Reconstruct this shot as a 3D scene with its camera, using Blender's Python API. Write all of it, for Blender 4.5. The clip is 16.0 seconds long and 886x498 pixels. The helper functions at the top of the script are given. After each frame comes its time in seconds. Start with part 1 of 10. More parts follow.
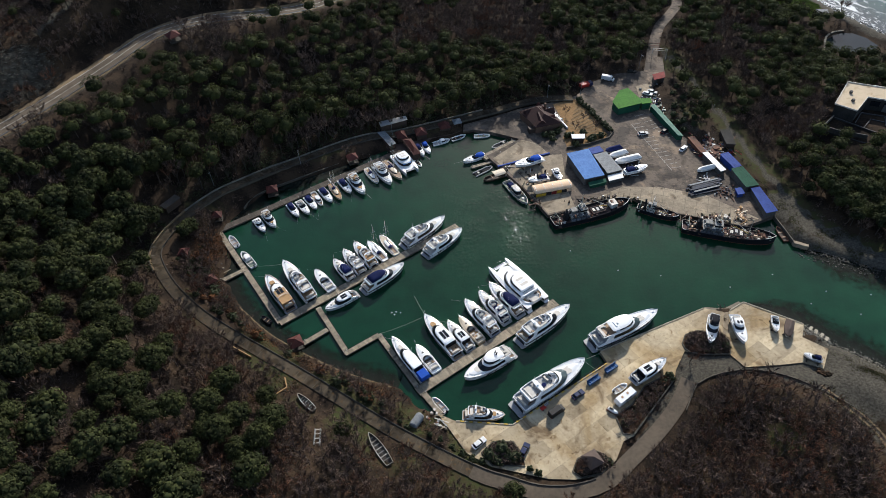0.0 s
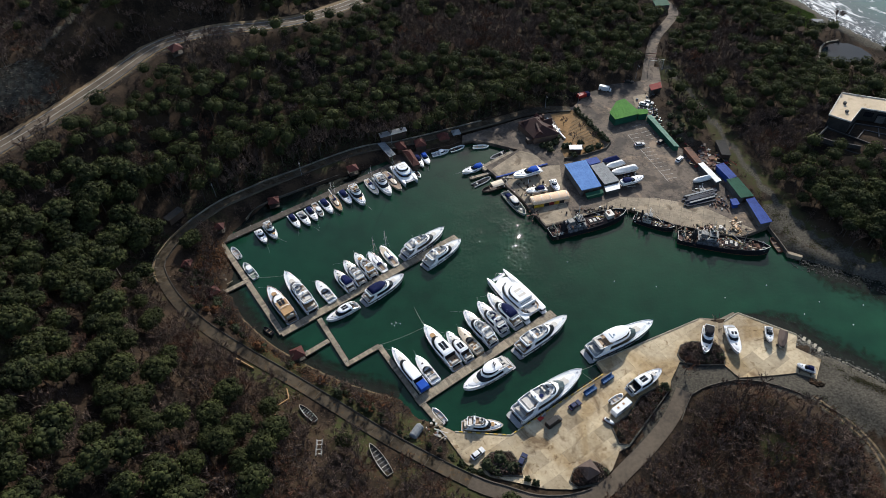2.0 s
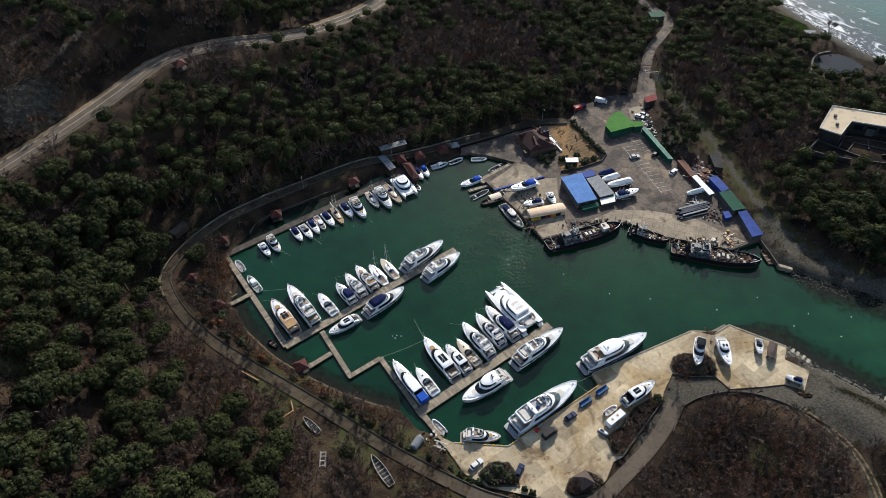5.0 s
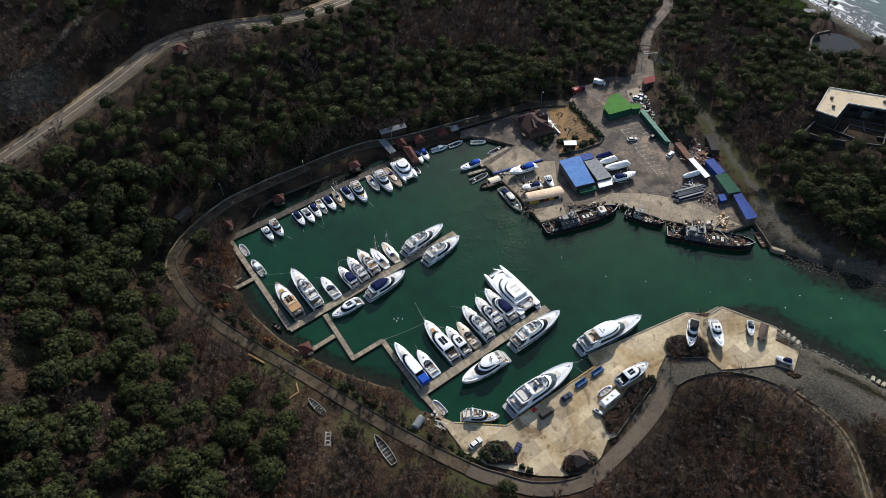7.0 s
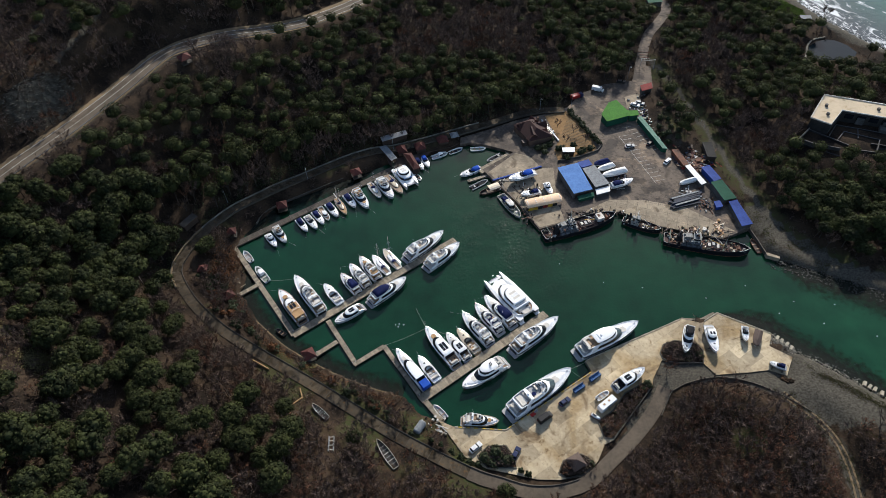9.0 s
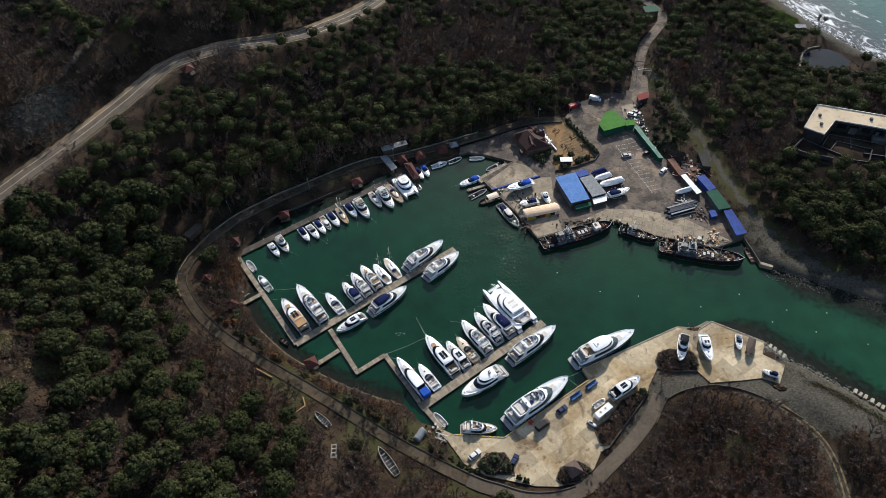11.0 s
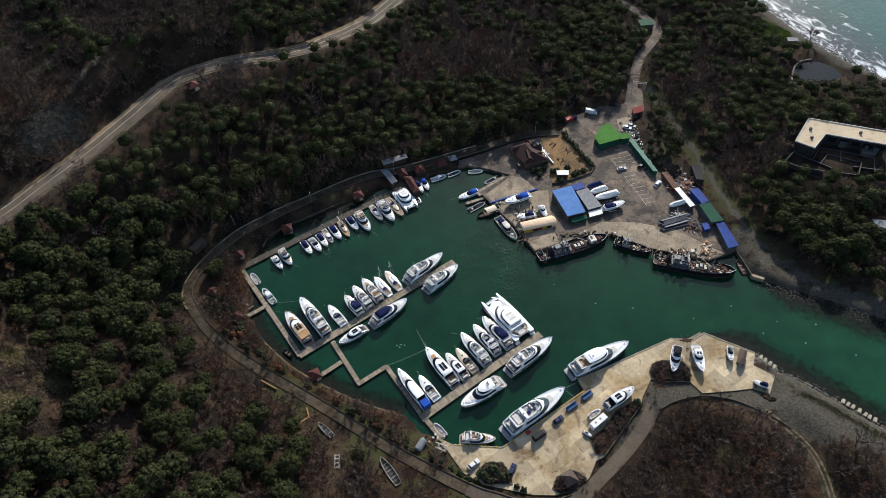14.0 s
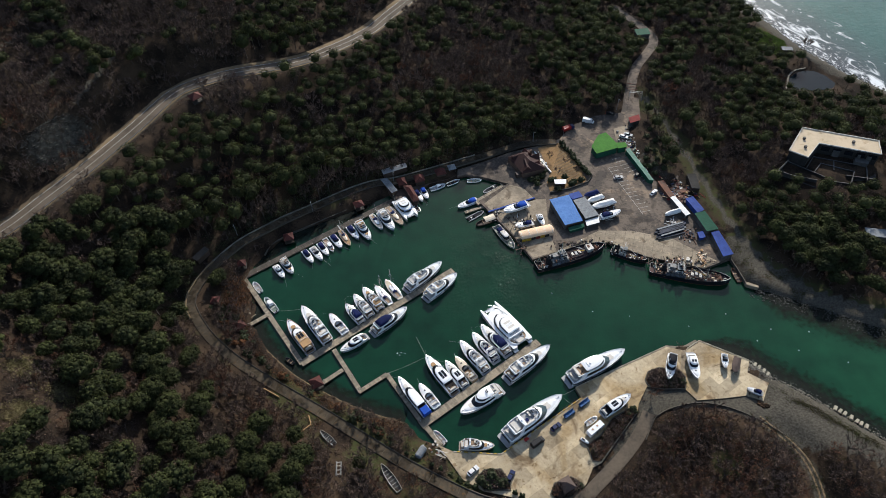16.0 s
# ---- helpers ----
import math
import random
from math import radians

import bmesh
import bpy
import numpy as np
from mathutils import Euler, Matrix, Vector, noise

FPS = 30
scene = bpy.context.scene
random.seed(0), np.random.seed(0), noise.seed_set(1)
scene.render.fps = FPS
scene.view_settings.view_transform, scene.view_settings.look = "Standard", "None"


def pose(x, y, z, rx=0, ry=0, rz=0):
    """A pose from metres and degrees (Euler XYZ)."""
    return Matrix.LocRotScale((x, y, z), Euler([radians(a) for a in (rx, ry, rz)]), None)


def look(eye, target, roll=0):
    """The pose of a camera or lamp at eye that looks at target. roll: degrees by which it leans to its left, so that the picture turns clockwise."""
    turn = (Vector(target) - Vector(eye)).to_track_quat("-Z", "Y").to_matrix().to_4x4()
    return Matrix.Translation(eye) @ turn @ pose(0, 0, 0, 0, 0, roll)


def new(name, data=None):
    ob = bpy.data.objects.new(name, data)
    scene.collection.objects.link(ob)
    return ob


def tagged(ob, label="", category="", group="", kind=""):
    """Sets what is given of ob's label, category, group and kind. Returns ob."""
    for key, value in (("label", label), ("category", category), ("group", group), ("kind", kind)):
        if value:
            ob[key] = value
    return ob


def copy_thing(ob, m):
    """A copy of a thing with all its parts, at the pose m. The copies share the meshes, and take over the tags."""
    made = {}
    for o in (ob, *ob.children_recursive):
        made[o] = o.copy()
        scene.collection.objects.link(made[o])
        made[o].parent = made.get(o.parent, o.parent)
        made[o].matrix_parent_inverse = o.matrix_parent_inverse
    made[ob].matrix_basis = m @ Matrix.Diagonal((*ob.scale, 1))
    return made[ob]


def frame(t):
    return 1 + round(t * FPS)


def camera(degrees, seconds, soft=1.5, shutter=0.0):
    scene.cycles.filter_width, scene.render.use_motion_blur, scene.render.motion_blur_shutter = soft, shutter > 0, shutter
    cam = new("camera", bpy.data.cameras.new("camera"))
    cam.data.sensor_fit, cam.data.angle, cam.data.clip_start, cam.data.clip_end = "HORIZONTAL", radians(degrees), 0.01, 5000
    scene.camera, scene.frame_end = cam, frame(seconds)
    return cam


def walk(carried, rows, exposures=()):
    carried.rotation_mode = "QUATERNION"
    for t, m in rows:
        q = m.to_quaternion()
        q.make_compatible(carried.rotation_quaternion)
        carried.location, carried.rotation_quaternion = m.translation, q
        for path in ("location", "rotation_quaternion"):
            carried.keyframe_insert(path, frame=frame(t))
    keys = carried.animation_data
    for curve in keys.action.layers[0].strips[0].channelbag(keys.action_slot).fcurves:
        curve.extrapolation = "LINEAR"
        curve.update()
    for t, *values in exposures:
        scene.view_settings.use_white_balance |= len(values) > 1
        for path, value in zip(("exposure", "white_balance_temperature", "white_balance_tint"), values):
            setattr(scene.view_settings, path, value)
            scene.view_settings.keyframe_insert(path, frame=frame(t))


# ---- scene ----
cam = camera(67.9, 16.0, soft=0.5)
PATH = [
    (0, (0.176, -0.563, 171.786), (0.171, 0.816, 170.337), -1.9),
    (0.5, (0.4, -0.638, 172.883), (0.394, 0.743, 171.437), -1.9),
    (1, (0.47, -0.566, 174.188), (0.465, 0.815, 172.742), -1.9),
    (1.5, (0.533, -0.393, 175.565), (0.528, 0.988, 174.118), -2.0),
    (2, (0.601, -0.268, 176.953), (0.596, 1.112, 175.506), -2.0),
    (2.5, (0.653, -0.198, 178.366), (0.649, 1.182, 176.919), -2.0),
    (3, (0.693, -0.198, 179.86), (0.689, 1.183, 178.413), -2.0),
    (3.5, (0.679, -0.106, 181.181), (0.676, 1.275, 179.734), -2.0),
    (4, (0.723, -0.175, 182.348), (0.72, 1.207, 180.902), -2.0),
    (6.5, (0.936, -0.013, 190.389), (0.931, 1.319, 188.896), -2.3),
    (7, (1.123, -0.259, 191.84), (1.116, 1.053, 190.331), -2.4),
    (7.5, (1.162, -0.193, 193.271), (1.154, 1.114, 191.757), -2.4),
    (8, (1.259, -0.353, 194.638), (1.251, 0.954, 193.124), -2.5),
    (8.5, (1.231, -0.465, 196.014), (1.223, 0.842, 194.501), -2.5),
    (9, (1.192, -0.629, 197.378), (1.184, 0.678, 195.865), -2.5),
    (11.5, (1.46, -0.839, 204.818), (1.453, 0.467, 203.304), -2.6),
    (12, (1.463, -0.966, 206.059), (1.457, 0.341, 204.545), -2.6),
    (12.5, (1.427, -1.041, 207.496), (1.421, 0.265, 205.982), -2.6),
    (13, (1.449, -1.2, 208.802), (1.443, 0.108, 207.289), -2.6),
    (13.5, (1.528, -1.33, 210.174), (1.522, -0.022, 208.662), -2.6),
    (14, (1.561, -1.33, 211.603), (1.556, -0.022, 210.091), -2.6),
    (14.5, (1.528, -1.434, 212.968), (1.524, -0.125, 211.456), -2.6),
    (15, (1.552, -1.477, 214.366), (1.549, -0.167, 212.854), -2.6),
    (15.5, (1.571, -1.663, 215.663), (1.568, -0.353, 214.152), -2.6),
    (16, (1.585, -1.84, 216.802), (1.583, -0.528, 215.293), -2.6),
]
walk(cam, [(t, look(eye, target, roll)) for t, eye, target, roll in PATH], exposures=((0, 0.08), (16, 0.08)))

# ---- daylight: clear winter sun from the far side of the harbour ----
SUN_UP, SUN_TURN = radians(31), radians(15)
world = bpy.data.worlds.new("sky")
scene.world = world
world.use_nodes = True
sky = world.node_tree.nodes.new("ShaderNodeTexSky")
sky.sky_type, sky.sun_disc, sky.sun_elevation, sky.sun_rotation = "NISHITA", False, SUN_UP, SUN_TURN
world.node_tree.nodes["Background"].inputs["Strength"].default_value = 0.16
world.node_tree.links.new(sky.outputs["Color"], world.node_tree.nodes["Background"].inputs["Color"])
sun_data = bpy.data.lights.new("sun", "SUN")
sun_data.energy, sun_data.angle, sun_data.color = 5.0, radians(0.5), (1.0, 0.955, 0.88)
sun = new("sun", sun_data)
sun.matrix_basis = look((math.sin(SUN_TURN) * math.cos(SUN_UP) * 500, math.cos(SUN_TURN) * math.cos(SUN_UP) * 500 + 150, math.sin(SUN_UP) * 500), (0, 150, 0))


# ---- materials ----
def mat(name, c1, c2=None, rough=0.6, metal=0.0, big=0.15, small=2.5, bump=0.0, vary=0.0, island=0.0, spec=0.5, sharp=0.0, shift=False):
    """A surface of two colours mixed by a coarse and a fine noise, with relief and a little chance from piece to piece."""
    m = bpy.data.materials.new(name)
    m.use_nodes = True
    nt = m.node_tree
    b = nt.nodes["Principled BSDF"]
    b.inputs["Roughness"].default_value, b.inputs["Metallic"].default_value = rough, metal
    b.inputs["Specular IOR Level"].default_value = spec
    c2 = c2 or tuple(0.82 * v for v in c1)
    co = nt.nodes.new("ShaderNodeTexCoord")
    n1, n2 = nt.nodes.new("ShaderNodeTexNoise"), nt.nodes.new("ShaderNodeTexNoise")
    n1.inputs["Scale"].default_value, n2.inputs["Scale"].default_value = big, small
    n1.inputs["Detail"].default_value, n2.inputs["Detail"].default_value = 4, 5
    add = nt.nodes.new("ShaderNodeMath")
    add.operation = "MULTIPLY_ADD"
    add.inputs[1].default_value = 0.55
    rng = nt.nodes.new("ShaderNodeMapRange")
    rng.inputs["From Min"].default_value, rng.inputs["From Max"].default_value = 0.56 + sharp, 0.94 - sharp
    half = nt.nodes.new("ShaderNodeMath")
    half.operation = "MULTIPLY"
    half.inputs[1].default_value = 0.95
    mix = nt.nodes.new("ShaderNodeMix")
    mix.data_type = "RGBA"
    mix.inputs[6].default_value, mix.inputs[7].default_value = (*c1, 1), (*c2, 1)
    where = co.outputs["Object"]
    if shift:
        # pieces that share one mesh each take another stretch of the pattern
        own, far, moved = nt.nodes.new("ShaderNodeObjectInfo"), nt.nodes.new("ShaderNodeMath"), nt.nodes.new("ShaderNodeVectorMath")
        far.operation, far.inputs[1].default_value = "MULTIPLY", 173.0
        nt.links.new(own.outputs["Random"], far.inputs[0])
        nt.links.new(where, moved.inputs[0])
        nt.links.new(far.outputs[0], moved.inputs[1])
        where = moved.outputs[0]
    for n in (n1, n2):
        nt.links.new(where, n.inputs["Vector"])
    nt.links.new(n1.outputs["Fac"], half.inputs[0])
    nt.links.new(n2.outputs["Fac"], add.inputs[0])
    nt.links.new(half.outputs[0], add.inputs[2])
    nt.links.new(add.outputs[0], rng.inputs["Value"])
    nt.links.new(rng.outputs[0], mix.inputs[0])
    colour = mix.outputs[2]
    for amount, node, out in ((vary, "ShaderNodeObjectInfo", "Random"), (island, "ShaderNodeNewGeometry", "Random Per Island")):
        if amount:
            info, hsv, r2 = nt.nodes.new(node), nt.nodes.new("ShaderNodeHueSaturation"), nt.nodes.new("ShaderNodeMapRange")
            r2.inputs["To Min"].default_value, r2.inputs["To Max"].default_value = 1 - amount, 1 + amount
            nt.links.new(info.outputs[out], r2.inputs["Value"])
            nt.links.new(r2.outputs[0], hsv.inputs["Value"])
            nt.links.new(colour, hsv.inputs["Color"])
            colour = hsv.outputs[0]
    nt.links.new(colour, b.inputs["Base Color"])
    if bump:
        bm = nt.nodes.new("ShaderNodeBump")
        bm.inputs["Strength"].default_value, bm.inputs["Distance"].default_value = min(1, bump), 0.12
        nt.links.new(n2.outputs["Fac"], bm.inputs["Height"])
        nt.links.new(bm.outputs[0], b.inputs["Normal"])
    return m


def water_mat(name, c1, c2, rough, scale, lift, foam=False, gust=None):
    m = mat(name, c1, c2, rough, 0, 0.02, 0.12)
    nt = m.node_tree
    b = nt.nodes["Principled BSDF"]
    b.inputs["IOR"].default_value = 1.33
    co = nt.nodes.new("ShaderNodeTexCoord")
    heights = []
    for s, w in ((scale, 1.0), (scale * 4.5, 0.35)):
        n = nt.nodes.new("ShaderNodeTexNoise")
        n.inputs["Scale"].default_value, n.inputs["Detail"].default_value = s, 1.5 if gust else 3
        nt.links.new(co.outputs["Object"], n.inputs["Vector"])
        k = nt.nodes.new("ShaderNodeMath")
        k.operation, k.inputs[1].default_value = "MULTIPLY", w
        nt.links.new(n.outputs["Fac"], k.inputs[0])
        heights.append(k)
    tot = nt.nodes.new("ShaderNodeMath")
    nt.links.new(heights[0].outputs[0], tot.inputs[0])
    nt.links.new(heights[1].outputs[0], tot.inputs[1])
    if gust:
        # a breeze ruffles one part of the basin in patches
        off, near, blot, cut, both, more, calm = (nt.nodes.new(q) for q in ("ShaderNodeVectorMath", "ShaderNodeMapRange", "ShaderNodeTexNoise", "ShaderNodeMapRange", "ShaderNodeMath", "ShaderNodeMath", "ShaderNodeMath"))
        off.operation, off.inputs[1].default_value = "DISTANCE", (gust[0], gust[1], 0)
        near.inputs["From Min"].default_value, near.inputs["From Max"].default_value = gust[2] * 0.15, gust[2]
        near.inputs["To Min"].default_value, near.inputs["To Max"].default_value = 1, 0
        blot.inputs["Scale"].default_value, blot.inputs["Detail"].default_value = 0.09, 3
        cut.inputs["From Min"].default_value, cut.inputs["From Max"].default_value = 0.42, 0.6
        both.operation, calm.operation = "MULTIPLY", "MULTIPLY"
        more.operation, more.inputs[1].default_value, more.inputs[2].default_value = "MULTIPLY_ADD", gust[3], 1.0
        nt.links.new(co.outputs["Object"], off.inputs[0])
        nt.links.new(co.outputs["Object"], blot.inputs["Vector"])
        nt.links.new(off.outputs["Value"], near.inputs["Value"])
        nt.links.new(blot.outputs["Fac"], cut.inputs["Value"])
        nt.links.new(near.outputs[0], both.inputs[0])
        nt.links.new(cut.outputs[0], both.inputs[1])
        nt.links.new(both.outputs[0], more.inputs[0])
        nt.links.new(tot.outputs[0], calm.inputs[0])
        nt.links.new(more.outputs[0], calm.inputs[1])
        tot = calm
    bump = nt.nodes.new("ShaderNodeBump")
    bump.inputs["Strength"].default_value, bump.inputs["Distance"].default_value = 1.0, lift
    nt.links.new(tot.outputs[0], bump.inputs["Height"])
    nt.links.new(bump.outputs[0], b.inputs["Normal"])
    if foam:
        # breaking waves: torn white bands along the beach, which runs from (196, 384) to (241, 285)
        sep, off = nt.nodes.new("ShaderNodeVectorMath"), nt.nodes.new("ShaderNodeVectorMath")
        off.operation, sep.operation = "SUBTRACT", "DOT_PRODUCT"
        off.inputs[1].default_value, sep.inputs[1].default_value = (213, 328, 0), (0.91, 0.414, 0)
        nt.links.new(co.outputs["Object"], off.inputs[0])
        nt.links.new(off.outputs[0], sep.inputs[0])
        run = nt.nodes.new("ShaderNodeVectorMath")
        run.operation, run.inputs[1].default_value = "DOT_PRODUCT", (0.414, -0.91, 0)
        nt.links.new(off.outputs[0], run.inputs[0])
        total = None
        for streak, wide, far, k in ((0.07, 0.17, 62, 0.85), (0.4, 0.65, 30, 0.8)):
            vec = nt.nodes.new("ShaderNodeCombineXYZ")
            for src, factor, slot in ((sep, wide, 0), (run, streak, 1)):
                mul = nt.nodes.new("ShaderNodeMath")
                mul.operation, mul.inputs[1].default_value = "MULTIPLY", factor
                nt.links.new(src.outputs["Value"], mul.inputs[0])
                nt.links.new(mul.outputs[0], vec.inputs[slot])
            fine = nt.nodes.new("ShaderNodeTexNoise")
            fine.inputs["Scale"].default_value, fine.inputs["Detail"].default_value, fine.inputs["Distortion"].default_value = 1.0, 8, 1.2
            nt.links.new(vec.outputs[0], fine.inputs["Vector"])
            near = nt.nodes.new("ShaderNodeMapRange")
            near.inputs["From Min"].default_value, near.inputs["From Max"].default_value = -1, far
            near.inputs["To Min"].default_value, near.inputs["To Max"].default_value = 0.13, -0.2
            nt.links.new(sep.outputs["Value"], near.inputs["Value"])
            both = nt.nodes.new("ShaderNodeMath")
            nt.links.new(fine.outputs["Fac"], both.inputs[0])
            nt.links.new(near.outputs[0], both.inputs[1])
            edge = nt.nodes.new("ShaderNodeMapRange")
            edge.inputs["From Min"].default_value, edge.inputs["From Max"].default_value, edge.inputs["To Max"].default_value = 0.58, 0.7, k
            nt.links.new(both.outputs[0], edge.inputs["Value"])
            if total is None:
                total = edge
            else:
                cut = nt.nodes.new("ShaderNodeMath")
                cut.operation = "MAXIMUM"
                nt.links.new(total.outputs[0], cut.inputs[0])
                nt.links.new(edge.outputs[0], cut.inputs[1])
        # stirred-up grey water inside the surf, clear turquoise beyond
        silt, murk = nt.nodes.new("ShaderNodeMapRange"), nt.nodes.new("ShaderNodeMix")
        silt.inputs["From Min"].default_value, silt.inputs["From Max"].default_value = 8, 44
        murk.data_type = "RGBA"
        murk.inputs[6].default_value = (0.052, 0.062, 0.068, 1)
        nt.links.new(sep.outputs["Value"], silt.inputs["Value"])
        nt.links.new(silt.outputs[0], murk.inputs[0])
        nt.links.new(b.inputs["Base Color"].links[0].from_socket, murk.inputs[7])
        over = nt.nodes.new("ShaderNodeMix")
        over.data_type = "RGBA"
        over.inputs[7].default_value = (0.8, 0.82, 0.82, 1)
        nt.links.new(cut.outputs[0], over.inputs[0])
        nt.links.new(murk.outputs[2], over.inputs[6])
        nt.links.new(over.outputs[2], b.inputs["Base Color"])
    return m


WATER = water_mat("harbour_water", (0.0025, 0.0215, 0.0098), (0.0046, 0.039, 0.0178), 0.04, 1.0, 0.028, gust=(24, 172, 38, 3.6))
# the channel's water is coloured paler and greener than the inner basin's
wn = WATER.node_tree
wco, wse, wra, wmi = (wn.nodes.new(q) for q in ("ShaderNodeTexCoord", "ShaderNodeSeparateXYZ", "ShaderNodeMapRange", "ShaderNodeMix"))
wra.inputs["From Min"].default_value, wra.inputs["From Max"].default_value = 75, 165
wmi.data_type, wmi.blend_type = "RGBA", "MULTIPLY"
wmi.inputs[7].default_value = (2.2, 1.6, 1.5, 1)
wn.links.new(wco.outputs["Object"], wse.inputs[0])
wn.links.new(wse.outputs["X"], wra.inputs["Value"])
wn.links.new(wra.outputs[0], wmi.inputs[0])
wn.links.new(wn.nodes["Principled BSDF"].inputs["Base Color"].links[0].from_socket, wmi.inputs[6])
wn.links.new(wmi.outputs[2], wn.nodes["Principled BSDF"].inputs["Base Color"])
SEA = water_mat("sea_water", (0.03, 0.088, 0.076), (0.046, 0.122, 0.104), 0.24, 0.4, 0.2, foam=True)
SEA.node_tree.nodes["Principled BSDF"].inputs["Specular IOR Level"].default_value = 0.32
PAINTOLD = mat("faded_bay_paint", (0.52, 0.50, 0.45), (0.27, 0.25, 0.215), 0.85, 0, 0.5, 3)
POND = water_mat("pond_water", (0.006, 0.011, 0.015), (0.009, 0.015, 0.019), 0.06, 0.6, 0.02)
POND.node_tree.nodes["Principled BSDF"].inputs["Specular IOR Level"].default_value = 0.22
LITTER = mat("leaf_litter", (0.060, 0.036, 0.022), (0.016, 0.012, 0.008), 0.95, 0, 0.1, 0.8, 1.0, sharp=0.1, spec=0.1)
GRASS = mat("rough_grass", (0.042, 0.052, 0.017), (0.045, 0.036, 0.018), 0.95, 0, 0.1, 0.9, 0.8, spec=0.1)
REEDS = mat("red_brown_scrub", (0.135, 0.058, 0.026), (0.066, 0.036, 0.019), 0.95, 0, 0.2, 1.2, 0.9, island=0.35, spec=0.1)
SAND = mat("sandy_soil", (0.30, 0.185, 0.09), (0.15, 0.094, 0.047), 0.95, 0, 0.12, 1.2, 0.4, spec=0.1)
ROCK = mat("rock", (0.21, 0.19, 0.15), (0.085, 0.078, 0.064), 0.9, 0, 0.25, 2, 0.7, island=0.45)
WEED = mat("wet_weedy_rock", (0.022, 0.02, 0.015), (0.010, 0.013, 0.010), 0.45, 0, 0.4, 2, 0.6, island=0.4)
BLOCK = mat("pale_concrete_block", (0.42, 0.37, 0.28), (0.30, 0.26, 0.19), 0.85, 0, 0.5, 3, 0.3, vary=0.15)
PALE = mat("pale_worn_concrete", (0.32, 0.258, 0.178), (0.165, 0.132, 0.092), 0.88, 0, 0.12, 0.9, 0.2)
DARKROOF = mat("dark_maroon_roof", (0.052, 0.022, 0.019), (0.032, 0.016, 0.014), 0.7, 0, 0.4, 1.6, spec=0.2)
SLAB = mat("weathered_concrete_slab", (0.50, 0.41, 0.27), (0.28, 0.215, 0.13), 0.85, 0, 0.075, 0.8, 0.2, vary=0.24)
QUAY = mat("quay_concrete", (0.24, 0.205, 0.15), (0.135, 0.115, 0.085), 0.9, 0, 0.12, 1.1, 0.2)
YARD = mat("worn_yard_concrete", (0.128, 0.098, 0.073), (0.054, 0.042, 0.033), 0.9, 0, 0.11, 0.9, 0.2, sharp=0.09)
ASPHALT = mat("asphalt", (0.125, 0.10, 0.074), (0.066, 0.054, 0.042), 0.9, 0, 0.08, 1.0, 0.2, spec=0.15)
HIGHWAY = mat("highway_asphalt", (0.125, 0.099, 0.073), (0.085, 0.069, 0.052), 0.9, 0, 0.05, 1.0, 0.15, spec=0.2)
LANE = mat("harbour_lane", (0.088, 0.069, 0.047), (0.034, 0.027, 0.019), 0.9, 0, 0.09, 0.9, 0.25, vary=0.12, spec=0.15)
CUTROCK = mat("road_cut_rock", (0.105, 0.096, 0.078), (0.05, 0.046, 0.039), 0.95, 0, 0.3, 2, 0.6, island=0.5, spec=0.1)
DRYGRASS = mat("dry_pale_grass", (0.20, 0.165, 0.085), (0.09, 0.085, 0.035), 0.95, 0, 0.2, 1.2, 0, island=0.4, spec=0.1)
SHOULDER = mat("road_shoulder", (0.24, 0.172, 0.10), (0.12, 0.09, 0.055), 0.95, 0, 0.1, 1, 0.3, spec=0.2)
PAINT = mat("road_paint", (0.62, 0.61, 0.57), (0.42, 0.41, 0.38), 0.8, 0, 0.4, 4)
STONEWALL = mat("stone_wall", (0.11, 0.096, 0.072), (0.05, 0.045, 0.036), 0.9, 0, 0.4, 2.5, 0.6)
DECKWOOD = mat("weathered_dock_planks", (0.33, 0.275, 0.195), (0.15, 0.125, 0.09), 0.9, 0, 0.3, 1.6, 0.4, vary=0.22, shift=True)
# dock planks darkened: the north bank's shade is put into the jetty's colour
SHADEDECK = mat("planks_with_bank_shade", (0.085, 0.07, 0.054), (0.045, 0.038, 0.031), 0.9, 0, 0.3, 1.6, 0.4, vary=0.22, shift=True)
PILE = mat("dark_wet_timber", (0.055, 0.045, 0.035), (0.03, 0.026, 0.02), 0.7, 0, 0.5, 3, 0.3)
GEL = mat("white_gelcoat", (0.86, 0.86, 0.85), (0.78, 0.78, 0.77), 0.22, 0, 0.25, 1.5, vary=0.05)
CREAM = mat("cream_gelcoat", (0.66, 0.56, 0.42), (0.54, 0.45, 0.33), 0.3, 0, 0.4, 2)
GREYDECK = mat("light_grey_deck", (0.36, 0.36, 0.36), (0.27, 0.27, 0.27), 0.6, 0, 0.6, 3, vary=0.08)
TEAK = mat("teak_deck", (0.30, 0.19, 0.105), (0.20, 0.125, 0.07), 0.6, 0, 0.5, 4, 0.1, vary=0.1)
TAN = mat("tan_canvas", (0.42, 0.255, 0.12), (0.34, 0.20, 0.09), 0.85, 0, 0.3, 2, 0.1)
GLASS = mat("tinted_boat_glass", (0.008, 0.010, 0.013), (0.012, 0.014, 0.018), 0.1, 0, 0.3, 1, spec=0.3)
WINDSCREEN = mat("green_tinted_windscreen", (0.05, 0.075, 0.082), (0.035, 0.055, 0.062), 0.08, 0, 0.3, 1, spec=0.4)
DARKSTEEL = mat("blue_grey_beam_steel", (0.045, 0.055, 0.082), (0.022, 0.026, 0.038), 0.7, 0, 0.4, 2, vary=0.3, spec=0.2)
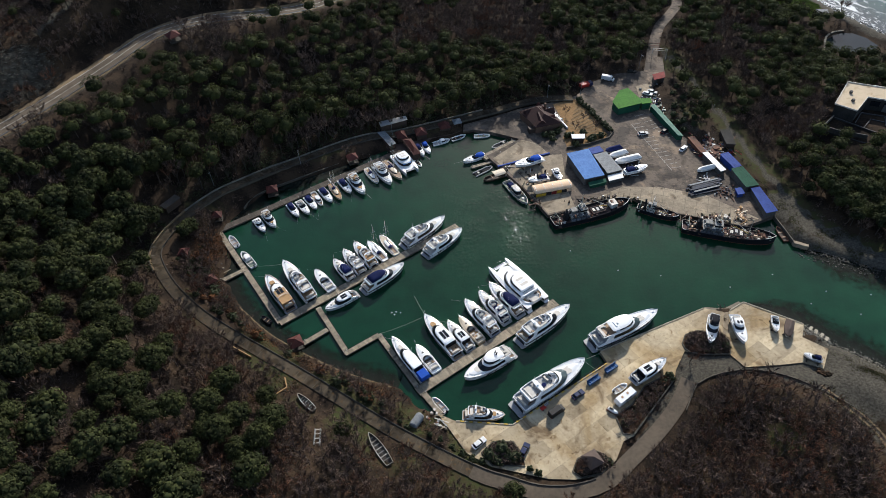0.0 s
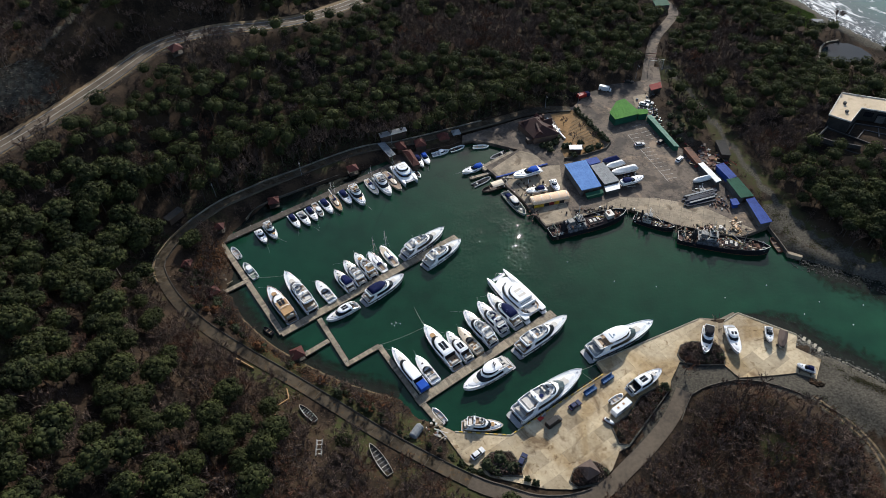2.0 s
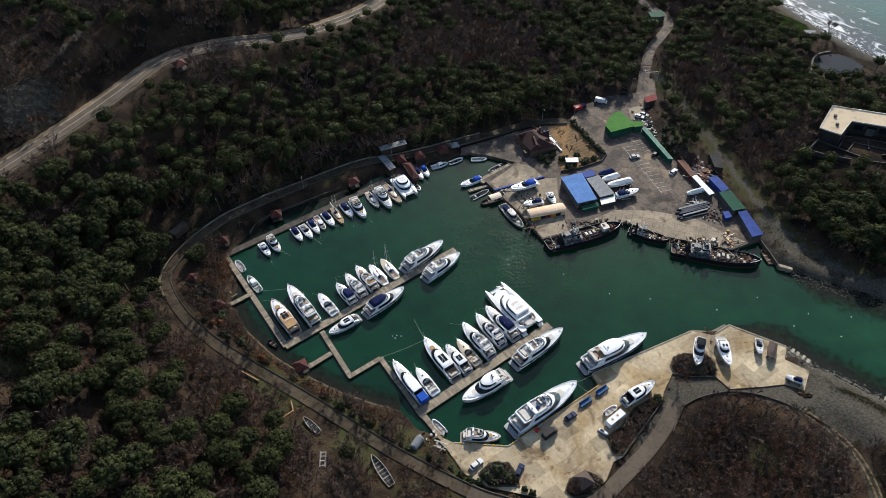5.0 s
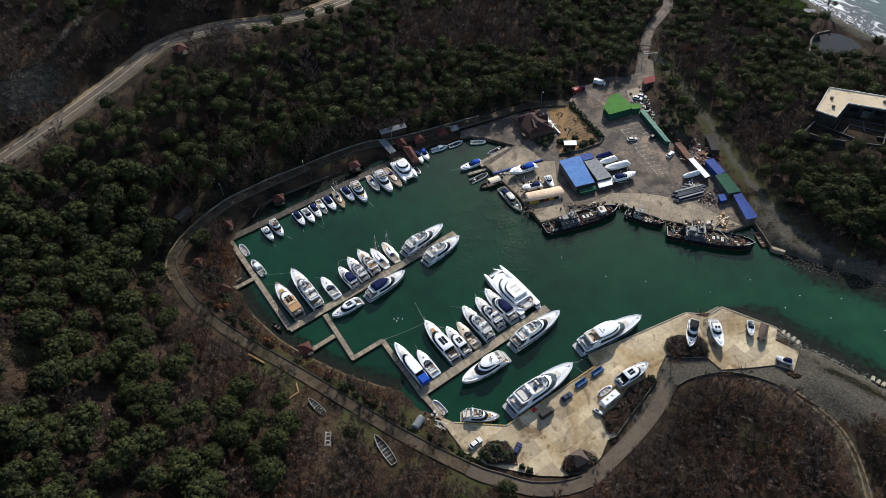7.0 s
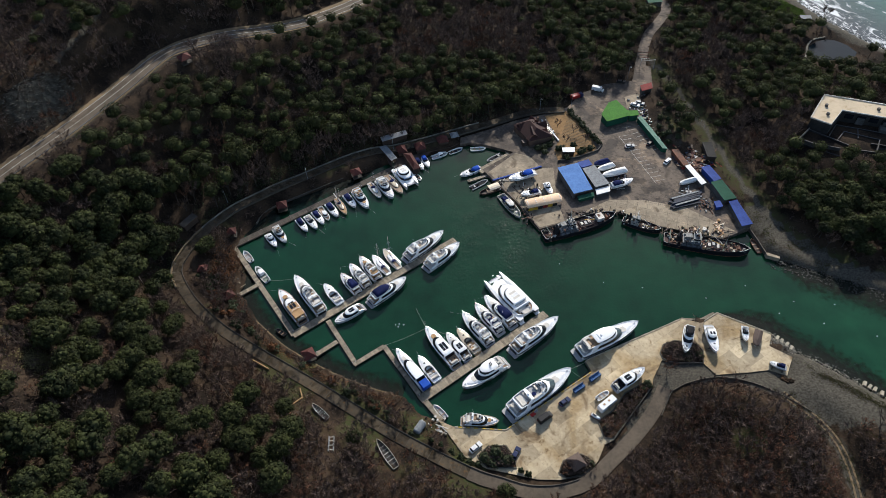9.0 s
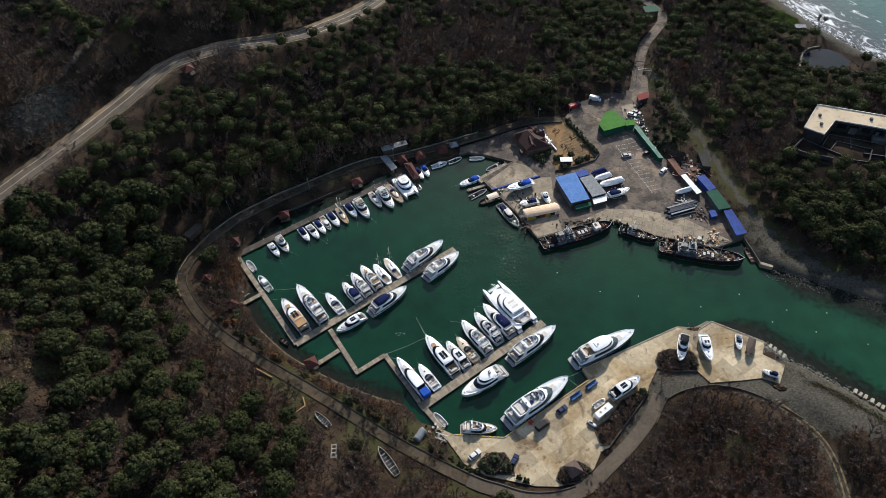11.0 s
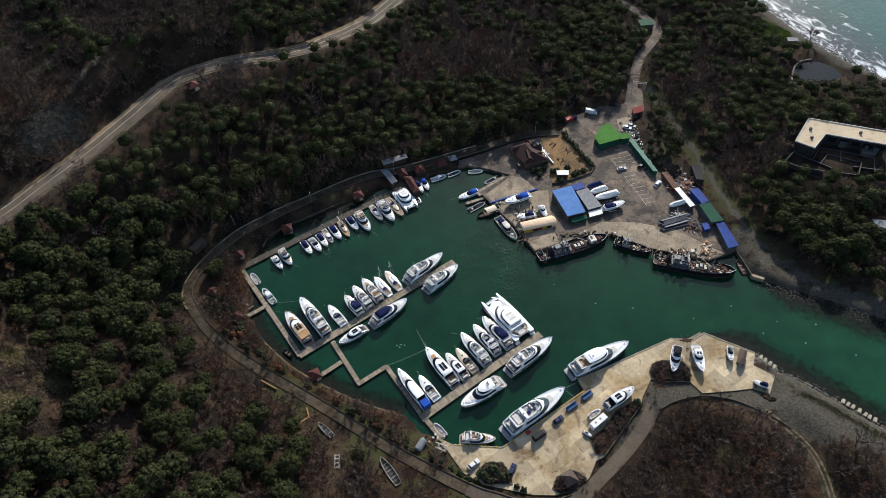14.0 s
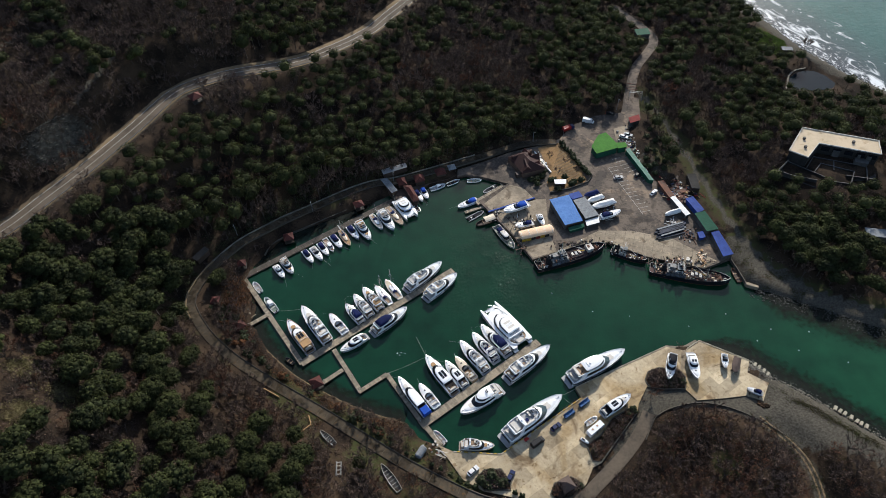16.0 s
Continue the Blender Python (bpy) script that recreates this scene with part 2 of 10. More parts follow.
NAVY = mat("navy_canvas", (0.014, 0.022, 0.085), (0.010, 0.015, 0.055), 0.9, 0, 0.7, 3, 0.2, vary=0.25, spec=0.1)
BLUE = mat("bright_blue_canvas", (0.02, 0.085, 0.42), (0.015, 0.06, 0.30), 0.85, 0, 0.4, 2, 0.2, spec=0.12)
BLACKC = mat("black_canvas", (0.018, 0.018, 0.02), (0.03, 0.03, 0.033), 0.9, 0, 0.7, 3, 0.1, spec=0.1)
BROWNC = mat("brown_canvas", (0.09, 0.06, 0.048), (0.06, 0.042, 0.034), 0.85, 0, 0.5, 3, 0.2)
WHITEC = mat("white_tarpaulin", (0.72, 0.72, 0.70), (0.56, 0.56, 0.55), 0.6, 0, 0.5, 1.6, 0.5)
CUSHION = mat("pale_cushions", (0.62, 0.58, 0.52), (0.52, 0.48, 0.42), 0.8, 0, 0.6, 3)
STEEL = mat("stainless_steel", (0.62, 0.62, 0.62), (0.5, 0.5, 0.5), 0.25, 1.0, 0.5, 3)
BOOT = mat("dark_bottom_paint", (0.02, 0.028, 0.05), (0.014, 0.018, 0.03), 0.5, 0, 0.3, 2)
DARKHULL = mat("dark_blue_ship_steel", (0.007, 0.010, 0.018), (0.013, 0.012, 0.013), 0.65, 0, 0.3, 1.2, 0.2, spec=0.2)
BUNDLE = mat("grey_rubber_fender", (0.095, 0.10, 0.108), (0.05, 0.053, 0.058), 0.8, 0, 0.5, 2, vary=0.3, spec=0.2)
RUST = mat("rusty_steel", (0.16, 0.06, 0.03), (0.08, 0.04, 0.026), 0.85, 0, 0.4, 1.7, 0.4, vary=0.25)
DECKRUST = mat("rusty_ship_deck", (0.085, 0.04, 0.034), (0.045, 0.03, 0.027), 0.85, 0, 0.3, 1.5, 0.3)
SHIPWHITE = mat("stained_ship_white", (0.66, 0.64, 0.60), (0.36, 0.31, 0.25), 0.6, 0, 0.5, 2)
SHIPGREEN = mat("grey_green_ship_paint", (0.20, 0.25, 0.20), (0.13, 0.15, 0.12), 0.7, 0, 0.5, 2)
SHIPGREY = mat("chalky_ship_grey", (0.26, 0.27, 0.27), (0.15, 0.145, 0.135), 0.7, 0, 0.5, 2)
NET = mat("heaped_nets", (0.06, 0.075, 0.05), (0.09, 0.05, 0.03), 0.95, 0, 0.8, 4, 0.8)
BLUEROOF = mat("sky_blue_sheet_roof", (0.095, 0.225, 0.50), (0.065, 0.165, 0.40), 0.7, 0, 0.3, 1.2, spec=0.15)
DARKBLUE = mat("deep_blue_sheet", (0.026, 0.066, 0.27), (0.018, 0.044, 0.19), 0.7, 0, 0.3, 1.2, spec=0.15)
GREENROOF = mat("bright_green_sheet_roof", (0.055, 0.19, 0.024), (0.04, 0.145, 0.019), 0.75, 0, 0.3, 1.2, spec=0.12)
DARKGREEN = mat("dark_green_sheet", (0.016, 0.085, 0.05), (0.012, 0.065, 0.04), 0.75, 0, 0.3, 1.2, spec=0.15)
GREYROOF = mat("galvanised_sheet", (0.235, 0.25, 0.258), (0.135, 0.145, 0.155), 0.65, 0, 0.3, 1.2, spec=0.2)
REDROOF = mat("maroon_roof_sheet", (0.098, 0.033, 0.027), (0.055, 0.022, 0.019), 0.75, 0, 0.4, 1.6, vary=0.15, spec=0.15)
WARMWALL = mat("brown_brick_wall", (0.15, 0.085, 0.055), (0.10, 0.06, 0.042), 0.9, 0, 0.4, 3, 0.3)
TEALROOF = mat("pale_teal_sheet_roof", (0.16, 0.28, 0.215), (0.10, 0.19, 0.145), 0.75, 0, 0.3, 1.2, spec=0.15)
# near black: the shade in the concrete house's court is put into this colour
RAWWALL = mat("shade_darkened_concrete", (0.034, 0.031, 0.028), (0.012, 0.0115, 0.011), 0.95, 0, 0.25, 1.4, 0.3)
STEELBLUE = mat("faded_steel_blue_paint", (0.022, 0.085, 0.21), (0.018, 0.06, 0.14), 0.7, 0, 0.4, 2)
REDSHEET = mat("red_roof_sheet", (0.24, 0.03, 0.028), (0.15, 0.022, 0.02), 0.7, 0, 0.4, 1.6, spec=0.15)
LAWN = mat("bright_lawn", (0.15, 0.20, 0.04), (0.08, 0.115, 0.026), 0.95, 0, 0.1, 0.9, 0.8, spec=0.1)
GREYWALL = mat("grey_render", (0.105, 0.10, 0.094), (0.05, 0.048, 0.045), 0.9, 0, 0.2, 1.5, 0.2)
TERRACE = mat("cream_flat_roof", (0.54, 0.43, 0.29), (0.45, 0.36, 0.24), 0.85, 0, 0.15, 1.5)
DARKWOOD = mat("dark_stained_wood", (0.06, 0.036, 0.024), (0.035, 0.022, 0.016), 0.75, 0, 0.5, 3, 0.2)
ORANGE = mat("faded_orange_canvas", (0.78, 0.56, 0.37), (0.66, 0.44, 0.28), 0.8, 0, 0.4, 2, 0.1)
YELLOW = mat("yellow_paint", (0.52, 0.33, 0.02), (0.38, 0.22, 0.02), 0.6, 0, 0.5, 2)
CARPAINT = {k: mat(k + "_car_paint", c, None, 0.5, 0, 0.5, 2, spec=0.25) for k, c in
            {"white": (0.72, 0.72, 0.72), "black": (0.012, 0.012, 0.014), "navy": (0.012, 0.022, 0.075), "silver": (0.36, 0.37, 0.38), "red": (0.42, 0.025, 0.02)}.items()}
TYRE = mat("tyre_rubber", (0.016, 0.016, 0.016), (0.025, 0.025, 0.025), 0.9, 0, 1, 5)
LAMP = mat("clear_lamp_lens", (0.6, 0.6, 0.58), None, 0.15)
BARK = mat("grey_brown_bark", (0.07, 0.055, 0.045), (0.038, 0.03, 0.025), 0.95, 0, 0.5, 4, 0.4, island=0.2)
PINE = mat("pine_needles", (0.055, 0.063, 0.0215), (0.0175, 0.0235, 0.0115), 0.85, 0, 0.16, 0.9, 0, island=0.55, spec=0.12)
TWIG = mat("bare_twigs", (0.136, 0.097, 0.079), (0.062, 0.044, 0.036), 0.95, 0, 0.05, 0.5, 0, island=0.6, spec=0.1)
RUSTTWIG = mat("dry_oak_leaves", (0.135, 0.066, 0.04), (0.06, 0.036, 0.026), 0.95, 0, 0.08, 0.6, 0, island=0.4, spec=0.1)
BUSH = mat("dark_evergreen_leaves", (0.028, 0.043, 0.017), (0.045, 0.05, 0.02), 0.7, 0, 0.2, 1, 0, island=0.4, spec=0.3)


def thin_leaf(m, share):
    """Thin leaves let part of the light through."""
    nt = m.node_tree
    b, out = nt.nodes["Principled BSDF"], nt.nodes["Material Output"]
    tr, mx = nt.nodes.new("ShaderNodeBsdfTranslucent"), nt.nodes.new("ShaderNodeMixShader")
    mx.inputs[0].default_value = share
    nt.links.new(b.inputs["Base Color"].links[0].from_socket, tr.inputs["Color"])
    nt.links.new(b.outputs[0], mx.inputs[1])
    nt.links.new(tr.outputs[0], mx.inputs[2])
    nt.links.new(mx.outputs[0], out.inputs["Surface"])


def stained(m, scale, tint, lo, hi, seed):
    """Oil, damp and dirt in blotches with edges of their own."""
    nt = m.node_tree
    b = nt.nodes["Principled BSDF"]
    co, n, at, cut, mix = (nt.nodes.new(q) for q in ("ShaderNodeTexCoord", "ShaderNodeTexNoise", "ShaderNodeMapping", "ShaderNodeMapRange", "ShaderNodeMix"))
    n.inputs["Scale"].default_value, n.inputs["Detail"].default_value, n.inputs["Distortion"].default_value = scale, 7, 0.8
    at.inputs["Location"].default_value = (seed * 13.7, seed * 7.1, seed)
    cut.inputs["From Min"].default_value, cut.inputs["From Max"].default_value = lo, hi
    mix.data_type, mix.blend_type = "RGBA", "MULTIPLY"
    mix.inputs[7].default_value = (*tint, 1)
    nt.links.new(co.outputs["Object"], at.inputs[0])
    nt.links.new(at.outputs[0], n.inputs["Vector"])
    nt.links.new(n.outputs["Fac"], cut.inputs["Value"])
    nt.links.new(cut.outputs[0], mix.inputs[0])
    nt.links.new(b.inputs["Base Color"].links[0].from_socket, mix.inputs[6])
    nt.links.new(mix.outputs[2], b.inputs["Base Color"])


stained(SLAB, 0.11, (0.42, 0.36, 0.30), 0.57, 0.66, 1)
stained(SLAB, 0.5, (0.55, 0.48, 0.40), 0.62, 0.70, 2)
stained(YARD, 0.13, (0.5, 0.48, 0.46), 0.56, 0.64, 3)
stained(YARD, 0.6, (1.7, 1.6, 1.5), 0.63, 0.70, 4)
stained(YARD, 0.1, (1.8, 1.7, 1.55), 0.58, 0.64, 14)
stained(YARD, 0.35, (0.55, 0.52, 0.5), 0.6, 0.66, 19)
stained(PALE, 0.7, (1.35, 1.3, 1.25), 0.6, 0.68, 15)
stained(SLAB, 0.045, (0.74, 0.65, 0.5), 0.5, 0.62, 16)
stained(SLAB, 1.4, (0.7, 0.66, 0.6), 0.6, 0.7, 17)
stained(LANE, 0.9, (1.5, 1.15, 0.75), 0.58, 0.68, 18)
stained(PALE, 0.16, (0.5, 0.46, 0.42), 0.55, 0.66, 5)
stained(LANE, 0.3, (0.5, 0.48, 0.42), 0.52, 0.62, 6)
stained(TERRACE, 0.2, (0.75, 0.7, 0.62), 0.55, 0.68, 8)
stained(HIGHWAY, 0.12, (0.72, 0.70, 0.68), 0.54, 0.66, 9)
thin_leaf(PINE, 0.28)
thin_leaf(BUSH, 0.3)
thin_leaf(GRASS, 0.3)


def ground_mat():
    """Leaf litter, with grass, gravel and bare rock where the ground's cover says so, torn at the edges."""
    m = mat("hillside_ground", (0.05, 0.0335, 0.0215), (0.012, 0.009, 0.007), 0.95, 0, 0.12, 1.7, 1.0, spec=0.1, sharp=0.06)
    nt = m.node_tree
    b = nt.nodes["Principled BSDF"]
    co, at, sep = nt.nodes.new("ShaderNodeTexCoord"), nt.nodes.new("ShaderNodeAttribute"), nt.nodes.new("ShaderNodeSeparateColor")
    at.attribute_name = "cover"
    nt.links.new(at.outputs["Color"], sep.inputs[0])
    tear = nt.nodes.new("ShaderNodeTexNoise")
    tear.inputs["Scale"].default_value, tear.inputs["Detail"].default_value = 0.45, 6
    nt.links.new(co.outputs["Object"], tear.inputs["Vector"])
    colour = b.inputs["Base Color"].links[0].from_socket
    for k, (c1, c2) in enumerate((((0.044, 0.053, 0.018), (0.046, 0.034, 0.019)), ((0.088, 0.08, 0.063), (0.042, 0.038, 0.031)), ((0.085, 0.078, 0.062), (0.03, 0.029, 0.025)))):
        own = nt.nodes.new("ShaderNodeTexNoise")
        own.inputs["Scale"].default_value, own.inputs["Detail"].default_value = (0.9, 1.6, 0.5)[k], 6
        nt.links.new(co.outputs["Object"], own.inputs["Vector"])
        two, over = nt.nodes.new("ShaderNodeMix"), nt.nodes.new("ShaderNodeMix")
        two.data_type = over.data_type = "RGBA"
        two.inputs[6].default_value, two.inputs[7].default_value = (*c1, 1), (*c2, 1)
        steep = nt.nodes.new("ShaderNodeMapRange")
        steep.inputs["From Min"].default_value, steep.inputs["From Max"].default_value = 0.35, 0.65
        nt.links.new(own.outputs["Fac"], steep.inputs["Value"])
        nt.links.new(steep.outputs[0], two.inputs[0])
        add, cut = nt.nodes.new("ShaderNodeMath"), nt.nodes.new("ShaderNodeMapRange")
        nt.links.new(sep.outputs[k], add.inputs[0])
        nt.links.new(tear.outputs["Fac"], add.inputs[1])
        cut.inputs["From Min"].default_value, cut.inputs["From Max"].default_value = 0.85, 1.15
        nt.links.new(add.outputs[0], cut.inputs["Value"])
        nt.links.new(cut.outputs[0], over.inputs[0])
        nt.links.new(colour, over.inputs[6])
        nt.links.new(two.outputs[2], over.inputs[7])
        colour = over.outputs[2]
    nt.links.new(colour, b.inputs["Base Color"])
    return m


GROUND = ground_mat()


# ---- mesh helpers ----
class Shape:
    """Vertices and faces gathered for one mesh."""

    def __init__(self):
        self.v, self.f = [], []

    def add(self, verts, faces):
        n = len(self.v)
        self.v += [tuple(p) for p in verts]
        self.f += [tuple(n + i for i in f) for f in faces]
        return self

    def box(self, c, s, turn=0.0, taper=1.0):
        """A box by its centre and sizes, turned about z in degrees; taper narrows its top."""
        ca, sa = math.cos(radians(turn)), math.sin(radians(turn))
        pts = []
        for z, k in ((-0.5, 1.0), (0.5, taper)):
            for x, y in ((-0.5, -0.5), (0.5, -0.5), (0.5, 0.5), (-0.5, 0.5)):
                px, py = x * s[0] * k, y * s[1] * k
                pts.append((c[0] + px * ca - py * sa, c[1] + px * sa + py * ca, c[2] + z * s[2]))
        return self.add(pts, [(3, 2, 1, 0), (4, 5, 6, 7), (0, 1, 5, 4), (1, 2, 6, 5), (2, 3, 7, 6), (3, 0, 4, 7)])

    def stack(self, rings, top=True, bottom=True):
        """Walls from ring to ring of equal counts, with caps."""
        k = len(rings[0])
        verts = [p for r in rings for p in r]
        faces = []
        for i in range(len(rings) - 1):
            faces += [(i * k + j, i * k + (j + 1) % k, (i + 1) * k + (j + 1) % k, (i + 1) * k + j) for j in range(k)]
        if bottom:
            faces.append(tuple(range(k - 1, -1, -1)))
        if top:
            faces.append(tuple((len(rings) - 1) * k + j for j in range(k)))
        return self.add(verts, faces)

    def prism(self, plan, z0, z1):
        if sum(a[0] * b[1] - a[1] * b[0] for a, b in zip(plan, plan[1:] + plan[:1])) < 0:
            plan = plan[::-1]
        return self.stack([[(x, y, z0) for x, y in plan], [(x, y, z1) for x, y in plan]])

    def tube(self, a, b, r, r2=None, k=6):
        a, b = Vector(a), Vector(b)
        d = (b - a).normalized()
        u = d.orthogonal().normalized()
        w = d.cross(u)
        ring = lambda c, q: [c + (u * math.cos(t) + w * math.sin(t)) * q for t in [2 * math.pi * i / k for i in range(k)]]
        return self.stack([ring(a, r), ring(b, r if r2 is None else r2)])

    def mesh(self, name, smooth=False):
        me = bpy.data.meshes.new(name)
        me.from_pydata(self.v, [], self.f)
        me.validate()
        if smooth:
            me.shade_smooth()
            me.set_sharp_from_angle(angle=radians(38))
        return me


def part(name, shape, material, parent=None, label="", smooth=False):
    """One mesh object, under a thing or a part where one is given."""
    ob = new(name, shape.mesh(name, smooth) if isinstance(shape, Shape) else shape)
    if not ob.data.materials:
        ob.data.materials.append(material)
    ob.parent = parent
    return tagged(ob, label)


def thing(name, label, category, m=None, group=""):
    ob = new(name)
    ob.empty_display_size = 0.3
    if m is not None:
        ob.matrix_basis = m
    return tagged(ob, label, category, group)


def bar(shape, pts, r, k=4):
    """One unbroken round bar through the points."""
    pts = [Vector(p) for p in pts]
    pts = [p for i, p in enumerate(pts) if i == 0 or (p - pts[i - 1]).length > 1e-4]
    rings, u = [], None
    for i, p in enumerate(pts):
        d = (pts[min(i + 1, len(pts) - 1)] - pts[max(i - 1, 0)])
        d = d.normalized() if d.length > 1e-6 else (p - pts[i - 1]).normalized()
        u = d.orthogonal() if u is None else u - d * u.dot(d)
        u = (u if u.length > 1e-5 else d.orthogonal()).normalized()
        w = d.cross(u)
        rings.append([p + (u * math.cos(t) + w * math.sin(t)) * r for t in [2 * math.pi * j / k for j in range(k)]])
    return shape.stack(rings)


def inside(x, y, plan):
    """Whether points lie in a plan's polygon."""
    x, y = np.asarray(x, float), np.asarray(y, float)
    hit = np.zeros(x.shape, bool)
    for (x1, y1), (x2, y2) in zip(plan, plan[1:] + plan[:1]):
        if y1 != y2:
            hit ^= ((y1 > y) != (y2 > y)) & (x < (x2 - x1) * (y - y1) / (y2 - y1) + x1)
    return hit


def reach(x, y, line, closed=False):
    """Distance to a line in plan, and its height there if it has one."""
    x, y = np.asarray(x, float), np.asarray(y, float)
    best, level = np.full(x.shape, 1e9), np.zeros(x.shape)
    for a, b in zip(line, list(line[1:]) + ([line[0]] if closed else [])):
        dx, dy = b[0] - a[0], b[1] - a[1]
        t = np.clip(((x - a[0]) * dx + (y - a[1]) * dy) / (dx * dx + dy * dy + 1e-9), 0, 1)
        d = np.hypot(x - a[0] - t * dx, y - a[1] - t * dy)
        if len(a) > 2:
            level = np.where(d < best, a[2] + t * (b[2] - a[2]), level)
        best = np.minimum(best, d)
    return best, level


def ease(d, a, b):
    t = np.clip((d - a) / (b - a), 0, 1)
    return t * t * (3 - 2 * t)


def curve_line(line, step=2.5):
    """A smooth line through the given turning points."""
    pts = [Vector(p) for p in line]
    pts = [2 * pts[0] - pts[1]] + pts + [2 * pts[-1] - pts[-2]]
    out = []
    for i in range(1, len(pts) - 2):
        p0, p1, p2, p3 = pts[i - 1:i + 3]
        n = max(1, int((p2 - p1).length / step))
        for j in range(n):
            t = j / n
            out.append(0.5 * (2 * p1 + (p2 - p0) * t + (2 * p0 - 5 * p1 + 4 * p2 - p3) * t * t + (3 * p1 - p0 - 3 * p2 + p3) * t ** 3))
    return [tuple(p) for p in out + [pts[-2]]]


def ribbon(shape, line, left, right, top, depth):
    """A solid strip along a line, from left to right of it (metres, right is plus), with its top that far over the line."""
    rows = []
    for i, p in enumerate(line):
        a, b = line[max(0, i - 1)], line[min(len(line) - 1, i + 1)]
        dx, dy = b[0] - a[0], b[1] - a[1]
        n = math.hypot(dx, dy) or 1
        nx, ny = dy / n, -dx / n
        z = p[2] + top
        rows.append([(p[0] + nx * s, p[1] + ny * s, h) for s, h in ((left, z - depth), (right, z - depth), (right, z), (left, z))])
    return shape.stack(rows[:1] * 1 + rows[1:], True, True)


def clipped(plan, rect):
    """The part of a plan inside a four-cornered piece."""
    out = list(plan)
    for a, b in zip(rect, rect[1:] + rect[:1]):
        side = lambda p: (b[0] - a[0]) * (p[1] - a[1]) - (b[1] - a[1]) * (p[0] - a[0])
        now, res = out, []
        for p, q in zip(now, now[1:] + now[:1]):
            sp, sq = side(p), side(q)
            if sp >= 0:
                res.append(p)
            if (sp >= 0) != (sq >= 0):
                t = sp / (sp - sq)
                res.append((p[0] + t * (q[0] - p[0]), p[1] + t * (q[1] - p[1])))
        out = res
        if len(out) < 3:
            return []
    return out


def area(p):
    return abs(sum(a[0] * b[1] - a[1] * b[0] for a, b in zip(p, p[1:] + p[:1]))) / 2


# ---- the plan ----
LANE_LINE = [(60, 252.5, 2.3), (43.8, 251.4, 2.6), (24.7, 244, 2.8), (4.6, 236.3, 3), (-12, 230.4, 3), (-20.5, 227.9, 3), (-30.2, 226.6, 3), (-42, 221.4, 3.1), (-59.7, 210.6, 3.5), (-68.6, 204.8, 4.2),
             (-76.4, 198.4, 5), (-85, 190.4, 6.2), (-91.8, 181, 7), (-96.8, 172.4, 7.2), (-99.8, 164.8, 6.9), (-100.6, 158, 6.4), (-94.2, 147.2, 5.8), (-84.4, 136.7, 5), (-71, 126.4, 4.4), (-42.2, 107.7, 3.8),
             (-16.3, 90.3, 3.4), (5.6, 77.8, 3), (15.3, 74.1, 2.7), (23.3, 71.6, 2.4), (33.1, 71.6, 2.2), (41.7, 74.3, 2.1), (48.4, 79.7, 2), (57.6, 87.5, 2), (65.6, 95.8, 2), (71.3, 104.4, 1.9)]
HIGH_LINE = [(-190, 140, 40), (-167.5, 173.8, 36), (-157, 192, 35.5), (-145.8, 212.4, 34.8), (-134, 237.6, 34), (-124.3, 260.3, 33.5), (-115.7, 269.5, 33.2), (-98.8, 279.3, 32),
             (-80.8, 288, 29), (-65.8, 298, 26), (-55.4, 308.8, 24), (-44, 320, 22.5), (-32.8, 333, 21.5), (-23.4, 348.5, 21), (-15.5, 361, 20.5), (0, 385, 20), (30, 430, 20)]
GATE_LINE = [(92, 262, 1.46), (99.5, 273, 1.52), (105, 290, 2.6), (112.6, 310, 4), (121, 322, 4.6), (128, 334, 5), (126, 346, 5.4), (112, 372, 6)]
BANK_LINE = [(110.3, 290, 2.6), (116.5, 265, 2.4), (121, 240, 2.2), (124.4, 215, 2), (129, 190, 1.9), (133.5, 173, 1.8), (142, 157, 1.6), (165, 146, 1.6), (200, 133, 1.6)]
TRACK_LINE = [(72, 105.5, 1.9), (86.2, 109.2, 2), (98.2, 106.6, 2.2), (108.5, 100.5, 2.4), (116.8, 89.6, 2.4), (119.5, 80, 2.4), (118, 66, 2.6), (112, 45, 3)]
BASIN = [(-82, 173.6), (-79.6, 167), (-76, 160), (-77, 152), (-68.5, 139), (-58.6, 129), (-51.9, 123.8), (-43.4, 118.6), (-34.5, 113.6), (-24, 109), (-14.9, 106), (-9, 99), (-3, 96.4),
         (1.8, 93.2), (18, 91.5), (48.7, 111.6), (47.2, 115.8), (83.9, 131.5), (97.4, 133.6), (113.5, 123.8), (118.8, 117.6), (130, 109), (139, 100.6), (149.4, 91), (190, 62), (340, 20),
         (340, 100), (200, 126), (169.5, 135.5), (151, 146), (139.9, 151.5), (128.5, 157.5), (124.2, 161.3), (122.8, 173.4), (109.8, 168.2), (87.4, 175.9), (72.8, 185.4), (49.3, 180.3), (39.2, 177.1),
         (31.2, 193.5), (18.6, 213.6), (33.4, 224.3), (21.8, 229.7), (14.1, 231.8), (5, 228), (-10.8, 224), (-22, 221.5), (-38.4, 213), (-54.3, 205), (-65.3, 200), (-71, 195.2), (-80.2, 182.5)]
SEA_PLAN = [(140, 640), (168, 470), (196, 384), (204, 356.4), (213.4, 328), (226, 304), (241, 285), (275, 250), (325, 205), (340, 110), (340, 20), (900, -400), (4000, -400), (4000, 4000), (140, 4000)]
BANK_PLAN = [(99, 107), (104, 113), (120, 119), (150, 92), (163, 66), (141, 78), (131, 86), (121.5, 88), (114, 96)]
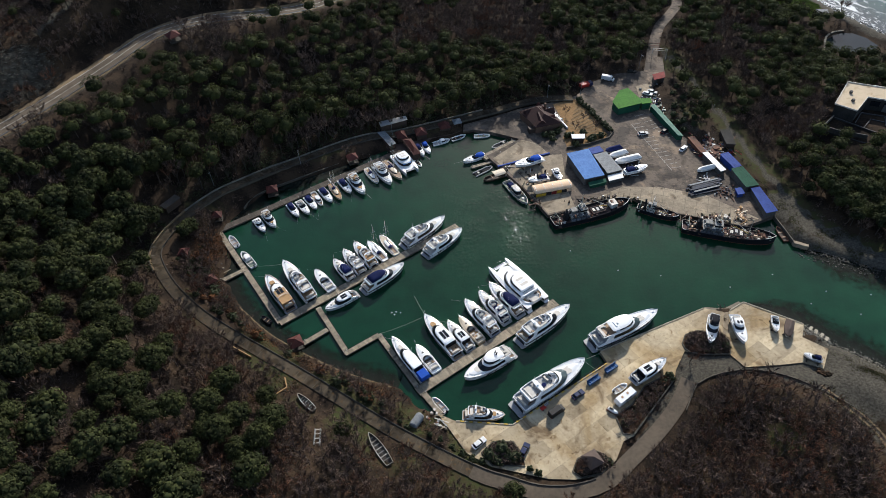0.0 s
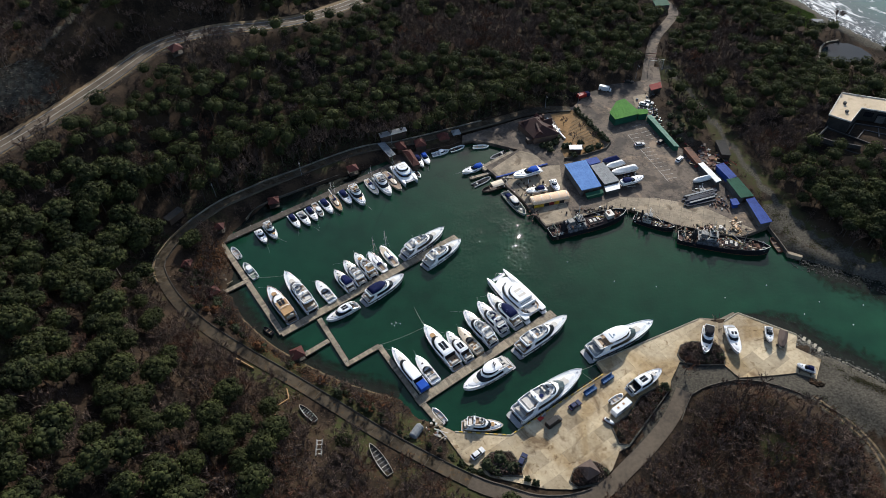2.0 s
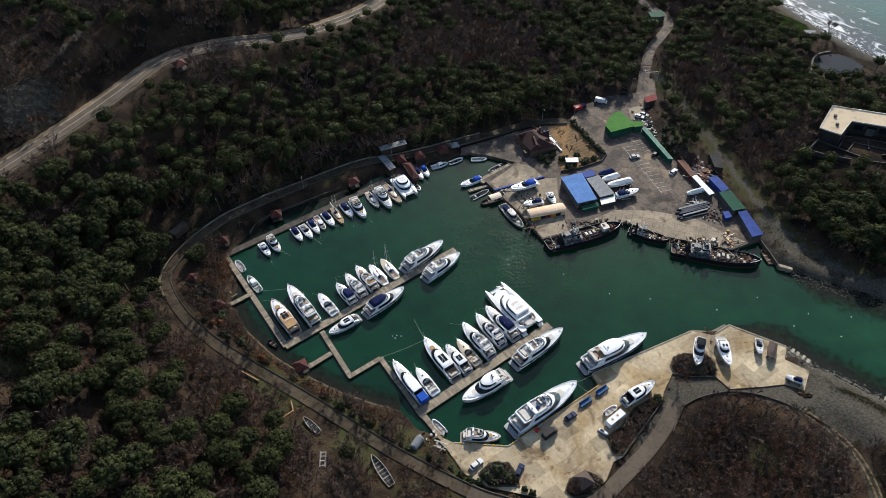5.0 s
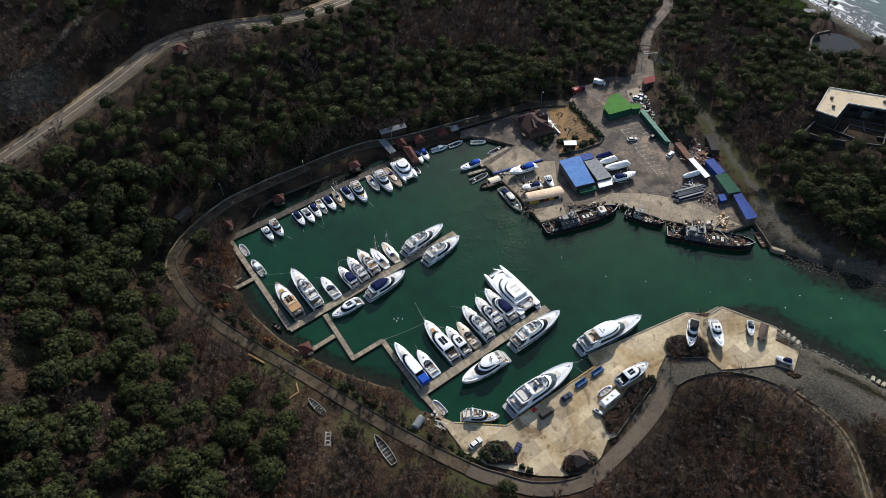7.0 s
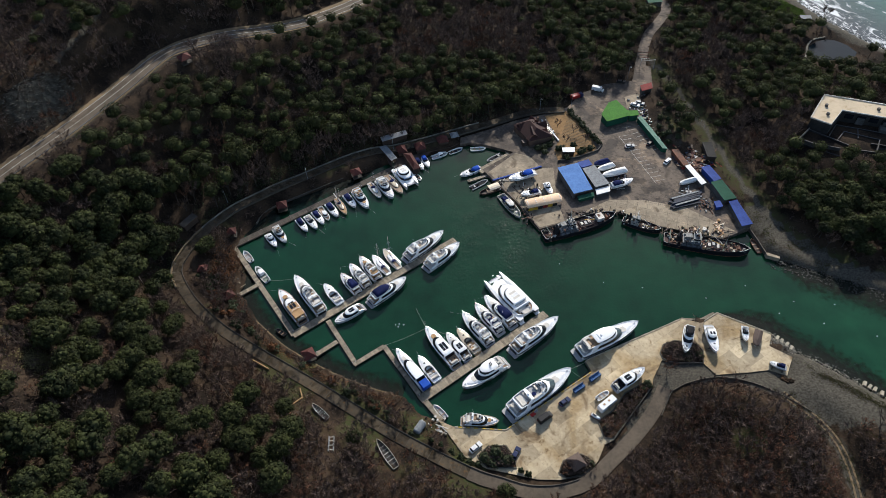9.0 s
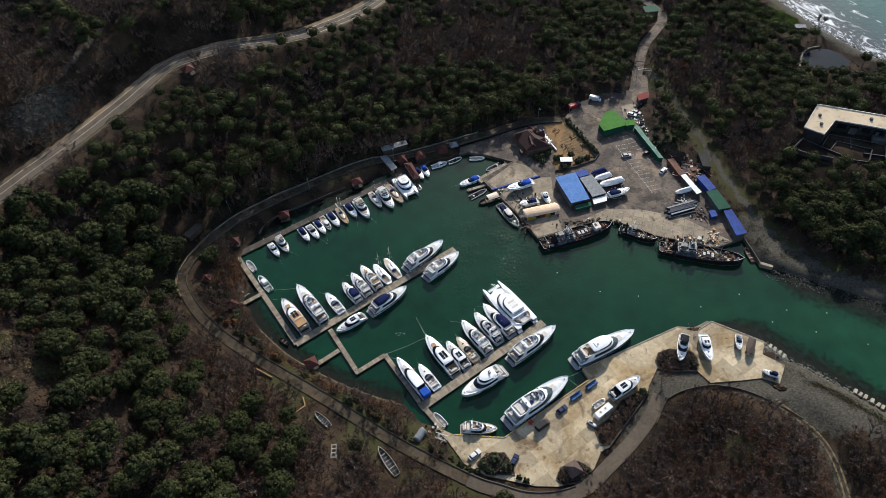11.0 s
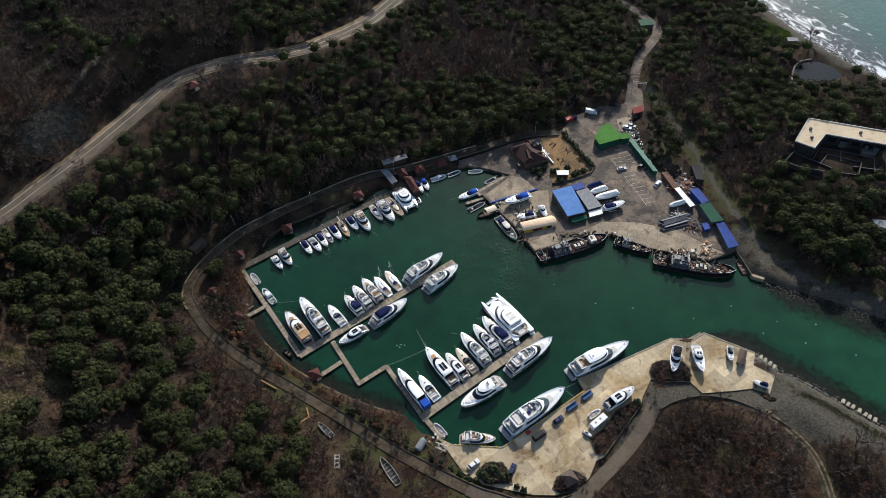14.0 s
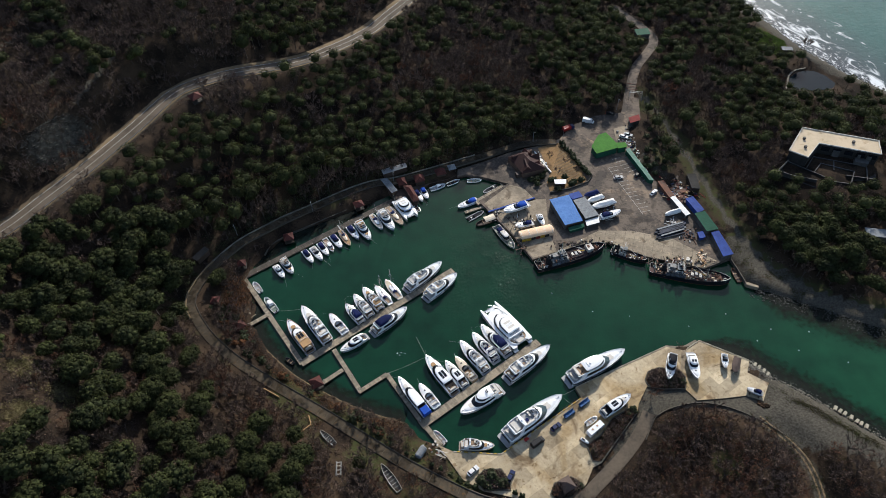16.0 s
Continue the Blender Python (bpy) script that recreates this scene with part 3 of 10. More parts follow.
EAST_BANK = [(120.5, 181), (127, 186), (133, 177), (138, 167), (147, 162), (150, 152), (172, 140), (170, 133), (151, 143), (139, 149), (128, 156), (123, 160), (121.5, 173)]
CLEARINGS = ((-133.5, 111.3), (-120.6, 104.7), (-126, 93.7))
TRAILS = [[(-145.4, 272), (-149.6, 252), (-154.4, 236)], [(-187, 276), (-196, 257)], [(-165, 262), (-170, 246)]]
POND_PLAN = [(192, 293), (195, 299), (200.5, 303.5), (206, 305), (210.5, 304), (215, 299), (217, 292), (214, 287.5), (203, 286.5), (195, 288)]
SOUTH_QUAY = [(-3.4, 96.2), (1.8, 93.5), (18, 91.8), (48.7, 111.6), (47.2, 115.8), (83.9, 131.5), (89.8, 129.7), (86.9, 121), (88.9, 121.2), (91.6, 129.9), (97.4, 133.6), (113.5, 123.8), (111, 118.9), (117.2, 114.2),
              (112.8, 107.2), (107.4, 109.6), (100.2, 109), (89.7, 108.6), (86.7, 113.2), (77.3, 113.8), (73.2, 115), (68.6, 108.1), (67.6, 105.2), (51.5, 87.3), (48.3, 85.8), (45.2, 80.5), (40.5, 76.2), (33, 75.2), (26.2, 75.6), (11.1, 79.5), (4.6, 83.6)]
YARD_PLAN = [(39.2, 177.1), (49.3, 180.3), (72.8, 185.4), (87.4, 175.9), (109.8, 168.2), (122.6, 173.3), (121.4, 186), (118.8, 199), (115.7, 208), (105, 217.5), (102.3, 222), (97, 239), (96, 258), (106.2, 269), (109, 286), (103.9, 287),
             (100.5, 274.5), (83, 272.3), (70.8, 265.6), (62, 255), (52.4, 251), (36, 246.5), (24, 241), (10, 235.6), (9.6, 231), (14.1, 231.8), (21.8, 229.7), (33.4, 224.3), (18.6, 213.6), (31.2, 193.5)]
SOUTH_Z, YARD_Z = 1.4, 1.6


def land_height(x, y):
    """Height of the ground: steep hill to the west, a lower slope to the north, flat land round the harbour and the coast."""
    x, y = np.asarray(x, float), np.asarray(y, float)
    d, lane = reach(x, y, LANE_LINE)
    loop = [p[:2] for p in LANE_LINE]
    outer = ~inside(x, y, loop) & (x < 110)
    rise = np.interp(x, (-130, -100, -67, -45, 0, 60, 110), (0.66, 0.52, 0.31, 0.27, 0.15, 0.06, 0.02))
    rise = rise * np.where(y < 70, np.interp(x, (-60, -20), (1, 0.5)), 1)
    far = np.where(d < 60, d, 60 + (d - 60) * 0.35)
    far = np.minimum(far, 110)
    h = np.where(outer, lane + rise * np.maximum(far - 3, 0), 2.2)
    h = np.where(~outer & (x < -20) & (y < 230), np.minimum(lane, 1.0 + 0.28 * reach(x, y, BASIN, True)[0]), h)
    east = ease(x, 55, 110) * ease(-y, -118, -85)
    h = np.where((x > 40) & (y < 135), 2.0 + 3.5 * east * ease(d, 4, 30), h)
    dh = np.hypot((x - 182) / 45, (y - 228) / 38)
    h = h + np.where(x > 105, 4.6 * (1 - ease(dh, 0.2, 1.2)), 0)
    h = h + 0.9 * (np.sin(x * 0.071 + 1.3) * np.sin(y * 0.063) + 0.5 * np.sin(x * 0.17 + y * 0.11)) * ease(d, 5, 30) * ease(reach(x, y, YARD_PLAN, True)[0], 3, 20)
    for line, flat, fade in ((HIGH_LINE, 5.5, 17), (GATE_LINE, 3, 10), (BANK_LINE, 3, 9), (TRACK_LINE, 2.5, 8), (LANE_LINE, 3.2, 7)):
        dl, level = reach(x, y, line)
        k = 1 - ease(dl, flat, fade)
        h = h * (1 - k) + (level - 0.12) * k
    for plan, z in ((SOUTH_QUAY, 1.0), (YARD_PLAN, 1.2)):
        k = np.where(inside(x, y, plan), 1, 1 - ease(reach(x, y, plan, True)[0], 0.5, 5))
        h = h * (1 - k) + z * k
    for plan, bank, floor in ((BASIN, 0.55, -3), (SEA_PLAN, 0.12, -3)):
        dw = reach(x, y, plan, True)[0]
        within = inside(x, y, plan)
        h = np.where(within, np.maximum(-0.9 * dw - 0.25, floor), np.minimum(h, 0.35 + bank * dw + 0.04 * dw * dw))
    dp = reach(x, y, POND_PLAN, True)[0]
    return np.where(inside(x, y, POND_PLAN), 0.2, np.where(dp < 6, np.minimum(h, 0.95 + 0.1 * dp), h))


def spaced(lo, hi, step, far):
    """Even steps from lo to hi, then ever longer ones out to far."""
    mid = list(np.arange(lo, hi + step / 2, step))
    out, s, a, b = [], step, lo, hi
    left, right = [], []
    while a > -far or b < far:
        s *= 1.35
        a, b = max(a - s, -far), min(b + s, far)
        left.append(a), right.append(b)
    fix = lambda q: sorted(set(round(float(v), 3) for v in q))
    return np.array(fix(left + mid + right))


gx, gy = spaced(-300, 345, 2.4, 4200), spaced(40, 470, 2.4, 4200)
GX, GY = np.meshgrid(gx, gy)
GZ = land_height(GX, GY)
ground_mesh = bpy.data.meshes.new("ground")
nx, ny = len(gx), len(gy)
idx = np.arange(nx * ny).reshape(ny, nx)
ground_mesh.from_pydata(np.stack([GX.ravel(), GY.ravel(), GZ.ravel()], 1).tolist(), [], np.stack([idx[:-1, :-1], idx[:-1, 1:], idx[1:, 1:], idx[1:, :-1]], -1).reshape(-1, 4).tolist())
ground_mesh.shade_smooth()
ground_mesh.materials.append(GROUND)
def cut_place(x, y):
    """Place in the steep rocky road cut: across it and along it, 1 at its edge."""
    return ((x + 157) * 0.88 - (y - 218) * 0.47) / 6.0, ((x + 157) * 0.47 + (y - 218) * 0.88) / 17.0


# ground cover by area: grass verges, gravel banks, beach, the rocky road cut
fx, fy = GX.ravel(), GY.ravel()
patch = np.array([noise.noise((a * 0.09, b * 0.09, 3.0)) if -170 < a < 260 and 40 < b < 420 else 0 for a, b in zip(fx, fy)])
dbk, dtr = reach(fx, fy, BANK_LINE)[0], reach(fx, fy, TRACK_LINE)[0]
near_by = lambda d, lo, hi: 1 - ease(d, lo, hi)
grass = 0.75 * near_by(dbk, 3, 9 + 5 * patch) * (patch > -0.35) + 0.7 * near_by(reach(fx, fy, [(106, 244), (110, 230)])[0], 2, 5) + 1.3 * near_by(reach(fx, fy, [(192, 343), (195, 334), (196, 326)])[0], 3, 8) + 0.62 * sum(near_by(np.hypot(fx - a, fy - b), 1.5, 5) for a, b in CLEARINGS) + 0.5 * near_by(reach(fx, fy, LANE_LINE)[0], 3, 9) * (patch > 0.1) * (fx < 20) + 0.55 * near_by(reach(fx, fy, LANE_LINE)[0], 6, 22) * (patch > -0.02) * (fx < 12) * (fx > -62) * (fy < 125) + 0.7 * near_by(np.hypot(fx - 92, fy - 84), 3, 8) + 0.9 * near_by(np.hypot(fx + 24, fy - 93), 2.5, 6) + 0.6 * near_by(reach(fx, fy, [(-62, 115.5), (-50, 107.5)])[0], 1.5, 4)
gravel = np.maximum.reduce([1.2 * inside(fx, fy, [(44, 78), (52, 86.5), (68, 105), (68.6, 108.1), (73.2, 115), (77, 113.6), (86.7, 113), (89.7, 108.4), (100, 108.8), (108, 109), (104, 104), (86.2, 107), (76, 105.5), (70, 102), (65, 94), (57, 86), (47, 77)]), 0.9 * near_by(dbk, 0.9, 2.2), 0.8 * near_by(dtr, 0.8, 3), near_by(reach(fx, fy, BASIN, True)[0], 5, 12) * (fx > 118) * (fy < 128), 0.85 * near_by(reach(fx, fy, SEA_PLAN, True)[0], 7, 12) * (fx > 150), 0.8 * near_by(reach(fx, fy, HIGH_LINE)[0], 4.6, 6.8), *[near_by(reach(fx, fy, q)[0], 0.4, 1.6) for q in TRAILS],
                            inside(fx, fy, BANK_PLAN) * 0.9, inside(fx, fy, EAST_BANK) * (0.62 + 0.35 * (patch > -0.1)), 0.45 * (near_by(reach(fx, fy, [(92, 262), (98, 240), (106, 225)])[0], 2, 6))])
rocky = 0.6 * near_by(np.hypot(*cut_place(fx, fy)), 0.6, 1.3)
layer = ground_mesh.color_attributes.new("cover", "FLOAT_COLOR", "POINT")
layer.data.foreach_set("color", np.stack([grass, gravel, rocky, np.ones(len(fx))], 1).astype(np.float32).ravel())
ground = tagged(new("ground", ground_mesh), "brown leaf-littered hillside ground with grass and gravel patches", "ground", kind="structure")


def flat(name, x0, x1, y0, y1, z, material, label, category="water"):
    return tagged(part(name, Shape().add([(x0, y0, z), (x1, y0, z), (x1, y1, z), (x0, y1, z)], [(0, 1, 2, 3)]), material), label, category, kind="structure")


flat("harbour_water", -125, 4000, -600, 203, 0, WATER, "calm dark green harbour water with fine ripples")
flat("harbour_water_inner", -125, 60, 203, 240, 0, WATER, "calm dark green harbour water with fine ripples")
flat("sea_water", 120, 4000, 203, 4000, 0.0, SEA, "turquoise sea with white surf along the beach")
tagged(part("pond_water", Shape().prism(POND_PLAN, 0.4, 0.8), POND), "small dark still pond behind the beach", "pond", kind="structure")


# ---- roads ----
def road(name, line, halves, material, label, kerbs=()):
    ob = part(name, ribbon(Shape(), curve_line(line), -halves, halves, 0.12, 0.5), material)
    return tagged(ob, label, "road", kind="structure")


lane = road("road_lane", LANE_LINE, 1.95, STONEWALL, "narrow worn concrete lane winding round the harbour")
lane_run = curve_line(LANE_LINE, 3.2)
for p, q in zip(lane_run, lane_run[1:]):
    va, vb = Vector(p), Vector(q)
    if p[0] > 6 and p[1] < 125:
        continue
    part("lane_slab", ribbon(Shape(), [tuple(va.lerp(vb, 0.015)), tuple(va.lerp(vb, 0.985))], -1.62, 1.9, 0.16 + 0.012 * math.sin(p[0] * 3.1), 0.1), LANE, lane)
tagged(part("road_quay", ribbon(Shape(), [p for p in lane_run if p[0] > 4 and p[1] < 125], -2.2, 2.2, 0.15, 0.4), ASPHALT), "brown worn asphalt drive between quay and wooded mound", "road", kind="structure")
highway = road("road_highway", HIGH_LINE, 3.9, HIGHWAY, "two-lane asphalt hillside road with white edge lines")
road("road_gate", GATE_LINE, 2.6, YARD, "pale concrete access road among trees")
high = curve_line(HIGH_LINE)
tagged(part("road_shoulder", ribbon(ribbon(Shape(), high, -6.6, -3.9, 0.06, 0.5), high, 3.9, 4.7, 0.06, 0.5), SHOULDER), "gravel shoulder of the hillside road", "road", kind="structure")
for s in (-3.5, 3.5):
    part("edge_line", ribbon(Shape(), high, s - 0.09, s + 0.09, 0.135, 0.05), PAINT, highway)
dashes = Shape()
ribbon(dashes, high, -0.07, 0.07, 0.135, 0.05)
part("centre_line", dashes, PAINT, highway)
lane_pts = curve_line(LANE_LINE)
tagged(part("road_wall", ribbon(Shape(), [p for p in lane_pts[:-16] if p[0] < 22 and p[1] > 150], 2.0, 2.42, 0.6, 1.2), ROCK), "low pale stone retaining wall along the lane", "wall", kind="structure")
tagged(part("lane_kerb", ribbon(Shape(), lane_pts[4:-16], -1.9, -1.76, 0.45, 1.2), PILE), "low dark parapet on the harbour side of the lane", "kerb", kind="structure")
tagged(part("bend_parapet", ribbon(Shape(), [p for p in lane_pts if p[0] < -92 and 150 < p[1] < 188], 1.72, 2.1, 0.8, 1.0), SHOULDER), "ochre parapet along the lane's outer bend", "wall", kind="structure")
rail_pts = [p for p in high if -175 < p[0] < -60]
barrier = thing("crash_barrier", "grey steel crash barrier beside the hillside road", "barrier")
part("beam", ribbon(Shape(), rail_pts, 4.15, 4.25, 0.8, 0.3), GREYROOF, barrier)
for p in rail_pts[::4]:
    q = rail_pts[min(len(rail_pts) - 1, rail_pts.index(p) + 1)]
    n = Vector((q[1] - p[1], p[0] - q[0])).normalized() * 4.3 if q != p else Vector((3, -3))
    part("post", Shape().box((p[0] + n.x, p[1] + n.y, p[2] + 0.2), (0.12, 0.12, 1.2)), GREYROOF, barrier)
# painted gate stripes across the access road
for k in range(3):
    part("road_stripe", Shape().box((106.5 + k * 0.5, 291.5 + k * 2.4, 3.32), (5.4, 0.3, 0.1), -14), REDROOF, bpy.data.objects["road_gate"])

# ---- quays ----
south = tagged(part("quay_south", Shape().prism(SOUTH_QUAY, -3, SOUTH_Z - 0.035), QUAY), "sunlit weathered concrete boatyard quay", "quay", kind="structure")
yard = tagged(part("quay_yard", Shape().prism(YARD_PLAN, -3, YARD_Z), YARD), "worn concrete harbour yard with oil stains", "yard", kind="structure")


# ---- boats ----
def plan_ring(x0, x1, w, z, nose=0.5, tail=0.9, n=12, lift=0.0, blunt=2.2, fine=0.54):
    """A boat-shaped ring: a transom at x0, widening to half-width w, running to a stem at x1; lift raises the bow, a higher fine sharpens it."""
    side = []
    steps = [(i / (n - 1)) ** 0.8 for i in range(n)] if n < 14 else [0, 0.014, 0.04] + [0.085 + 0.915 * (i / (n - 4)) ** 0.8 for i in range(n - 3)]
    for u in steps:
        if u < 1 - nose:
            y = w * (tail + (1 - tail) * math.sin(u / (1 - nose) * math.pi / 2))
        else:
            y = w * max(0, 1 - ((u - 1 + nose) / nose) ** (blunt + 0.1)) ** fine
        if n >= 14 and u < 0.06:
            # rounded corners at the stern
            y *= 0.86 + 0.14 * math.sqrt(1 - (1 - u / 0.06) ** 2)
        side.append((x0 + u * (x1 - x0), max(y, 0.02), z + lift * u ** 2.2))
    return [(x, -y, h) for x, y, h in side] + [(x, y, h) for x, y, h in side[::-1]]


def hull_parts(boat, L, W, H, skin=None, stripe=None, deck=None, tail=0.92, nose=0.6, label=""):
    skin, deck = skin or GEL, deck or GEL
    r = lambda k, z, lift=0.0, cut=0.0, end=1.0: plan_ring(-L / 2 + cut, L / 2 * end - cut * 1.6, W / 2 * k - cut, z, nose, tail, 18, lift, 2.0, 0.62)
    part("bottom", Shape().stack([r(0.45, -0.55, 0, 0, 0.84), r(0.86, 0.05, 0, 0, 0.92), r(0.90, 0.22, 0.05 * H, 0, 0.93)], top=False), BOOT, boat)
    body = Shape().stack([r(0.90, 0.22, 0.05 * H, 0, 0.93), r(0.97, 0.6 * H, 0.25 * H, 0, 0.98), r(1.0, H, 0.35 * H), r(1.0, H, 0.35 * H, 0.12), r(1.0, H - 0.16, 0.35 * H, 0.14)], top=False, bottom=False)
    part("hull", body, skin, boat, label, smooth=True)
    part("deck", Shape().stack([r(1.0, H - 0.3, 0.35 * H, 0.16), r(1.0, H - 0.14, 0.35 * H, 0.16)]), deck, boat)
    part("rubbing_strake", Shape().stack([r(1.0, H - 0.17, 0.35 * H, -0.04), r(1.0, H - 0.07, 0.35 * H, -0.04)], False, False), BLACKC, boat)
    if stripe:
        part("hull_stripe", Shape().stack([r(0.985, 0.6 * H, 0.27 * H, -0.015, 0.985), r(0.992, 0.84 * H, 0.31 * H, -0.015, 0.99)], False, False), stripe, boat)


def house(boat, name, x0, x1, w, z, h, skin, glass=True, nose=0.45, rake=0.5, tail=0.95, roof_in=0.16, screen=None):
    """A deckhouse: coaming, raked band of windows, roof; screen glazes its front in another tint."""
    r = lambda a, b, k, zz: plan_ring(a, b, k, zz, nose, tail, 14, blunt=2.3, fine=0.6)
    z1, z2 = z + h * 0.26, z + h * 0.87
    b = part(name, Shape().stack([r(x0, x1, w, z - 0.2), r(x0, x1 - rake * 0.25, w * 0.98, z1), r(x0 + 0.1, x1 - rake, w * 0.92, z2), r(x0 + 0.05, x1 - rake * 1.08, w * 0.93, z2 + 0.02), r(x0 + 0.12, x1 - rake * 1.2, w * (1 - roof_in), z + h), r(x0 + 0.5, x1 - rake * 1.5 - 0.3, w * 0.5, z + h + 0.06)]), skin, boat, smooth=True)
    if glass:
        lo, hi = r(x0 + 0.3, x1 - rake * 0.25 + 0.03, w * 0.985 + 0.03, z1 + 0.02), r(x0 + 0.45, x1 - rake + 0.03, w * 0.925 + 0.03, z2 - 0.02)
        k, m = len(lo), len(lo) // 2
        strip = lambda c: Shape().add([lo[i % k] for i in c] + [hi[i % k] for i in c], [(i, i + 1, len(c) + i + 1, len(c) + i) for i in range(len(c) - 1)])
        part("window_band", strip(range(m + 4, m + k - 4)), GLASS, b)
        part("windscreen", strip(range(m - 5, m + 5)), screen or GLASS, b)
    return b


def bow_rail(boat, L, W, H, x0=0.05, h=0.55):
    ring = plan_ring(-L / 2, L / 2 - 0.15, W / 2 - 0.12, H + h, 0.6, 0.92, 12, 0.35 * H, 1.9, 0.68)
    pts = [p for p in ring if p[0] > x0 * L]
    rail = part("bow_rail", bar(Shape(), pts, 0.03, 3), STEEL, boat)
    for p in pts[::2]:
        part("stanchion", Shape().tube(p, (p[0], p[1], p[2] - h), 0.025, k=3), STEEL, rail)


def fenders(boat, L, W, H, n=3):
    for i in range(n):
        u = (-0.3 + 0.5 * i / max(1, n - 1)) * L
        for s in (-1, 1):
            part("fender", Shape().tube((u, s * (W * 0.5 + 0.06), 0.25), (u, s * (W * 0.5 + 0.06), 0.25 + 0.5 * H), 0.15, k=6), BLACKC, boat)


def seat_set(boat, x, y, z, w, l):
    s = Shape().box((x, y, z + 0.22), (l, w, 0.45)).box((x - l / 2 + 0.12, y, z + 0.6), (0.24, w, 0.5))
    part("seat", s, CUSHION, boat)


def outboard(boat, x, z, y=0.0):
    part("outboard_engine", Shape().box((x - 0.15, y, z + 0.35), (0.5, 0.4, 0.6), 0, 0.8).box((x - 0.15, y, z - 0.2), (0.18, 0.14, 0.7)), BLACKC, boat)


def fitout(boat, x0, x1, w, z, n, seed):
    """Lockers, loose cushions, tables and coils standing about on an open deck."""
    rnd = random.Random(seed)
    for _ in range(n):
        u, v = rnd.uniform(x0, x1), rnd.choice((-1, 1)) * w * math.sqrt(rnd.random())
        k = rnd.random()
        if k < 0.25:
            s, nm = Shape().tube((u, v, z), (u, v, z + rnd.uniform(0.1, 0.5)), rnd.uniform(0.18, 0.34), k=8), "rope_coil"
        elif k < 0.6:
            s, nm = Shape().box((u, v, z + 0.22), (rnd.uniform(0.4, 1.3), rnd.uniform(0.35, 0.7), 0.44), rnd.choice((0, 0, 90, 12))), "locker"
        else:
            s, nm = Shape().box((u, v, z + 0.1), (rnd.uniform(0.35, 0.9), rnd.uniform(0.3, 0.7), 0.2), rnd.uniform(-20, 20), 0.85), "cushion"
        part(nm, s, rnd.choice((BLACKC, CUSHION, CUSHION, GREYDECK, GEL, NAVY, BROWNC, TEAK)), boat)


BERTHED = []


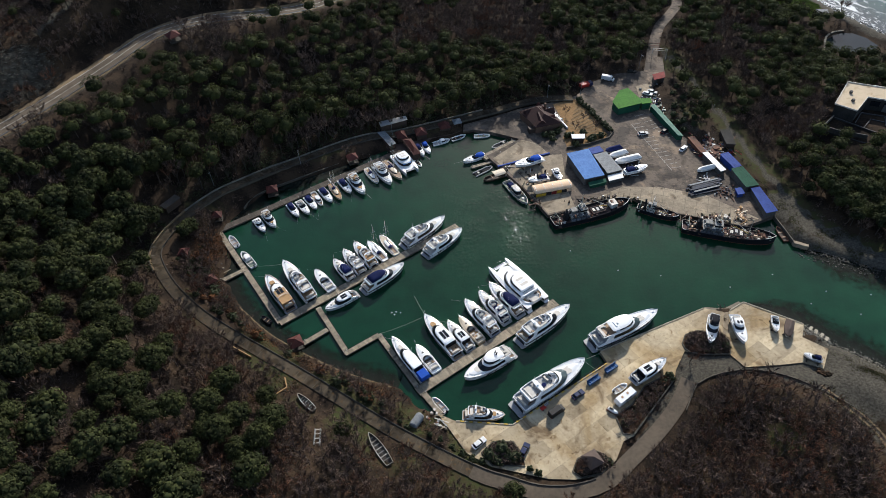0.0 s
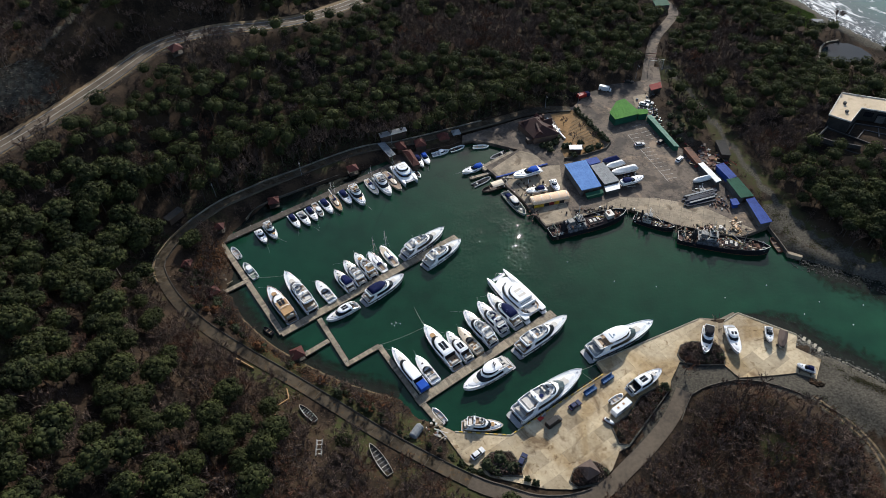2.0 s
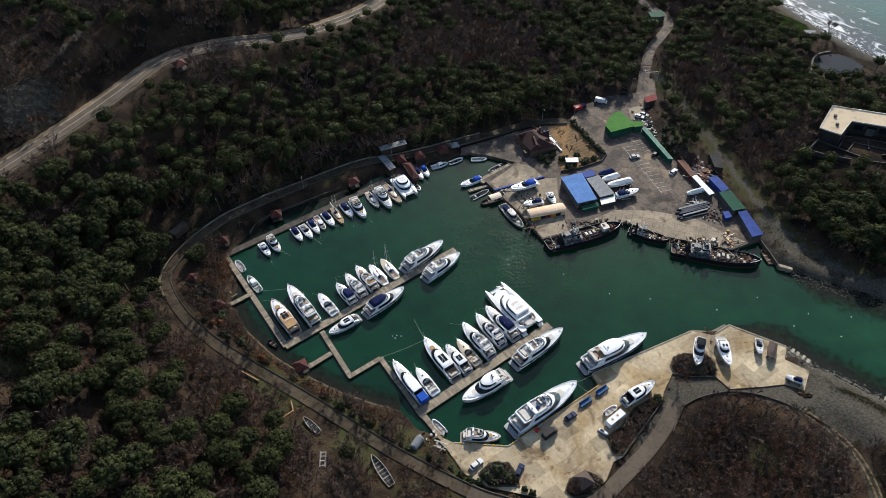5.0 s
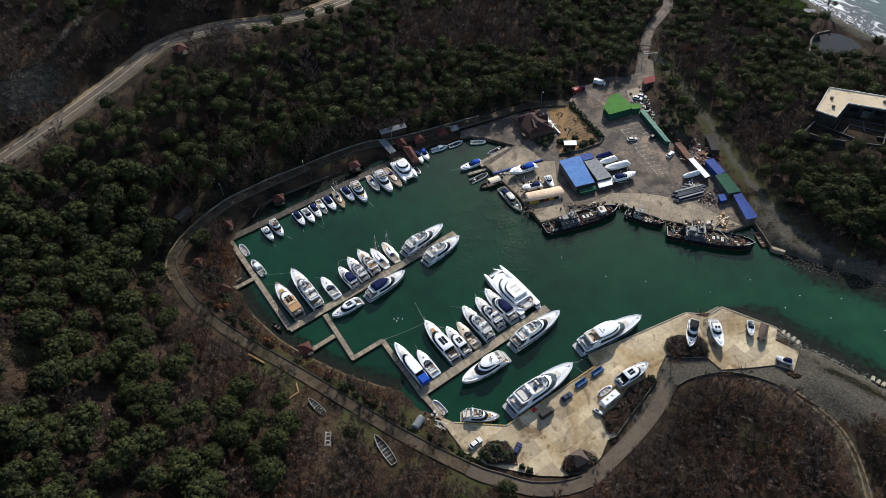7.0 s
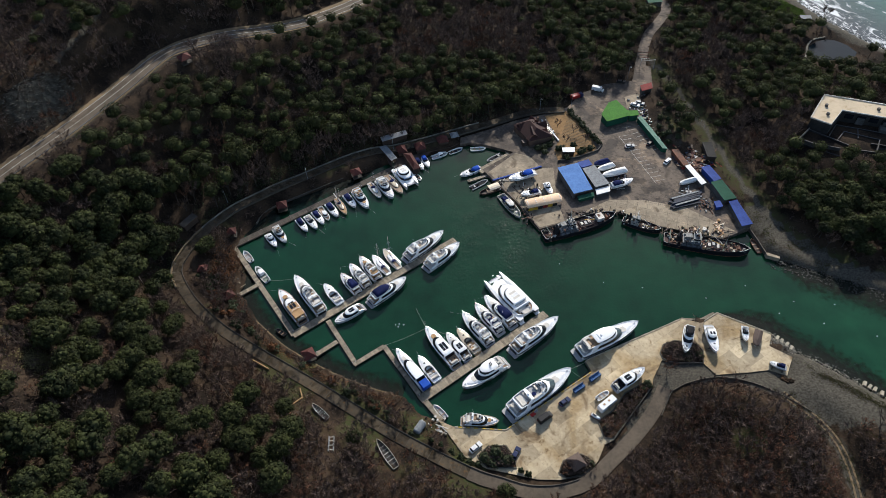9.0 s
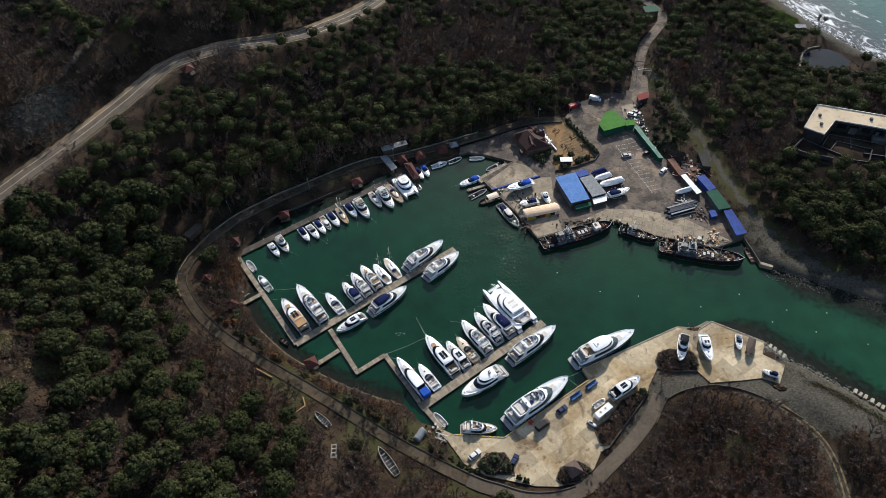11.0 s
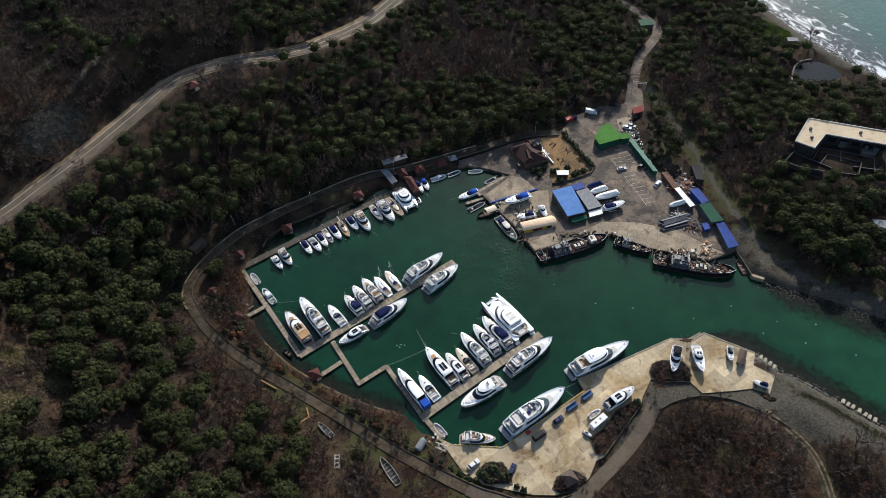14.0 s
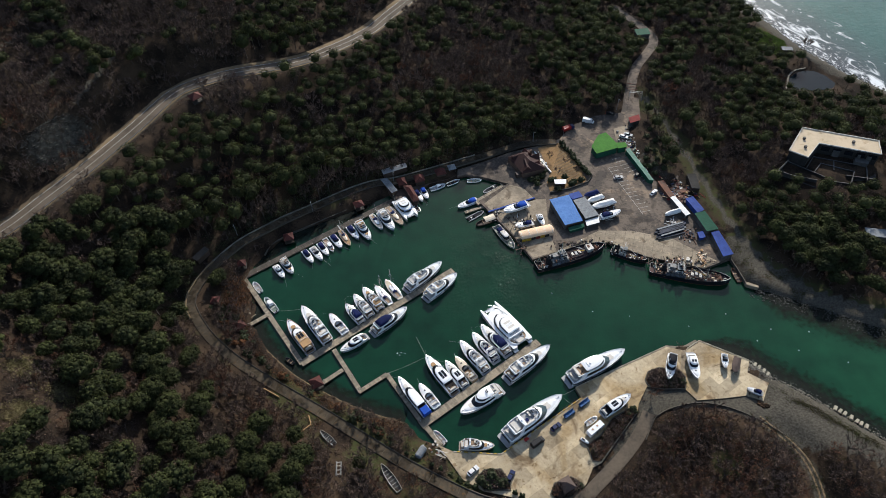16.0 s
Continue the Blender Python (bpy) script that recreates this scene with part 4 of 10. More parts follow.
def motor_yacht(x, y, turn, L, W, label, top="fly", skin=None, deck=None, cover=None, stripe=None, z=0.0, group=""):
    ca, sa = math.cos(radians(turn)), math.sin(radians(turn))
    b = thing("motor_yacht", label, "yacht", pose(x + 0.03 * L * ca, y + 0.03 * L * sa, z, 0, 0, turn), group)
    L *= 0.935
    H = 0.35 + (0.085 if L < 20 else 0.098) * L
    hull_parts(b, L, W, H, skin, stripe, GEL)
    zd = H - 0.1
    big = L > 15
    part("swim_platform", Shape().stack([plan_ring(-L / 2 - 0.065 * L, -L / 2 + 0.4, W * 0.45, zz, 0.1, 0.88, 14) for zz in (0.3, 0.48)]), GREYDECK, b)
    part("platform_tread", Shape().box((-L / 2 - 0.028 * L, 0, 0.49), (0.045 * L, W * 0.62, 0.03)), TEAK if deck in (TEAK, TAN) else GREYDECK, b)
    part("transom_door", Shape().box((-L / 2 - 0.02, 0, 0.42 + 0.34 * H), (0.1, W * (0.62 if big else 0.45), 0.5 * H)), GLASS, b)
    part("cockpit_floor", Shape().box((-0.395 * L, 0, zd + 0.02), (0.18 * L, W * 0.76, 0.08)), deck or TEAK, b)
    for s in (-1, 1):
        part("stair", Shape().box((-0.482 * L, s * W * 0.36, zd - 0.35), (0.05 * L, 0.7, 0.5)), GREYDECK, b)
        part("cockpit_side", Shape().stack([[(-0.47 * L, s * W * 0.40, zd), (-0.30 * L, s * W * 0.40, zd), (-0.30 * L, s * W * 0.46, zd), (-0.47 * L, s * W * 0.46, zd)][::s], [(-0.44 * L, s * W * 0.40, zd + 0.55), (-0.30 * L, s * W * 0.40, zd + 1.1), (-0.30 * L, s * W * 0.44, zd + 1.1), (-0.44 * L, s * W * 0.44, zd + 0.55)][::s]]), GEL, b)
        if big:
            part("hull_window", Shape().box((0.02 * L, s * (W * 0.487), 0.72 * H), (0.24 * L, 0.08, 0.3)), GLASS, b)
            part("hull_window", Shape().box((-0.24 * L, s * (W * 0.492), 0.68 * H), (0.16 * L, 0.08, 0.26)), GLASS, b)
    seat_set(b, -0.455 * L, 0, zd, W * 0.5, 0.75)
    part("aft_door", Shape().box((-0.312 * L, 0, zd + 0.9), (0.014 * L, W * 0.76, 1.7)), GLASS, b)
    hh = 1.3 + (0.034 if L < 20 else 0.045) * L
    house(b, "saloon", -0.31 * L, 0.25 * L, W * 0.45, zd, hh, GEL, rake=0.135 * L, nose=0.55, screen=WINDSCREEN if L > 24 else None)
    part("foredeck_trunk", Shape().stack([plan_ring(0.1 * L, 0.40 * L, W * 0.29, zd + 0.1, 0.7, 1, 14, 0.14 * H, 1.9, 0.66), plan_ring(0.1 * L, 0.385 * L, W * 0.26, zd + 0.5, 0.7, 1, 14, 0.12 * H, 1.9, 0.66), plan_ring(0.12 * L, 0.35 * L, W * 0.16, zd + 0.62, 0.7, 1, 14, 0.12 * H, 1.9, 0.66)]), GEL, b, smooth=True)
    part("deck_hatch", Shape().box((0.31 * L, 0, zd + 0.7), (0.55, 0.55, 0.1)), GLASS, b)
    part("sunpad", Shape().stack([plan_ring(0.19 * L, 0.28 * L, W * 0.17, zd + zz, 0.4, 1, 14) for zz in (0.55, 0.78)]), CUSHION if deck not in (TEAK, TAN) else TAN, b)
    part("anchor_winch", Shape().box((0.43 * L, 0, zd + 0.32 * H + 0.05), (0.5, 0.3, 0.25)), STEEL, b)
    zr = zd + hh
    if top == "fly":
        g = lambda a, c, w, zz: plan_ring(a * L, c * L, W * w, zz, 0.62, 0.93, 16, blunt=2.1, fine=0.6)
        fb = part("flybridge", Shape().stack([g(-0.42, 0.02, 0.37, zr - 0.16), g(-0.43, 0.05, 0.395, zr + 0.12), g(-0.42, 0.055, 0.39, zr + 0.5), g(-0.405, 0.035, 0.36, zr + 0.5), g(-0.40, 0.03, 0.355, zr + 0.08)], False, True), GEL, b, smooth=True)
        part("flybridge_floor", Shape().stack([g(-0.40, 0.03, 0.36, zr - 0.05), g(-0.40, 0.03, 0.36, zr + 0.1)]), deck or GREYDECK, fb)
        for s in (-1, 1):
            part("side_wing", Shape().stack([[(-0.36 * L, s * W * 0.43, zd + 0.2), (-0.27 * L, s * W * 0.43, zd + 0.2), (-0.27 * L, s * W * 0.40, zd + 0.2), (-0.36 * L, s * W * 0.40, zd + 0.2)][::-s], [(-0.33 * L, s * W * 0.40, zr), (-0.27 * L, s * W * 0.40, zr), (-0.27 * L, s * W * 0.37, zr), (-0.33 * L, s * W * 0.37, zr)][::-s]]), GEL, b)
        part("helm_console", Shape().box((-0.035 * L, W * 0.1, zr + 0.42), (0.8, W * 0.3, 0.7), 0, 0.75), GEL, fb)
        part("helm_dash", Shape().box((-0.035 * L, W * 0.1, zr + 0.8), (0.5, W * 0.2, 0.06)), GLASS, fb)
        for q in (0.03, 0.18):
            part("helm_seat", Shape().box((-0.09 * L, W * q, zr + 0.4), (0.55, W * 0.12, 0.6)).box((-0.105 * L, W * q, zr + 0.8), (0.14, W * 0.12, 0.5)), CUSHION, fb)
        part("sofa", Shape().box((-0.16 * L, -W * 0.28, zr + 0.3), (0.17 * L, 0.6, 0.42)).box((-0.24 * L, -W * 0.12, zr + 0.3), (0.6, W * 0.34, 0.42)).box((-0.16 * L, -W * 0.335, zr + 0.6), (0.17 * L, 0.18, 0.3)), CUSHION, fb)
        part("table", Shape().tube((-0.165 * L, -W * 0.1, zr + 0.62), (-0.165 * L, -W * 0.1, zr + 0.7), W * 0.1, k=14).box((-0.165 * L, -W * 0.1, zr + 0.3), (0.15, 0.15, 0.6)), NAVY if L > 24 else TEAK, fb)
        part("sun_lounge", Shape().box((-0.335 * L, 0, zr + 0.22), (0.085 * L, W * 0.56, 0.26)), CUSHION if deck is not TAN else TAN, fb)
        part("wind_deflector", Shape().stack([plan_ring(-0.05 * L, 0.05 * L, W * 0.36, zr + 0.54, 0.9, 1, 14), plan_ring(-0.06 * L, 0.03 * L, W * 0.335, zr + 0.86, 0.9, 1, 14)], False, False), GLASS, fb)
        arch = Shape().stack([[(-0.25 * L, -W * 0.33, zr + 1.22), (-0.21 * L, -W * 0.30, zr + 1.22), (-0.20 * L, 0, zr + 1.22), (-0.21 * L, W * 0.30, zr + 1.22), (-0.25 * L, W * 0.33, zr + 1.22), (-0.265 * L, 0, zr + 1.22)][::-1][::-1], [(-0.25 * L, -W * 0.33, zr + 1.36), (-0.215 * L, -W * 0.30, zr + 1.36), (-0.205 * L, 0, zr + 1.42), (-0.215 * L, W * 0.30, zr + 1.36), (-0.25 * L, W * 0.33, zr + 1.36), (-0.26 * L, 0, zr + 1.42)]])
        for s in (-1, 1):
            arch.stack([[(-0.33 * L, s * W * 0.405, zr + 0.3), (-0.27 * L, s * W * 0.405, zr + 0.3), (-0.27 * L, s * W * 0.37, zr + 0.3), (-0.33 * L, s * W * 0.37, zr + 0.3)][::-s], [(-0.25 * L, s * W * 0.33, zr + 1.3), (-0.215 * L, s * W * 0.33, zr + 1.3), (-0.215 * L, s * W * 0.30, zr + 1.3), (-0.25 * L, s * W * 0.30, zr + 1.3)][::-s]])
        if not cover:
            part("radar_arch", arch, GEL, fb)
            part("radar_dome", Shape().tube((-0.235 * L, 0, zr + 1.42), (-0.235 * L, 0, zr + 1.75), 0.32, 0.24, 12), GEL, fb)
        if cover:
            part("canopy", Shape().stack([g(-0.36, 0.03, 0.385, zr + 0.5), g(-0.355, 0.02, 0.37, zr + 0.95), g(-0.33, -0.03, 0.29, zr + 1.35), g(-0.28, -0.09, 0.15, zr + 1.5)]), cover, fb, smooth=True)
    elif top == "hard":
        # closed upper deckhouse with a solid roof
        house(b, "upper_deckhouse", -0.2 * L, 0.1 * L, W * 0.35, zr, 1.28, GEL, rake=0.07 * L, nose=0.55)
        for s in (-1, 1):
            part("side_wing", Shape().stack([[(-0.4 * L, s * W * 0.43, zd + 0.2), (-0.28 * L, s * W * 0.43, zd + 0.2), (-0.28 * L, s * W * 0.40, zd + 0.2), (-0.4 * L, s * W * 0.40, zd + 0.2)][::-s], [(-0.36 * L, s * W * 0.42, zr), (-0.26 * L, s * W * 0.42, zr), (-0.26 * L, s * W * 0.38, zr), (-0.36 * L, s * W * 0.38, zr)][::-s]]), GEL, b)
        part("upper_deck", Shape().stack([plan_ring(-0.42 * L, 0.02 * L, W * k, zr + zz, 0.3, 0.93, 16) for k, zz in ((0.37, -0.1), (0.395, 0.1), (0.395, 0.42), (0.36, 0.42), (0.355, 0.08))], False), GEL, b, smooth=True)
        part("roof", Shape().stack([plan_ring(-0.27 * L, 0.07 * L, W * 0.36, zr + 1.25, 0.6, 0.9, 16, fine=0.6), plan_ring(-0.275 * L, 0.075 * L, W * 0.37, zr + 1.36, 0.6, 0.9, 16, fine=0.6), plan_ring(-0.26 * L, 0.05 * L, W * 0.32, zr + 1.5, 0.6, 0.9, 16, fine=0.6), plan_ring(-0.22 * L, 0.0, W * 0.2, zr + 1.58, 0.6, 0.9, 16, fine=0.6)]), GEL, b, smooth=True)
        part("sun_deck_floor", Shape().box((-0.31 * L, 0, zr + 0.1), (0.17 * L, W * 0.66, 0.06)), GREYDECK if L < 22 else TEAK, b)
        part("sofa", Shape().box((-0.39 * L, 0, zr + 0.3), (0.9, W * 0.6, 0.4)).box((-0.34 * L, W * 0.27, zr + 0.3), (0.07 * L, 0.7, 0.4)), CUSHION, b)
        fitout(b, -0.36 * L, -0.28 * L, W * 0.28, zr + 0.12, 4, int(x + y))
        if L > 22:
            part("radar_dome", Shape().tube((-0.16 * L, 0, zr + 1.5), (-0.16 * L, 0, zr + 2.0), 0.42, 0.3, 12), GEL, b)
            part("radar_mast", Shape().box((-0.2 * L, 0, zr + 1.66), (0.5, W * 0.4, 0.3), 0, 0.7), GEL, b)
        for s in (-0.35, 0.35) if L < 22 else ():
            part("funnel", Shape().tube((-0.15 * L, s, zr + 1.6), (-0.17 * L, s, zr + 2.5), 0.2, 0.16, 10), BLACKC, b)
    elif top == "roof":
        for q in (-1, 1):
            part("sunroof", Shape().box((-0.11 * L, q * W * 0.115, zr + 0.04), (0.18 * L, W * 0.2, 0.1)), GLASS, b)
        part("mast_arch", bar(Shape(), [(-0.27 * L, W * 0.34, zr - 0.1), (-0.26 * L, W * 0.2, zr + 0.5), (-0.26 * L, -W * 0.2, zr + 0.5), (-0.27 * L, -W * 0.34, zr - 0.1)], 0.1), GEL, b)
    if top == "fly" and not cover:
        fitout(fb, -0.37 * L, -0.02 * L, W * 0.33, zr + 0.08, 4 if L < 20 else 8, int(x * 7 + y))
    fitout(b, -0.45 * L, -0.36 * L, W * 0.3, zd + 0.05, 3, int(x * 3 + y))
    bow_rail(b, L, W, H)
    if z == 0:
        BERTHED.append((x, y, turn, L, H))
        fenders(b, L, W, H, 3 if L < 18 else 5)
    for ax, ay in ((-0.2, 0.3), (0.0, -0.3)):
        part("antenna", Shape().tube((ax * L, ay * W, zr - 0.2), ((ax - 0.03) * L, ay * W, zr + 3.3), 0.035, 0.02, 4), GEL, b)
    return b


def sport_cruiser(x, y, turn, L, W, label, cover=NAVY, open_cockpit=False, skin=None, deck=None, hard=False, z=0.0, stripe=None, group=""):
    ca, sa = math.cos(radians(turn)), math.sin(radians(turn))
    b = thing("sport_cruiser", label, "motorboat", pose(x + 0.03 * L * ca, y + 0.03 * L * sa, z, 0, 0, turn), group)
    L *= 0.935
    H = 0.45 + 0.075 * L
    hull_parts(b, L, W, H, skin, stripe, skin or GEL)
    zd = H - 0.12
    part("foredeck", Shape().stack([plan_ring(-0.08 * L, 0.44 * L, W * 0.40, zd - 0.1, 0.75, 1, 14, 0.28 * H, 1.9, 0.66), plan_ring(-0.06 * L, 0.41 * L, W * 0.35, zd + 0.22, 0.75, 1, 14, 0.24 * H, 1.9, 0.66), plan_ring(0.0, 0.34 * L, W * 0.2, zd + 0.40, 0.75, 1, 14, 0.2 * H, 1.9, 0.66)]), skin or GEL, b, smooth=True)
    part("deck_hatch", Shape().box((0.2 * L, 0, zd + 0.47), (0.055 * L, 0.055 * L, 0.1)), GLASS, b)
    part("cockpit_floor", Shape().box((-0.24 * L, 0, zd + 0.02), (0.36 * L, W * 0.72, 0.1)), deck or GREYDECK, b)
    part("coaming", Shape().box((-0.24 * L, W * 0.385, zd + 0.2), (0.4 * L, W * 0.07, 0.45)).box((-0.24 * L, -W * 0.385, zd + 0.2), (0.4 * L, W * 0.07, 0.45)), skin or GEL, b)
    w1 = [p for p in plan_ring(-0.12 * L, 0.1 * L, W * 0.40, zd + 0.3, 0.9, 1, 9)]
    w2 = [p for p in plan_ring(-0.16 * L, 0.01 * L, W * 0.36, zd + 0.95, 0.9, 1, 9)]
    ws = Shape()
    k = len(w1) // 2
    ws.add([*w1, *w2], [(i, i + 1, len(w1) + i + 1, len(w1) + i) for i in range(len(w1) - 1)])
    part("windscreen", ws, GLASS, b)
    seat_set(b, -0.19 * L, W * 0.18, zd + 0.05, W * 0.25, 0.7)
    seat_set(b, -0.36 * L, 0, zd + 0.05, W * 0.6, 0.8)
    fitout(b, -0.42 * L, -0.1 * L, W * 0.3, zd + 0.05, 4, int(x * 5 + y))
    if z == 0:
        BERTHED.append((x, y, turn, L, H))
    part("dashboard", Shape().box((-0.07 * L, 0, zd + 0.35), (0.05 * L, W * 0.62, 0.5), 0, 0.8), BLACKC, b)
    part("swim_platform", Shape().box((-L / 2 - 0.035 * L, 0, 0.45), (0.09 * L, W * 0.8, 0.15)), deck or GREYDECK, b)
    if hard:
        part("hardtop", Shape().stack([plan_ring(-0.28 * L, 0.02 * L, W * 0.38, zd + 1.0, 0.5, 0.95, 9), plan_ring(-0.30 * L, 0.0, W * 0.38, zd + 1.5, 0.5, 0.95, 9), plan_ring(-0.28 * L, -0.03 * L, W * 0.3, zd + 1.66, 0.5, 0.95, 9)]), skin or GEL, b)
        for s in (-1, 1):
            part("roof_window", Shape().box((-0.13 * L, s * W * 0.13, zd + 1.68), (0.1 * L, W * 0.18, 0.08)), GLASS, b)
    elif not open_cockpit:
        part("canopy", Shape().stack([plan_ring(-0.43 * L, -0.03 * L, W * 0.37, zd + 0.4, 0.5, 0.88, 14), plan_ring(-0.41 * L, -0.09 * L, W * 0.34, zd + 1.1, 0.5, 0.88, 14), plan_ring(-0.36 * L, -0.14 * L, W * 0.22, zd + 1.4, 0.5, 0.88, 14)]), cover, b, smooth=True)
    else:
        part("arch", bar(Shape(), [(-0.32 * L, W * 0.4, zd + 0.3), (-0.3 * L, W * 0.33, zd + 1.4), (-0.3 * L, -W * 0.33, zd + 1.4), (-0.32 * L, -W * 0.4, zd + 0.3)], 0.1), GEL, b)
    bow_rail(b, L, W, H, 0.1, 0.4)
    if z == 0:
        fenders(b, L, W, H)
    return b


def sailing_boat(x, y, turn, L, W, label, masts=1, skin=None, deck=None, z=0.0, group=""):
    b = thing("sailing_boat", label, "sailboat", pose(x, y, z, 0, 0, turn), group)
    H = 0.4 + 0.055 * L
    hull_parts(b, L, W, H, skin, None, deck or GEL, 0.62, 0.6)
    zd = H - 0.1
    house(b, "coachroof", -0.12 * L, 0.24 * L, W * 0.27, zd, 0.5, skin or GEL, True, 0.6, 0.3)
    part("cockpit_floor", Shape().box((-0.28 * L, 0, zd + 0.03), (0.25 * L, W * 0.36, 0.1)), TEAK, b)
    part("cockpit_bench", Shape().box((-0.28 * L, W * 0.25, zd + 0.18), (0.26 * L, W * 0.12, 0.3)).box((-0.28 * L, -W * 0.25, zd + 0.18), (0.26 * L, W * 0.12, 0.3)), GREYDECK, b)
    part("spray_hood", Shape().stack([plan_ring(-0.17 * L, -0.06 * L, W * 0.26, zd + 0.4, 0.8, 1, 7), plan_ring(-0.17 * L, -0.1 * L, W * 0.2, zd + 1.0, 0.8, 1, 7)]), NAVY, b)
    for i in range(masts):
        mx, hm = (0.08 - 0.38 * i) * L, (1.05 - 0.3 * i) * L
        m = part("mast", Shape().tube((mx, 0, zd), (mx, 0, zd + hm), 0.12, 0.08), STEEL, b)
        for sw, sh_ in ((0.3, 0.45), (0.22, 0.7)):
            part("spreader", Shape().tube((mx, -W * sw, zd + hm * sh_), (mx, W * sw, zd + hm * sh_), 0.05), STEEL, m)
        part("boom", Shape().tube((mx, 0, zd + 1.5), (mx - 0.36 * L, 0, zd + 1.6), 0.1), STEEL, m)
        part("furled_sail", Shape().tube((mx - 0.2, 0, zd + 1.72), (mx - 0.34 * L, 0, zd + 1.78), 0.19, 0.12, 7), NAVY if i == 0 else WHITEC, m)
        rig = Shape()
        for e in ((0.48 * L if i == 0 else mx + 1, 0), (mx - 0.2, W * 0.45), (mx - 0.2, -W * 0.45), (-0.48 * L, 0)):
            rig.tube((e[0], e[1], zd), (mx, 0, zd + hm), 0.015, k=3)
        part("rigging", rig, STEEL, m)
    bow_rail(b, L, W, H, -0.5, 0.5)
    return b


def catamaran(x, y, turn, L, W, label, z=0.0, glassy=False):
    b = thing("catamaran", label, "catamaran", pose(x, y, z, 0, 0, turn))
    H = 0.6 + 0.075 * L
    for s in (-1, 1):
        sh = lambda k, zz, end=1.0, lift=0.0: [(px, py + s * W * 0.375, pz) for px, py, pz in plan_ring(-L / 2, L / 2 * end, W * 0.135 * k, zz, 0.6, 0.8, 14, lift, 1.9, 0.7)]
        part("hull", Shape().stack([sh(0.5, -0.5, 0.9), sh(0.8, 0.2, 0.95), sh(1, H, 1, 0.15 * H), sh(0.8, H + 0.05, 0.98, 0.15 * H)]), GEL, b, smooth=True)
        if not glassy:
            part("hull_stripe", Shape().stack([sh(0.93, 0.5 * H, 0.97, 0.08 * H), sh(1.01, 0.93 * H, 0.99, 0.14 * H)], False, False), GLASS, b)
        part("transom_steps", Shape().box((-L / 2 - 0.03 * L, s * W * 0.375, 0.5), (0.08 * L, W * 0.2, 0.2)).box((-L / 2 + 0.02 * L, s * W * 0.375, 0.9), (0.05 * L, W * 0.2, 0.5)), GEL, b)
    part("bridge_deck", Shape().stack([plan_ring(-0.46 * L, 0.37 * L, W * 0.43, H - 0.9, 0.2, 1, 9), plan_ring(-0.46 * L, 0.39 * L, W * 0.45, H + 0.04, 0.2, 1, 9)]), GEL, b)
    part("trampoline", Shape().box((0.405 * L, 0, H - 0.1), (0.05 * L, W * 0.5, 0.05)), GREYDECK if glassy else GEL, b)
    part("cross_beam", Shape().tube((0.43 * L, -W * 0.37, H), (0.43 * L, W * 0.37, H), 0.14), STEEL, b)
    house(b, "saloon", -0.32 * L, 0.26 * L, W * 0.40, H, 1.5, GEL, True, 0.5, 0.055 * L)
    part("roof", Shape().stack([plan_ring(-0.33 * L, 0.19 * L, W * 0.40, H + 1.5, 0.55, 0.95, 16, fine=0.6), plan_ring(-0.325 * L, 0.185 * L, W * 0.385, H + 1.66, 0.55, 0.95, 16, fine=0.6)]), GEL, b, smooth=True)
    house(b, "upper_helm", -0.26 * L, 0.1 * L, W * 0.32, H + 1.6, 1.1, GEL, True, 0.5, 0.035 * L, roof_in=0.1)
    for s in (-1, 1):
        part("hull_window", Shape().box((0.02 * L, s * W * 0.513, H * 0.68), (0.26 * L, 0.04, 0.32)), GLASS, b)
    aft = lambda k, zz: [(-px, py, pz) for px, py, pz in plan_ring(0.28 * L, 0.47 * L, W * k, zz, 0.7, 1, 9)][::-1]
    part("aft_deck", Shape().stack([aft(0.42, H), aft(0.42, H + 0.5), aft(0.36, H + 0.5), aft(0.36, H + 0.1)], False, False), GEL, b)
    part("cockpit_floor", Shape().stack([aft(0.37, H), aft(0.37, H + 0.14)]), TEAK, b)
    part("sofa", Shape().stack([aft(0.26, H + 0.1), aft(0.26, H + 0.5)]), CUSHION, b)
    fitout(b, -0.43 * L, -0.33 * L, W * 0.24, H + 0.5, 8, int(x * 5 + y))
    for q in range(3):
        part("roof_panel", Shape().box((-0.3 * L + 0.02 * L * q, 0, H + 1.68), (0.012 * L, W * 0.5, 0.05)), (GREYDECK, CUSHION, BROWNC)[q], b)
        part("skylight", Shape().box((-0.11 * L + 0.055 * L * (q - 1), 0, H + 2.74), (0.045 * L, W * 0.3, 0.07)), (CUSHION, WHITEC, CUSHION)[q], b)
    if glassy:
        part("foredeck_windows", Shape().box((0.16 * L, 0, H + 1.2), (0.07 * L, W * 0.5, 0.12)), BLUEROOF, b)
    bow_rail(b, L * 0.96, W * 0.98, H * 0.8, 0.1, 0.8)
    return b


